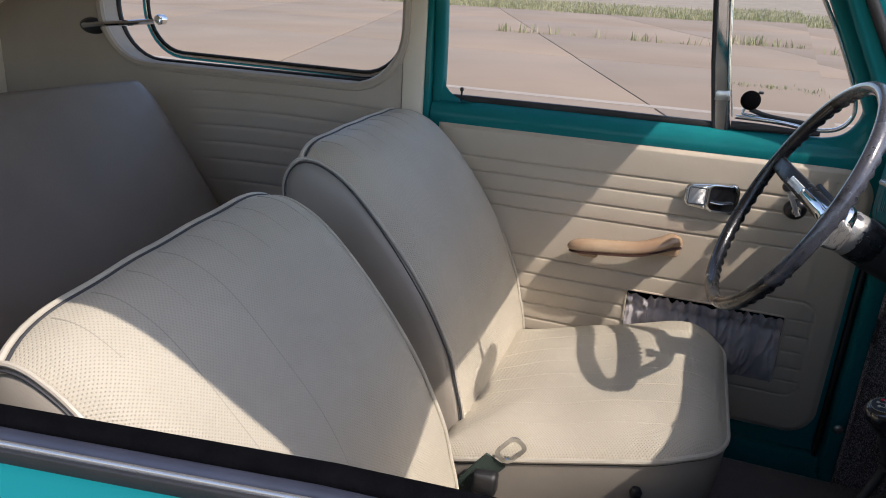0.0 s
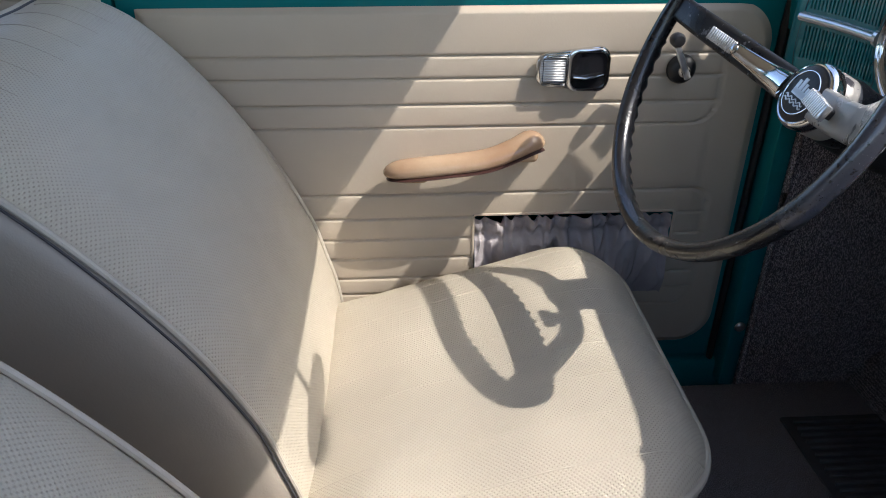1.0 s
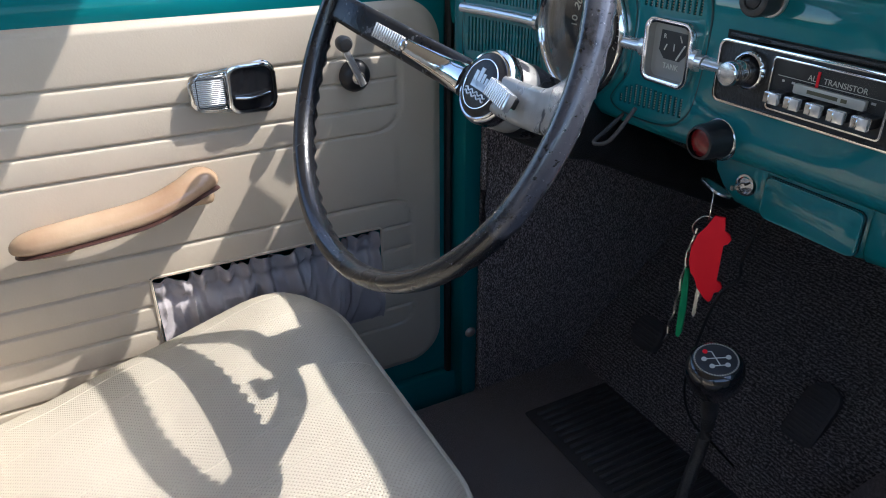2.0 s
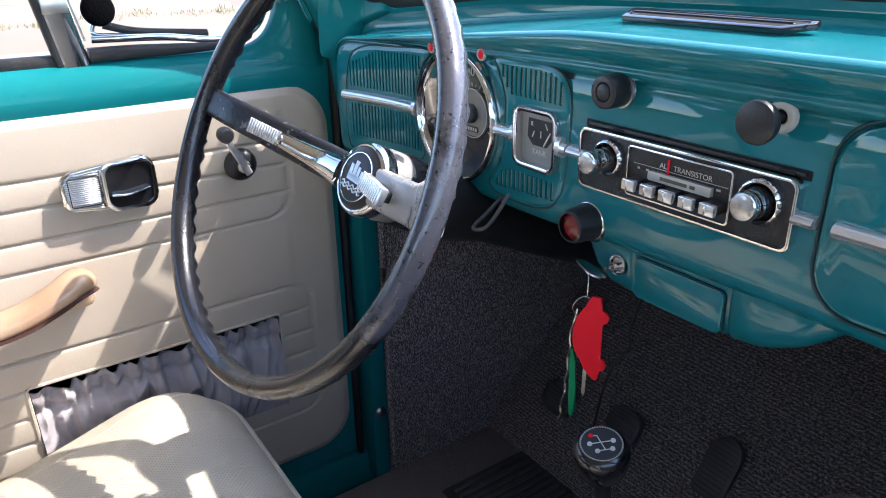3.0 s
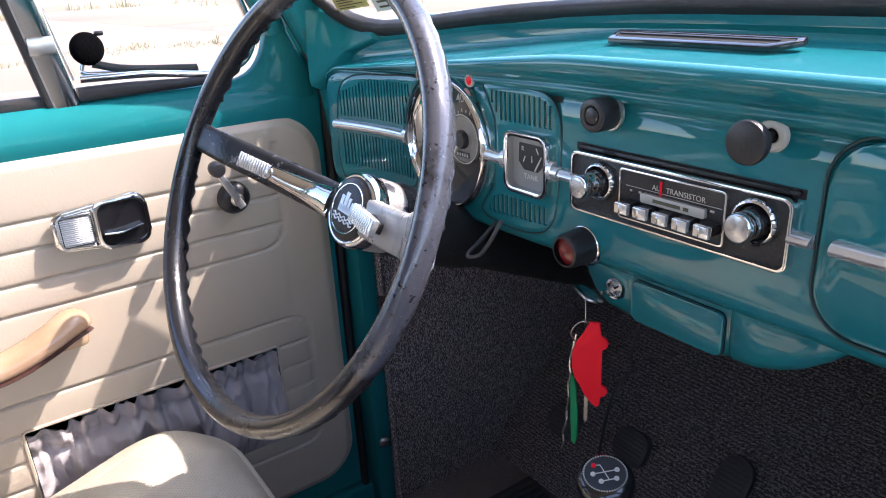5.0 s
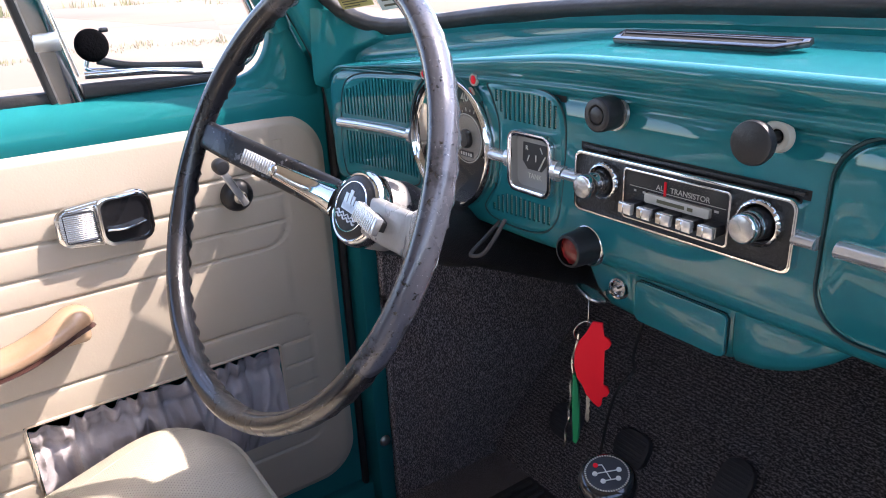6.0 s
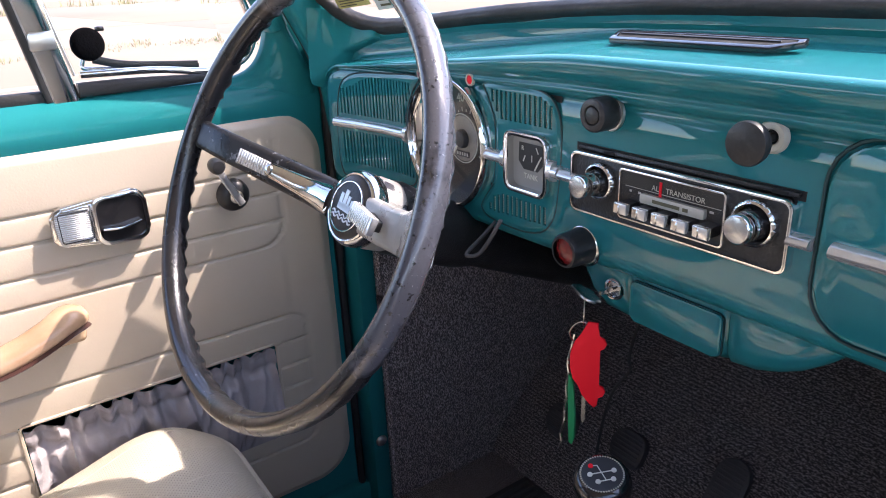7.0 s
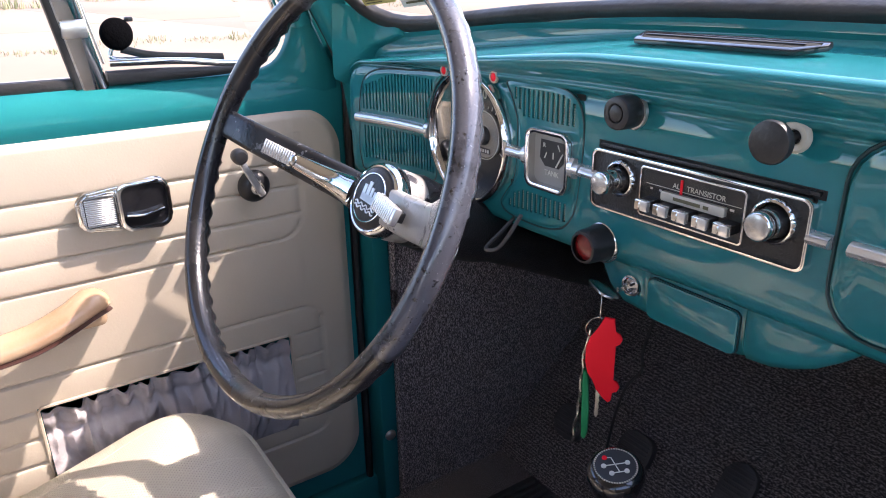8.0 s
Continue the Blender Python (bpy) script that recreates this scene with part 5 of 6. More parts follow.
def build_radio():
    m = on_dash(0.0400, 0.9295, 0.2475)
    r = thing("car_radio", m.translation, "black push-button car radio with chrome surround in the dashboard", "car radio")
    W, H = 0.185, 0.0470
    part("face_plate", plate(rrect(W, H, 0.006), -0.01, 0.004, 0.001), M_SATIN, r, "crackle black face plate", m=m)
    part("chrome_surround", ring_plate(rrect(W + 0.003, H + 0.003, 0.007), rrect(W - 0.0015, H - 0.0015, 0.0055), -0.002, 0.0065, 0.001), M_CHROME, r, "thin chrome surround", m=m)
    part("cutout_gap", plate([(-0.0945, 0.0235), (0.0965, 0.0235), (0.0965, 0.0300), (-0.0945, 0.0300)], -0.004, -0.0018), M_VOID_SHADE, r, m=m)
    part("mounting_lip", span((-0.090, 0.0262, -0.003), (0.0935, 0.0288, 0.0010), 0.0006), M_SATIN, r, "black steel mounting lip", m=m)
    # Notch shade as two small dark blocks.
    for x in (-0.058, 0.0815):
        part("lip_notch", span((x - 0.0055, 0.0258, 0.0), (x + 0.0055, 0.0284, 0.0016), 0.0003, 1), M_VOID_SHADE, r, m=m)
    # tuning window
    mw = m @ pose(0.0040, 0.0008, 0)
    win = part("dial_window", ring_plate(rrect(0.0915, 0.0395, 0.0035), rrect(0.0885, 0.0365, 0.0025), 0.003, 0.0075, 0.0006), M_CHROME, r, "chrome framed tuning window", m=mw)
    part("window_back", plate(rrect(0.089, 0.037, 0.003), 0.0035, 0.0045), M_DIAL, win, m=mw)
    part("scale_line", span((-0.041, 0.0060, 0.0046), (0.041, 0.0064, 0.0049)), M_MARK, win, m=mw)
    part("tuning_pointer", span((-0.0011, 0.0040, 0.0047), (0.0009, 0.0150, 0.0054)), M_RED, win, "red tuning pointer", m=mw @ pose(-0.0085, 0, 0))
    part("dial_word", word("AL", 0.0056, 0.0001), M_MARK, win, m=mw @ pose(-0.0135, 0.0093, 0.0048))
    part("dial_word", word("TRANSISTOR", 0.0056, 0.0001), M_MARK, win, m=mw @ pose(0.0120, 0.0093, 0.0048))
    for k in range(9):
        part("scale_mark", span((-0.0009 - 0.0006 * (k % 3), 0.0022, 0.0046), (0.0012, 0.0038, 0.0048)), M_DULL, win, m=mw @ pose(-0.036 + 0.0088 * k, 0, 0))
    strip_ = part("name_plate", plate(rrect(0.0545, 0.0068, 0.001), 0.0045, 0.0082, 0.0006), M_WHITE, r, "silver-white name strip", m=m @ pose(0.0070, 0.0015, 0))
    for k, w in enumerate((0.0118, 0.0022)):
        part("name_bar", span((-w, -0.0013, 0.0080), (w, 0.0013, 0.0084)), M_INK, strip_, m=m @ pose((0.0030, 0.0195)[k], 0.0015, 0))
    g = part("window_glass", plate(rrect(0.0885, 0.0200, 0.002), 0.0066, 0.0070), M_LENS, win, m=mw @ pose(0, 0.0080, 0))
    g.visible_shadow = False
    for k in range(5):
        mb = m @ pose(-0.0290 + 0.01725 * k, -0.0068, 0)
        b = part("push_button", span((-0.0061, -0.0043, 0.0150), (0.0061, 0.0043, 0.0195), 0.0009, 2), M_BUTTON, r, "bright chrome push button", m=mb)
        part("button_ridge", span((-0.0056, -0.0038, 0.0188), (-0.0008, 0.0038, 0.0202), 0.0006, 1), M_CHROME, b, m=mb)
        part("button_shank", span((-0.0056, -0.0038, 0.003), (0.0056, 0.0038, 0.0152), 0.0005, 1), M_BLACK, b, "black shank of the button", m=mb)
    for x, nm, k, out in ((-0.0615, "volume_knob", 0.94, 0.0055), (0.0700, "tuning_knob", 1.0, 0.0)):
        mk = m @ pose(x, 0.0050, 0) @ Matrix.Diagonal((k, k, 1, 1))
        kn = part(nm, lathe([(0.0086, 0.0262 + out), (0.0094, 0.0255 + out), (0.0098, 0.0240 + out), (0.0098, 0.0195 + out), (0.0094, 0.0186 + out), (0.0094, 0.0160 + out), (0.0098, 0.0152 + out), (0.0092, 0.0142)], 48), M_CHROME, r, "polished chrome control knob", m=mk)
        part("knob_face", lathe([(0, 0.0258 + out), (0.0084, 0.0262 + out), (0.0087, 0.0260 + out)], 48), M_ALU, kn, "brushed pale knob face", m=mk)
        part("knob_neck", lathe([(0.0090, 0.0150 + out), (0.0092, 0.0142), (0.0104, 0.0110), (0.0108, 0.0060), (0.0116, 0.0040)], 40), M_GLOSS, kn, "glossy black neck", m=mk)
        bm = bmesh.new()
        loops = []
        for rr, h, cut_ in ((0.0114, 0.0050, 0), (0.0124, 0.0092, 0), (0.0136, 0.0104, 0), (0.0150, 0.0098, 0.2), (0.0160, 0.0080, 1), (0.0164, 0.0050, 1), (0.0164, 0.003, 1)):
            loops.append([bm.verts.new(((rr - 0.0007 * cut_ * (q % 6 == 0)) * math.cos(2 * math.pi * q / 108), (rr - 0.0007 * cut_ * (q % 6 == 0)) * math.sin(2 * math.pi * q / 108), h)) for q in range(108)])
        for a, b in zip(loops, loops[1:]):
            for q in range(108):
                bm.faces.new((a[q], a[(q + 1) % 108], b[(q + 1) % 108], b[q]))
        part("knob_ring", bm, M_CHROME, kn, "fluted chrome outer ring", m=mk)


build_radio()

# ---- steering wheel ----
WC = Vector((0.051, 0.287, 0.925))
WN = Vector((-0.898, -0.085, 0.432)).normalized()
SPOKE = Vector((-0.004, 0.187, 0.022))
SPOKE = (SPOKE - WN * SPOKE.dot(WN)).normalized()
WM = frame_of(WC.x, WC.y, WC.z, -SPOKE, WN.cross(-SPOKE))


def build_wheel():
    w = thing("steering_wheel", WM.translation, "worn black two-spoke steering wheel with chrome horn bars", "steering wheel")
    R = 0.192
    n = 420
    bm = bmesh.new()
    loops = []
    for i in range(n):
        a = 2 * math.pi * i / n
        c, s = math.cos(a), math.sin(a)
        loop = []
        for k in range(16):
            b = 2 * math.pi * k / 16
            rr, zz = 0.0096 * math.cos(b), 0.0115 * math.sin(b)
            if zz < 0 and abs(s) > 0.22:
                g = 1.0 + 0.14 * (1 + math.cos(i * math.pi / 3.5)) * max(0.0, math.cos(b + math.radians(92))) ** 3
                rr, zz = rr * g, zz * g
            loop.append(bm.verts.new(((R + rr) * c, (R + rr) * s, zz)))
        loops.append(loop)
    for i in range(n):
        a, b = loops[i], loops[(i + 1) % n]
        for k in range(16):
            bm.faces.new((a[k], b[k], b[(k + 1) % 16], a[(k + 1) % 16]))
    part("rim", bm, M_RIM, w, "black enamelled rim, rubbed and chipped, with its sheen painted grey", m=WM, sharp=60)
    hub = -0.078

    def arm(sign):
        pts = [(sign * (R - 0.004), 0, -0.003), (sign * 0.150, 0, -0.016), (sign * 0.10, 0, -0.042), (sign * 0.05, 0, hub + 0.012), (sign * 0.02, 0, hub + 0.004)]
        if sign > 0:
            pts = [(R - 0.007, 0.032, -0.004), (0.162, 0.026, -0.021), (0.130, 0.018, -0.043), (0.095, 0.010, hub + 0.017), (0.055, 0.003, hub + 0.008), (0.015, 0, hub + 0.004)]
        return smooth_path(pts, 6)
    # the driver's left spoke: black, with the chrome horn bar let into it
    path = arm(-1)
    sp = part("spoke", sweep(path, rrect(0.034, 0.013, 0.0058, 4), up=(0, 0, 1), scale=lambda t: 0.84 + 0.22 * t), M_WHEEL, w, "black spoke with a chrome horn bar", m=WM)
    bar = [q + Vector((0, -0.0015, 0.0062)) for q in path[13:]]
    part("horn_bar", sweep(bar, [(x, y) for x, y in ((-0.0105, -0.003), (-0.0098, 0.001), (-0.006, 0.0042), (0, 0.0052), (0.006, 0.0042), (0.0098, 0.001), (0.0105, -0.003))], up=(0, 0, 1), scale=lambda t: 0.80 + 0.70 * t), M_CHROME, sp, "polished chrome horn bar", m=WM, sharp=70)
    part("bar_rivet", lathe([(0, 0.0042), (0.0035, 0.0036), (0.0058, 0.0015), (0.0062, -0.002)], 18), M_CHROME, sp, m=WM @ pose(path[13].x - 0.001, -0.0015, path[13].z + 0.0085))

    def thumb_pad(parent, m2, hw, hh):
        bmp = span((-hw, -hh, -0.006), (hw, hh, 0.001), 0.0012)
        for k in range(int(2 * hw / 0.003)):
            bmp = join(bmp, span((-hw + 0.001 + k * 0.003, -hh + 0.0002, 0.0), (-hw + 0.0026 + k * 0.003, hh - 0.0002, 0.0022), 0.0004, 1))
        part("thumb_pad", bmp, M_BUTTON, parent, "ribbed chrome thumb pad", m=m2)
    c, d = path[11], (path[12] - path[10]).normalized()
    thumb_pad(sp, WM @ frame_of(c.x - 0.002, c.y - 0.0015, c.z + 0.0085, d, (0, 1, 0)), 0.0195, 0.0075)
    # the opposite spoke: a broad rubbed silver casting set deep, with a thumb pad standing off it
    sp = part("spoke", sweep(arm(1), rrect(0.036, 0.016, 0.0055, 4), up=(0, 0, 1), scale=lambda t: 1.25 - 0.25 * min(1.0, 2 * t)), M_SILVER, w, "broad rubbed silver spoke", m=WM)
    pad = frame_of(0.043, 0.004, hub + 0.031, (0.99, -0.10, 0.06), (0, 1, 0))
    part("pad_stem", span((-0.010, -0.005, -0.020), (0.014, 0.005, -0.002), 0.002), M_BLACK, sp, m=WM @ pad)
    thumb_pad(sp, WM @ pad, 0.0180, 0.0080)
    # hub
    part("hub_shell", lathe([(0.0, hub - 0.042), (0.036, hub - 0.042), (0.0405, hub - 0.034), (0.0412, hub - 0.016), (0.0395, hub - 0.011), (0.0385, hub - 0.004)], 48), M_SILVER, w, "flaking silver-white hub shell", m=WM)
    part("hub_black", lathe([(0.0, hub - 0.078), (0.032, hub - 0.076), (0.0405, hub - 0.062), (0.0425, hub - 0.045), (0.0410, hub - 0.033)], 48), M_WHEEL, w, "black rear half of the hub", m=WM)
    part("hub_ring", lathe([(0.0385, hub - 0.009), (0.0412, hub - 0.006), (0.0425, hub + 0.001), (0.0420, hub + 0.008), (0.0400, hub + 0.013), (0.0375, hub + 0.0150), (0.0358, hub + 0.0145), (0.0350, hub + 0.0130)], 64), M_CHROME, w, "broad chrome hub ring", m=WM)
    cap = part("horn_cap", lathe([(0, hub + 0.0205), (0.015, hub + 0.020), (0.027, hub + 0.0185), (0.033, hub + 0.0165), (0.0362, hub + 0.0130)], 48), M_BLACK, w, "black horn button with a silver crest", m=WM)
    part("cap_ring", sweep([Vector((0.0272 * math.cos(a), 0.0272 * math.sin(a), hub + 0.0187)) for a in [2 * math.pi * k / 48 for k in range(48)]], circle(0.0007, 6), True), M_CHROME, cap, m=WM)
    crest = bmesh.new()
    for x0, x1, z0, z1 in ((-0.013, -0.007, -0.004, 0.012), (-0.006, 0.0005, -0.004, 0.017), (0.0015, 0.0065, -0.004, 0.012), (0.008, 0.0125, -0.004, 0.009), (-0.013, 0.0125, -0.006, 0.002)):
        crest = join(crest, span((x0, z0, hub + 0.0190), (x1, z1, hub + 0.0208), 0.0003, 1))
    part("crest", crest, M_DULL, cap, "plain silver crest shape", m=WM)
    for k, zz in enumerate((-0.0105, -0.0145)):
        pts = [Vector((-0.019 + 0.038 * t / 24, zz + 0.0016 * math.sin(t * 1.05), hub + 0.0199)) for t in range(25)]
        part("crest_wave", sweep(pts, circle(0.0010, 6)), M_DULL, cap, m=WM)
    # the hub is slim and sits a little towards the middle of the car
    core = WM @ Vector((0, 0, hub))
    for ob in w.children_recursive:
        kind = ob.name.split(".")[0]
        if kind in ("hub_shell", "hub_black", "hub_ring", "horn_cap", "cap_ring", "crest", "crest_wave"):
            for v in ob.data.vertices:
                v.co = core + (v.co - core) * 0.84 + Vector((0.004, -0.010, 0.001))
        elif (kind == "thumb_pad" and ob.parent.name == sp.name) or kind == "pad_stem":
            for v in ob.data.vertices:
                v.co += Vector((0.003, -0.014, 0.0))
    for v in sp.data.vertices:
        near = 1 - sstep(0.04, 0.15, (v.co - core).length)
        v.co += Vector((0.003, -0.008, 0.002)) * near
    # column
    end = WM @ Vector((0, 0, -0.42))
    bm = lathe([(0.0, hub - 0.05), (0.034, hub - 0.05), (0.036, hub - 0.075), (0.034, hub - 0.14), (0.028, hub - 0.17), (0.024, -0.55), (0, -0.55)], 40)
    col = single("steering_column", bm, M_SATIN, "satin black steering column tube running under the dashboard", "steering column", m=WM)
    # turn signal stalk
    st = tube([(0.02, 0.0, hub - 0.085), (-0.10, -0.002, hub - 0.056), (-0.16, -0.004, hub - 0.034)], 0.0035, 8)
    stalk = thing("turn_signal_stalk", WM @ Vector((0, 0, hub - 0.08)), "thin black turn signal stalk on the column", "stalk")
    part("lever", st, M_BLACK, stalk, m=WM)
    part("grip", tube([(-0.150, -0.004, hub - 0.037), (-0.182, -0.005, hub - 0.026), (-0.215, -0.006, hub - 0.016)], 0.0060, 10), M_BLACK, stalk, "black plastic grip", m=WM)
    # wire loop under the column
    single("cable_loop", tube([(0.275, 0.250, 0.872), (0.230, 0.238, 0.853), (0.199, 0.222, 0.848), (0.201, 0.208, 0.851), (0.205, 0.198, 0.864), (0.21, 0.185, 0.888)], 0.0019, 8), M_PEDAL, "grey cable looping below the steering column", "cable")


build_wheel()

# ---- gear lever ----
def build_shifter():
    top = Vector((0.176, 0.027, 0.735))
    sh = thing("gear_lever", (0.13, 0.022, 0.40), "gear lever with a round black knob and shift diagram", "gear lever")
    axis = Vector((-0.22, -0.12, 0.96)).normalized()
    m = frame_of(top.x, top.y, top.z, Vector((0.35, -0.93, -0.03)), axis.cross(Vector((0.35, -0.93, -0.03)))) @ Matrix.Scale(0.88, 4)
    kn = part("knob", lathe([(0, -0.046), (0.012, -0.045), (0.018, -0.038), (0.0235, -0.026), (0.0255, -0.014), (0.0245, -0.005), (0.021, -0.0005), (0.019, 0.0)], 48), M_GLOSS, sh, "scuffed glossy black knob", m=m)
    part("knob_disc", lathe([(0, 0.0006), (0.0185, 0.0004), (0.0192, -0.001)], 48), M_DIAL, kn, "black disc with the shift pattern", m=m)
    bm = bmesh.new()
    for k in range(52):
        a = 2 * math.pi * k / 52
        bm = join(bm, box(0.0013, 0.0009, 0.0008, 0, 1, (0.0182 * math.cos(a), 0.0182 * math.sin(a), 0.0008)))
    part("bead_ring", bm, M_WHITE, kn, "ring of pale dots", m=m)
    # shift pattern, turned with the knob
    turn = m @ pose(0, 0, 0, 0, 0, 20)
    ends = {"reverse": (-0.0100, 0.0069), "first": (0.0098, 0.0046), "second": (-0.0100, -0.0020), "third": (0.0098, -0.0043), "fourth": (-0.0027, -0.0086)}
    gate = ((-0.0046, 0.0079), (0.0040, -0.0064))
    for p, q in ((ends["first"], ends["second"]), (ends["third"], ends["fourth"]), gate, (ends["reverse"], gate[0])):
        dx, dy = q[0] - p[0], q[1] - p[1]
        line = box(math.hypot(dx, dy), 0.0008, 0.0005, 0, 1)
        part("shift_line", line, M_MARK, kn, m=turn @ pose((p[0] + q[0]) / 2, (p[1] + q[1]) / 2, 0.0010, 0, 0, math.degrees(math.atan2(dy, dx))))
    for gear, (x, y) in ends.items():
        part("gear_mark", lathe([(0, 0.0016), (0.0021, 0.0016), (0.0023, 0.0006)], 16), M_RED if gear == "reverse" else M_MARK, kn, m=turn @ pose(x, y, 0))
    lever = smooth_path([top - axis * 0.044, top - axis * 0.10, Vector((0.170, 0.030, 0.55)), Vector((0.150, 0.022, 0.40))], 6)
    part("lever", sweep(lever, circle(0.006, 10)), M_SATIN, sh, "thin black lever")
    part("lever_stitching", sweep(lever[:4], circle(0.0072, 10)), M_BLACK, kn)
    part("boot", lathe([(0.008, 0.07), (0.018, 0.055), (0.022, 0.045), (0.034, 0.02), (0.042, 0.0)], 28), M_RUBBER, sh, "black rubber boot", m=pose(0.150, 0.022, 0.39))


build_shifter()

# ---- keys ----
def build_keys():
    k = thing("key_ring", (0.245, 0.105, 0.80), "ignition key with red car-shaped fob, green tag and spare key", "keys")
    part("ignition_key", plate(rrect(0.034, 0.020, 0.0095), -0.001, 0.001, 0.0004), M_STEEL, k, "steel key with an oval head", m=frame_of(0.243, 0.113, 0.8335, (0.35, 0.93, 0.06), (-0.80, 0.3, 0.35)))
    part("key_blade", span((0.245, 0.098, 0.836), (0.262, 0.1005, 0.840)), M_STEEL, k)
    part("wire_ring", tube([(0.242, 0.114, 0.834), (0.238, 0.110, 0.826), (0.236, 0.108, 0.812), (0.238, 0.110, 0.798), (0.243, 0.114, 0.800), (0.244, 0.115, 0.815)], 0.0007, 6, 5, True, up=(0, 1, 0)), M_STEEL, k)
    part("split_ring", tube([(0.238, 0.110, 0.803), (0.234, 0.118, 0.798), (0.232, 0.123, 0.786), (0.235, 0.118, 0.776), (0.240, 0.110, 0.781), (0.242, 0.106, 0.794)], 0.0009, 6, 5, True, up=(1, 0, 0)), M_STEEL, k)
    car = [(0.0, 0.052), (0.010, 0.052), (0.0115, 0.037), (0.0165, 0.0345), (0.0190, 0.029), (0.0168, 0.0235), (0.0125, 0.0215), (0.0128, -0.022), (0.0172, -0.0235), (0.0195, -0.029), (0.0172, -0.0348), (0.0125, -0.036), (0.012, -0.047),
           (0.009, -0.050), (0.004, -0.046), (-0.004, -0.036), (-0.008, -0.024), (-0.0135, -0.018), (-0.0165, -0.004), (-0.0165, 0.012), (-0.013, 0.026), (-0.006, 0.038)]
    m = frame_of(0.232, 0.0985, 0.758, (0.52, -0.85, 0), (0, 0, 1))
    part("car_fob", plate([(x, y) for x, y in car], -0.0016, 0.0016, 0.0006), M_RED, k, "flat red plastic fob in a car's outline", m=m)
    m = frame_of(0.234, 0.120, 0.690, (0.55, -0.82, 0.05), (0.02, -0.03, 1))
    tag = [(-0.001, 0.034), (0.003, 0.032), (0.004, 0.02), (0.0045, -0.005), (0.003, -0.028), (0.000, -0.034), (-0.0035, -0.032), (-0.003, -0.01), (-0.002, 0.015)]
    tag = [(x, y * 1.35) for x, y in tag]
    part("green_tag", plate(tag, -0.003, 0.003, 0.001), M_GREEN, k, "narrow green plastic tag", m=m)
    part("tag_chain", tube([(0.236, 0.120, 0.785), (0.234, 0.1215, 0.768), (0.233, 0.125, 0.750), (0.232, 0.1225, 0.736), (0.232, 0.1255, 0.722), (0.231, 0.1235, 0.704), (0.231, 0.1265, 0.688), (0.230, 0.1255, 0.672), (0.230, 0.1300, 0.655), (0.230, 0.1290, 0.642), (0.230, 0.1325, 0.630)], 0.0016, 6), M_STEEL, k, "pale beaded chain")
    m = frame_of(0.240, 0.108, 0.700, (0.55, -0.82, 0.0), (0, 0, 1))
    tooth = [(-0.002, 0.026), (0.002, 0.026), (0.0022, 0.006), (0.0012, 0.003), (0.0024, 0.0), (0.0010, -0.004), (0.0024, -0.008), (0.0012, -0.013), (0.0022, -0.017), (0.0, -0.024), (-0.0022, -0.020)]
    part("spare_key", plate(tooth, -0.0008, 0.0008), M_STEEL, k, "worn steel spare key", m=m)

    pin = Vector((0.242, 0.113, 0.834))
    for ob in k.children:
        if ob.name.split(".")[0] not in ("ignition_key", "key_blade"):
            for v in ob.data.vertices:
                d = v.co - pin
                v.co = pin + Vector((d.x * 0.86, d.y * 0.86, d.z * 0.80))


build_keys()

# ---- seats ----
BACK = [(-0.400, 0.43), (-0.404, 0.50), (-0.418, 0.555), (-0.432, 0.605), (-0.458, 0.660), (-0.488, 0.712), (-0.533, 0.774), (-0.586, 0.836), (-0.634, 0.882), (-0.670, 0.904), (-0.698, 0.913),
        (-0.724, 0.911), (-0.744, 0.894), (-0.755, 0.866), (-0.752, 0.825), (-0.728, 0.76), (-0.685, 0.67), (-0.62, 0.56), (-0.56, 0.47), (-0.50, 0.42), (-0.43, 0.415)]


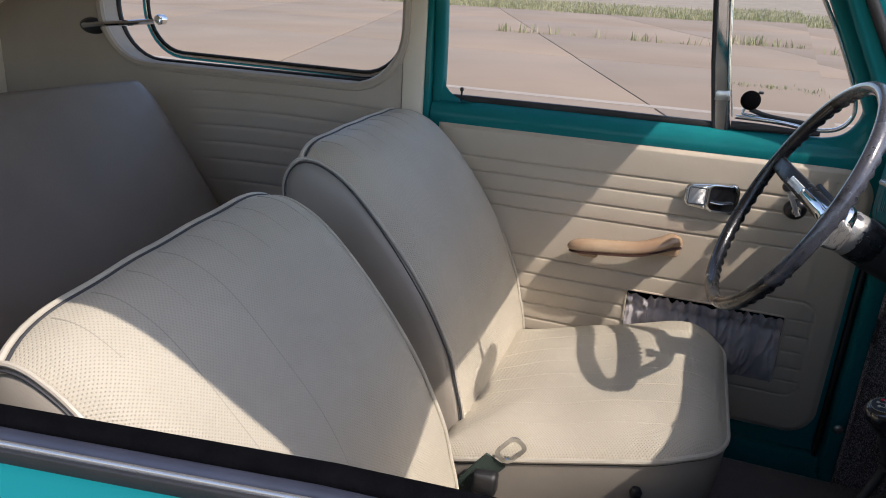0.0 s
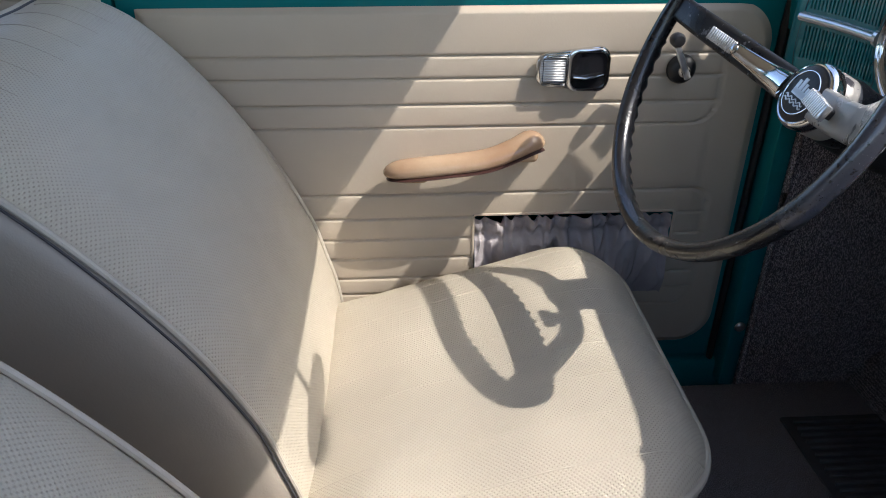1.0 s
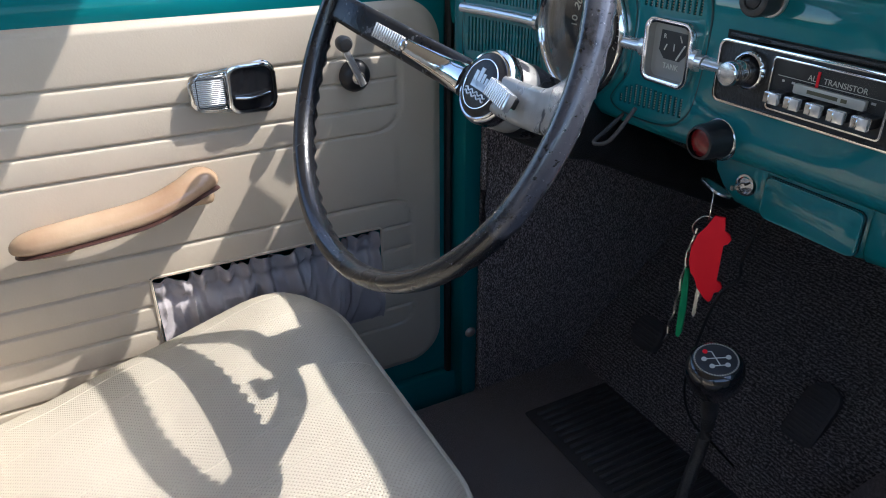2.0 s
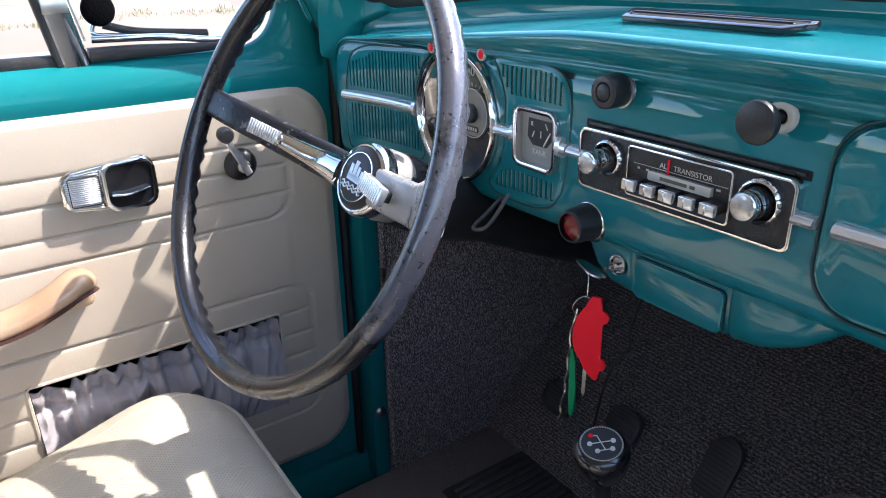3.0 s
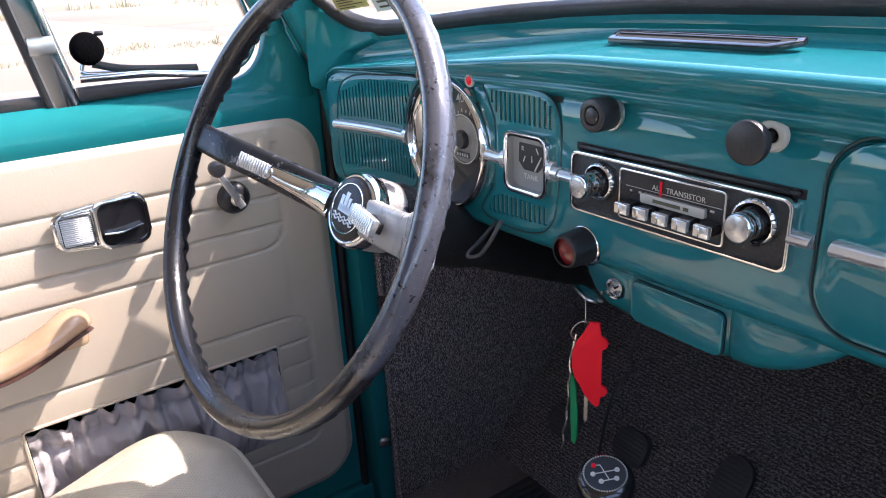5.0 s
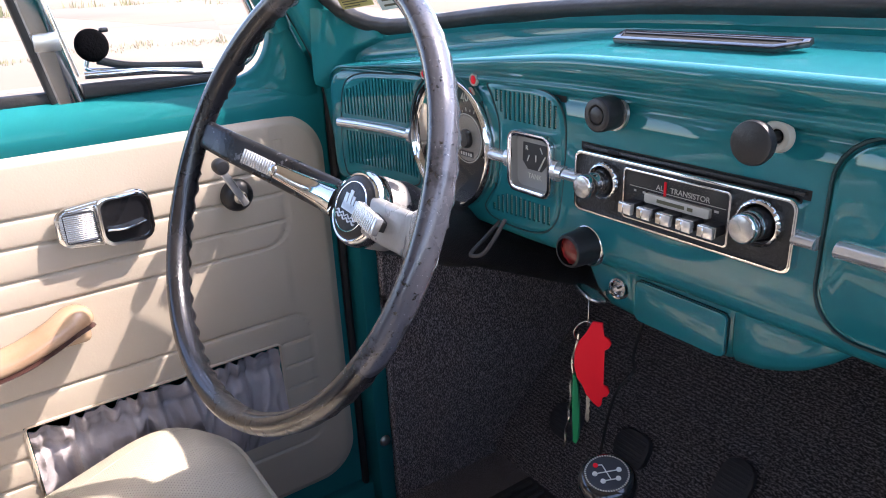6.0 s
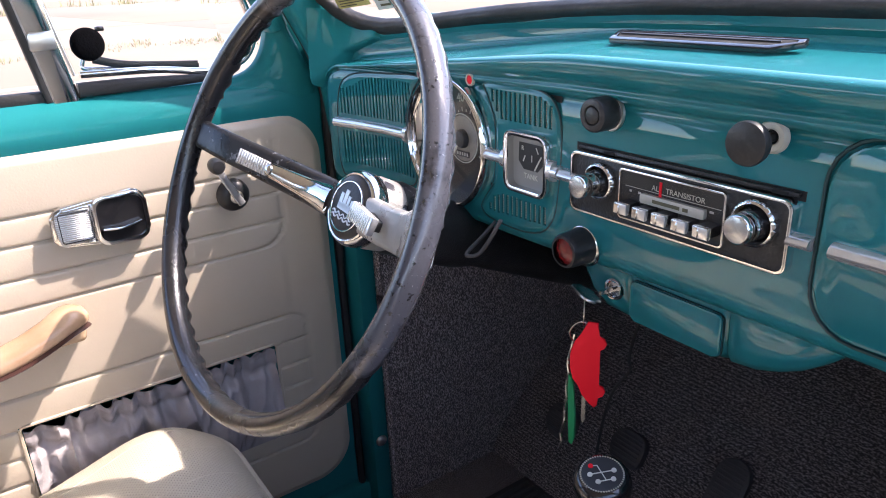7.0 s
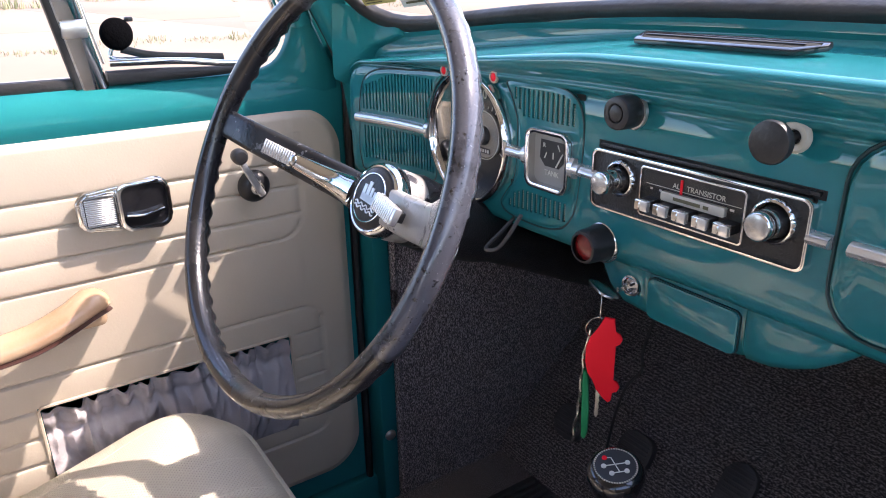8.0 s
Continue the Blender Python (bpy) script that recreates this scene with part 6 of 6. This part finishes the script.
def build_seat(name, label, y0, y1, long_seams, plump, low, high):
    """A bucket seat in the driver's place; y0 to y1 the backrest, long_seams the darts that run far down, low and high how far its crest dips or rises at its two ends."""
    seat = thing(name, (-0.2, 0.32, 0.27), label, "car seat", group="front seats")
    loop = smooth_path([(a, 0, b) for a, b in BACK], 4, True)
    n = len(loop)
    lens = [0.0]
    for i in range(n):
        lens.append(lens[-1] + (loop[(i + 1) % n] - loop[i]).length)
    cx, cz = -0.57, 0.68

    def skin(u, v):
        k = min(n, round(v * n)) % n
        p = loop[k]
        t = u * 2 - 1
        b = 1 - abs(t) ** (8 if y0 > 0.1 else 4)
        q = loop[(k + 1) % n] - loop[k - 1]
        nx, nz = -q.z, q.x
        l_ = math.hypot(nx, nz)
        nx, nz = nx / l_, nz / l_
        if nx * (p.x - cx) + nz * (p.z - cz) < 0:
            nx, nz = -nx, -nz
        up = max(0.0, nz)
        amt = b * (0.010 + plump * up ** 1.5 + 0.017 * max(0, nx)) * (0.25 + 0.75 * sstep(0.58, 0.80, p.z)) + 0.0012 * math.sin(t * 9.0 + p.z * 31) * math.sin(p.z * 17 + t * 4) * b
        lean = (low + (high - low) * u) * sstep(0.55, 0.88, p.z)
        return (p.x + nx * amt, y0 + (y1 - y0) * u, p.z + nz * amt + lean), (u * (y1 - y0), lens[min(n, round(v * n))])
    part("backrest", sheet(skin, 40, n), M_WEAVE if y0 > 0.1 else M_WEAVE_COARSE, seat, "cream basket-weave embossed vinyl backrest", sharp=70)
    for yy, sg in ((y0, -1), (y1, 1)):
        bm = bmesh.new()
        outline = [Vector(skin(0 if sg < 0 else 1, i / n)[0]) for i in range(n)]
        ring = [bm.verts.new(p) for p in outline]
        prev = ring
        for k, (sc, bulge) in enumerate(((0.93, 0.010), (0.8, 0.016), (0.55, 0.020), (0.25, 0.021))):
            nxt = [bm.verts.new((cx + (p.x - cx) * sc, yy + sg * bulge, cz + (p.z - cz) * sc)) for p in outline]
            for i in range(n):
                bm.faces.new((prev[i], prev[(i + 1) % n], nxt[(i + 1) % n], nxt[i]))
            prev = nxt
        bm.faces.new(prev)
        part("side_panel", bm, M_SIDE, seat, "smooth grey-cream vinyl side panel, darkened for shade", sharp=70)
        pts = [p.copy() for p in outline]
        mid = Vector((cx, 0, cz))
        for p in pts:
            p.y = yy + sg * 0.003
            o_ = Vector((p.x - cx, 0, p.z - cz)).normalized()
            p += o_ * 0.0022
        part("piping", sweep(pts, circle(0.0032, 8), True, up=(0, 1, 0)), M_PIPING, seat, "raised vinyl piping")
        for p in pts:
            p.y = yy + sg * 0.0075
            o_ = Vector((p.x - cx, 0, p.z - cz)).normalized()
            p -= o_ * 0.0062
        part("piping_seam", sweep(pts, circle(0.0014, 6), True, up=(0, 1, 0)), M_SEAM, seat, "dark seam beside the piping")
    # piping over the crest at the back
    k0 = max(range(n), key=lambda i: -abs(loop[i].x + 0.724) - abs(loop[i].z - 0.911))
    crest = []
    for i in range(41):
        p, _ = skin(i / 40, k0 / n)
        crest.append(Vector(p))
    part("crest_piping", sweep([p + Vector((-0.001, 0, 0.0015)) for p in crest], circle(0.0050, 8), up=(0, 0, 1)), M_PIPING, seat, "piping along the crest of the backrest")
    part("crest_seam", sweep([p + Vector((0.0060, 0, 0.0030)) for p in crest], circle(0.0022, 6)), M_SEAM, seat)
    # sewn darts fanning from the crest, and two long seams
    top_k = max(range(n), key=lambda i: loop[i].z)
    for i in range(1, 9):
        long_ = i in long_seams
        pts = []
        for k in range(k0 - 2, (10 if long_ else top_k - (9 if y0 > 0.1 else 2)), -1):
            p, _ = skin(i / 9, k / n)
            q_, _ = skin(i / 9, (k + 1) / n)
            d_ = (Vector(q_) - Vector(p)).normalized()
            pts.append(Vector(p) - Vector((d_.z, 0, -d_.x)) * 0.0)
        part("dart_seam" if not long_ else "long_seam", sweep(pts, circle(0.0009 if y0 > 0.1 else 0.0006, 5), up=(0, 1, 0), scale=lambda t: 1.0 - 0.7 * t), M_STITCH, seat)

    # cushion: rounded outline, front corners wide
    X0, X1, Y0, Y1 = -0.425, 0.023, 0.047, 0.560
    CX, CY = -0.20, 0.3035
    edge = []
    for cx_, cy_, r_, a0 in ((X1 - 0.115, Y1 - 0.115, 0.115, 0), (X0 + 0.05, Y1 - 0.05, 0.05, 90), (X0 + 0.05, Y0 + 0.05, 0.05, 180), (X1 - 0.115, Y0 + 0.115, 0.115, 270)):
        for k in range(13):
            a = radians(a0 + 90 * k / 12)
            edge.append((cx_ + r_ * math.cos(a), cy_ + r_ * math.sin(a)))
        if a0 in (0, 180):
            pass
    dense = []
    for (xa, ya), (xb, yb) in zip(edge, edge[1:] + edge[:1]):
        steps = max(1, int(math.hypot(xb - xa, yb - ya) / 0.02))
        for k in range(steps):
            dense.append((xa + (xb - xa) * k / steps, ya + (yb - ya) * k / steps))
    edge = dense
    m = len(edge)

    def rim(x):
        return 0.572 + 0.28 * min(x + 0.04, 0.0) - 0.10 * max(0.0, x + 0.02)

    def swell(px, py):
        """Height of the stuffing over the rim."""
        d = min(px - X0, X1 - px, py - Y0, Y1 - py)
        r_ = 0.115
        if px > X1 - r_ and (py > Y1 - r_ or py < Y0 + r_):
            cy_ = Y1 - r_ if py > CY else Y0 + r_
            d = r_ - math.hypot(px - (X1 - r_), py - cy_)
        d = max(0.0, d)
        h = 0.018 * (1 - math.exp(-d / 0.012)) + 0.026 * (1 - (1 - min(1, d / 0.15)) ** 2)
        h += 0.003 * math.sin(px * 38 + py * 9) * math.sin(py * 15) * min(1, d * 12)
        return h - 0.008 * math.exp(-((px + 0.27) / 0.12) ** 2 - ((py - 0.32) / 0.14) ** 2)
    bm = bmesh.new()
    uvl = bm.loops.layers.uv.new("cloth")
    rings = []
    for sc in (1.0, 0.99, 0.975, 0.955, 0.93, 0.90, 0.86, 0.81, 0.75, 0.68, 0.60, 0.51, 0.42, 0.32, 0.22, 0.12):
        row = []
        for x, y in edge:
            px, py = CX + (x - CX) * sc, CY + (y - CY) * sc
            row.append(bm.verts.new((px, py, rim(px) + swell(px, py))))
        rings.append(row)
    for a, b in zip(rings, rings[1:]):
        for i in range(m):
            bm.faces.new((a[i], a[(i + 1) % m], b[(i + 1) % m], b[i]))
    bm.faces.new(rings[-1])
    for f in bm.faces:
        for lp in f.loops:
            lp[uvl].uv = (lp.vert.co.x, lp.vert.co.y)
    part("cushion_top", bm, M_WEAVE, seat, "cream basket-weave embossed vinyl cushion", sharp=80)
    pts = [Vector((x, y, rim(x) - 0.001)) for x, y in edge]
    part("cushion_piping", sweep(pts, circle(0.0045, 8), True), M_PIPING, seat, "raised vinyl piping")
    pts = [Vector((CX + (x - CX) * 0.994, CY + (y - CY) * 0.994, rim(x) - 0.0065)) for x, y in edge]
    part("cushion_seam", sweep(pts, circle(0.0026, 6), True), M_SEAM, seat)
    for i in range(1, 9):
        y = Y0 + (Y1 - Y0) * i / 9
        pts = []
        for k in range(40):
            x = X0 + 0.02 + (X1 - X0 - 0.035) * k / 39
            pts.append(Vector((x, y, rim(x) + swell(x, y) - 0.0010)))
        part("stitch_line", sweep(pts, circle(0.0016, 5)), M_WEAVE, seat)
    bm = bmesh.new()
    prev = None
    for sc, dz in ((1.0, -0.002), (1.0, -0.02), (0.992, -0.05), (0.975, -0.085), (0.95, -0.115), (0.90, -0.125)):
        row = [bm.verts.new((CX + (x - CX) * sc, CY + (y - CY) * sc, rim(x) + dz)) for x, y in edge]
        if prev:
            for i in range(m):
                bm.faces.new((prev[i], prev[(i + 1) % m], row[(i + 1) % m], row[i]))
        prev = row
    bm.faces.new(prev)
    part("cushion_skirt", bm, M_SIDE, seat, "smooth grey-cream vinyl skirt, darkened for shade", sharp=80)
    for y in (0.14, 0.50):
        part("seat_runner", span((-0.40, y - 0.015, 0.27), (0.0, y + 0.015, 0.45), 0.006), M_SATIN, seat, "black steel seat runner")
    return seat


driver_seat = build_seat("front_seat", "cream vinyl bucket seat with dark piping, dappled by sun", 0.146, 0.588, (), 0.013, 0.0, 0.024)
passenger_seat = build_seat("front_seat", "cream vinyl bucket seat, its outer backrest edge in the sun", 0.103, 0.557, (2, 4), 0.014, -0.048, 0.006)
passenger_seat.location = Vector(passenger_seat.location) + Vector((0.045, -0.577, -0.030))


def build_rear_seat():
    seat = thing("rear_bench", (-1.2, YC, 0.28), "vinyl rear bench with a sloping backrest, coloured dark taupe for shade", "car seat")

    def fn(u, v):
        y = YC - 0.50 + 1.0 * u
        t = abs(u * 2 - 1)
        e = 0.03 * max(0, (t - 0.9) / 0.1) ** 2
        pts = [(-1.02, 0.50), (-1.05, 0.57), (-1.105, 0.68), (-1.20, 0.82), (-1.285, 0.935), (-1.32, 0.966), (-1.365, 0.955), (-1.40, 0.90), (-1.42, 0.80)]
        k = v * (len(pts) - 1)
        i = min(len(pts) - 2, int(k))
        a, b = pts[i], pts[i + 1]
        f = k - i
        bul = 0.018 * (1 - t ** 4)
        return (a[0] + (b[0] - a[0]) * f + bul - e, y, a[1] + (b[1] - a[1]) * f + bul * 0.5 - e), (y, v)
    part("rear_backrest", sheet(fn, 40, 32), M_BENCH, seat, "smooth vinyl rear backrest, its shade put in as taupe", sharp=80)
    for s in (0, 1):
        pts = [Vector(fn(s, v / 32)[0]) for v in range(33)]
        bm = bmesh.new()
        vs = [bm.verts.new(p) for p in pts] + [bm.verts.new((-1.30, pts[0].y, 0.45))]
        bm.faces.new(vs)
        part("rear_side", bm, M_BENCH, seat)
    part("rear_cushion", span((-1.15, YC - 0.52, 0.30), (-0.68, YC + 0.52, 0.50), 0.05, 4), M_BENCH, seat, "smooth vinyl rear cushion, its shade put in as taupe")


build_rear_seat()


# ---- seat belt buckle between the seats ----
def build_buckle():
    b = thing("seat_belt", (-0.33, 0.03, 0.40), "dark green seat belt webbing with a steel tongue between the seats", "seat belt")
    path = smooth_path([(-0.40, 0.035, 0.40), (-0.36, 0.03, 0.44), (-0.335, 0.03, 0.475), (-0.312, 0.032, 0.505)], 5)
    part("webbing", sweep(path, rrect(0.004, 0.040, 0.0015, 2), up=(0.5, 0.2, -0.5)), M_STRAP, b, "dark green webbing")
    part("buckle_body", span((-0.345, 0.012, 0.445), (-0.305, 0.040, 0.485), 0.008, 3), M_BLACK, b, "black buckle body", m=None)
    m = frame_of(-0.290, 0.031, 0.530, (0.62, 0.1, 0.75), (0.70, 0.2, -0.62))
    part("tongue", ring_plate(rrect(0.050, 0.034, 0.013), rrect(0.036, 0.021, 0.008), -0.0018, 0.0018, 0.0008), M_CHROME, b, "bright steel tongue loop", m=m)
    bump = lathe([(0, 0.028), (0.006, 0.026), (0.0095, 0.019), (0.008, 0.010), (0.004, 0.004), (0.004, -0.05)], 20)
    kn = single("seat_adjuster", bump, M_BLACK, "black ball knob of the seat adjuster lever", "lever", m=pose(-0.098, 0.045, 0.485))


build_buckle()


# ---- outside mirror ----
def build_mirror():
    mi = thing("side_mirror", (0.06, 0.70, 0.99), "round black backed side mirror on a chrome arm", "mirror")
    m = frame_of(-0.002, 0.712, 1.026, (1, 0.15, 0), (0, 0, 1))
    part("mirror_back", lathe([(0, 0.0055), (0.014, 0.0050), (0.0182, 0.0036), (0.0198, 0.001), (0.0198, -0.003), (0.018, -0.005), (0, -0.005)], 40), M_FELT, mi, "black round mirror head", m=m)
    part("clamp_lug", box(0.010, 0.006, 0.008, 0.002, 2, (0.017, 0.017, 0.0)), M_BLACK, mi, m=m)
    part("arm", tube([(-0.010, 0.716, 1.010), (-0.012, 0.716, 0.998), (0.010, 0.714, 0.995), (0.06, 0.706, 0.992), (0.13, 0.695, 0.985)], 0.0030, 10), M_STEEL, mi, "chrome mirror arm")
    part("arm_bracket", sweep(smooth_path([(0.0, 0.714, 1.008), (0.04, 0.705, 0.998), (0.12, 0.69, 0.992)], 5), rrect(0.004, 0.010, 0.0015, 2)), M_BLACK, mi, "black bracket")


build_mirror()


# ---- pop-out quarter window ----
def build_quarter_window():
    w = thing("window_2", (-1.15, 0.66, 1.0), "chrome framed rear quarter window popped open on its latch", "window", kind="structure")

    def lift(x):
        return 0.662 + 0.065 * min(1, max(0, (-0.74 - x) / 0.80))
    loop = [Vector((x - 1.142, 0, z + 1.17)) for x, z in rrect(0.795, 0.335, 0.12, 8)]
    for p in loop:
        p.y = lift(p.x)
    fr = part("window_frame", sweep(loop, rrect(0.014, 0.012, 0.004, 2), True, up=(0, 1, 0)), M_CHROME, w, "polished window frame")
    loop2 = [Vector((x - 1.142, 0, z + 1.17)) for x, z in rrect(0.775, 0.315, 0.112, 8)]
    for p in loop2:
        p.y = lift(p.x)
    part("inner_seal", sweep(loop2, circle(0.004, 6), True, up=(0, 1, 0)), M_RUBBER, w)
    bm = bmesh.new()
    bm.faces.new([bm.verts.new(p) for p in loop2])
    g = part("pane", bm, M_GLASS, w, "clear quarter glass")
    g.visible_shadow = False
    # latch
    latch = part("window_latch", lathe([(0, 0.014), (0.016, 0.012), (0.024, 0.006), (0.027, 0.0)], 28), M_BLACK, w, "chrome and black pop-out latch", m=frame_of(-1.60, 0.602, 1.070, (1, 0, 0), (0, 0, 1)) @ Matrix.Diagonal((1.7, 0.8, 1, 1)))
    part("latch_arm", tube([(-1.62, 0.588, 1.07), (-1.55, 0.59, 1.078), (-1.50, 0.615, 1.083), (-1.46, 0.66, 1.09)], 0.007, 8), M_CHROME, latch, "chrome latch arm")
    part("latch_foot", lathe([(0, 0.024), (0.010, 0.023), (0.013, 0.018), (0.013, 0.0)], 18), M_CHROME, latch, m=frame_of(-1.462, 0.70, 1.094, (1, 0, 0), (0, 0, 1)))


build_quarter_window()


# ---- pedals and mat ----
def build_pedals():
    for nm, x, y, z, w, h, lb in (("brake_pedal", 0.585, 0.33, 0.385, 0.06, 0.055, "black ribbed rubber brake pedal"), ("clutch_pedal", 0.565, 0.455, 0.375, 0.06, 0.055, "black ribbed rubber clutch pedal")):
        p = thing(nm, (x, y, 0.28), lb, "pedal")
        m = frame_of(x, y, z, (0, -1, 0), (0.5, 0, 0.86))
        part("pad", plate(rrect(w, h, 0.018), 0, 0.012, 0.004), M_PEDAL, p, "ribbed rubber pad", m=m)
        for k in range(7):
            part("pad_rib", span((-w / 2 + 0.006, -h / 2 + 0.007 + k * 0.0065, 0.011), (w / 2 - 0.006, -h / 2 + 0.010 + k * 0.0065, 0.0145), 0.0008, 1), M_PEDAL, p, m=m)
        part("pedal_arm", tube([(x + 0.01, y, z), (x + 0.03, y, 0.33), (x + 0.02, y, 0.27)], 0.008, 8), M_SATIN, p, "black steel arm")
    a = thing("accelerator_pedal", (0.60, 0.172, 0.28), "long black ribbed accelerator pedal by the tunnel", "pedal")
    m = frame_of(0.600, 0.172, 0.392, (0, -1, 0), (0.55, 0, 0.83))
    part("pad", plate(rrect(0.05, 0.11, 0.024), 0, 0.010, 0.003), M_PEDAL, a, m=m)
    for k in range(14):
        part("pad_rib", span((-0.019, -0.046 + k * 0.007, 0.009), (0.019, -0.043 + k * 0.007, 0.0125), 0.0006, 1), M_PEDAL, a, m=m)
    mat = thing("floor_mat", (0.40, 0.32, 0.275), "black rubber heel mat with raised ribs on the carpet", "mat")
    part("mat_sheet", span((0.33, 0.17, 0.274), (0.50, 0.48, 0.280), 0.003), M_PEDAL, mat)
    for k in range(20):
        part("mat_rib", span((0.345, 0.185 + k * 0.0145, 0.279), (0.49, 0.190 + k * 0.0145, 0.2850), 0.001, 1), M_MATRIB, mat)


build_pedals()


# ---- inside mirror, above the picture but seen by its shadow ----
def build_inside_mirror():
    mi = thing("rear_view_mirror", (0.145, -0.02, 1.37), "oval rear view mirror on a short stem at the windscreen header", "mirror")
    part("mirror_head", plate([(0.085 * math.cos(a), 0.028 * math.sin(a)) for a in [2 * math.pi * k / 40 for k in range(40)]], -0.008, 0.008, 0.004), M_BLACK, mi, "black oval mirror head", m=frame_of(0.148, 0.012, 1.305, (0.15, -0.98, 0), (0.1, 0, 0.99)))
    part("mirror_stem", tube([(0.150, 0.010, 1.31), (0.155, 0.005, 1.34), (0.140, -0.005, 1.39)], 0.006, 8), M_BLACK, mi, "black stem")


build_inside_mirror()

single("choke_cable", tube([(0.36, 0.135, 0.80), (0.36, 0.150, 0.752), (0.358, 0.158, 0.712), (0.362, 0.160, 0.690), (0.352, 0.172, 0.664), (0.352, 0.186, 0.606), (0.36, 0.20, 0.52), (0.40, 0.21, 0.44), (0.46, 0.215, 0.37), (0.52, 0.215, 0.30)], 0.0017, 8), M_RUBBER, "thin black cable hanging below the dashboard", "cable")
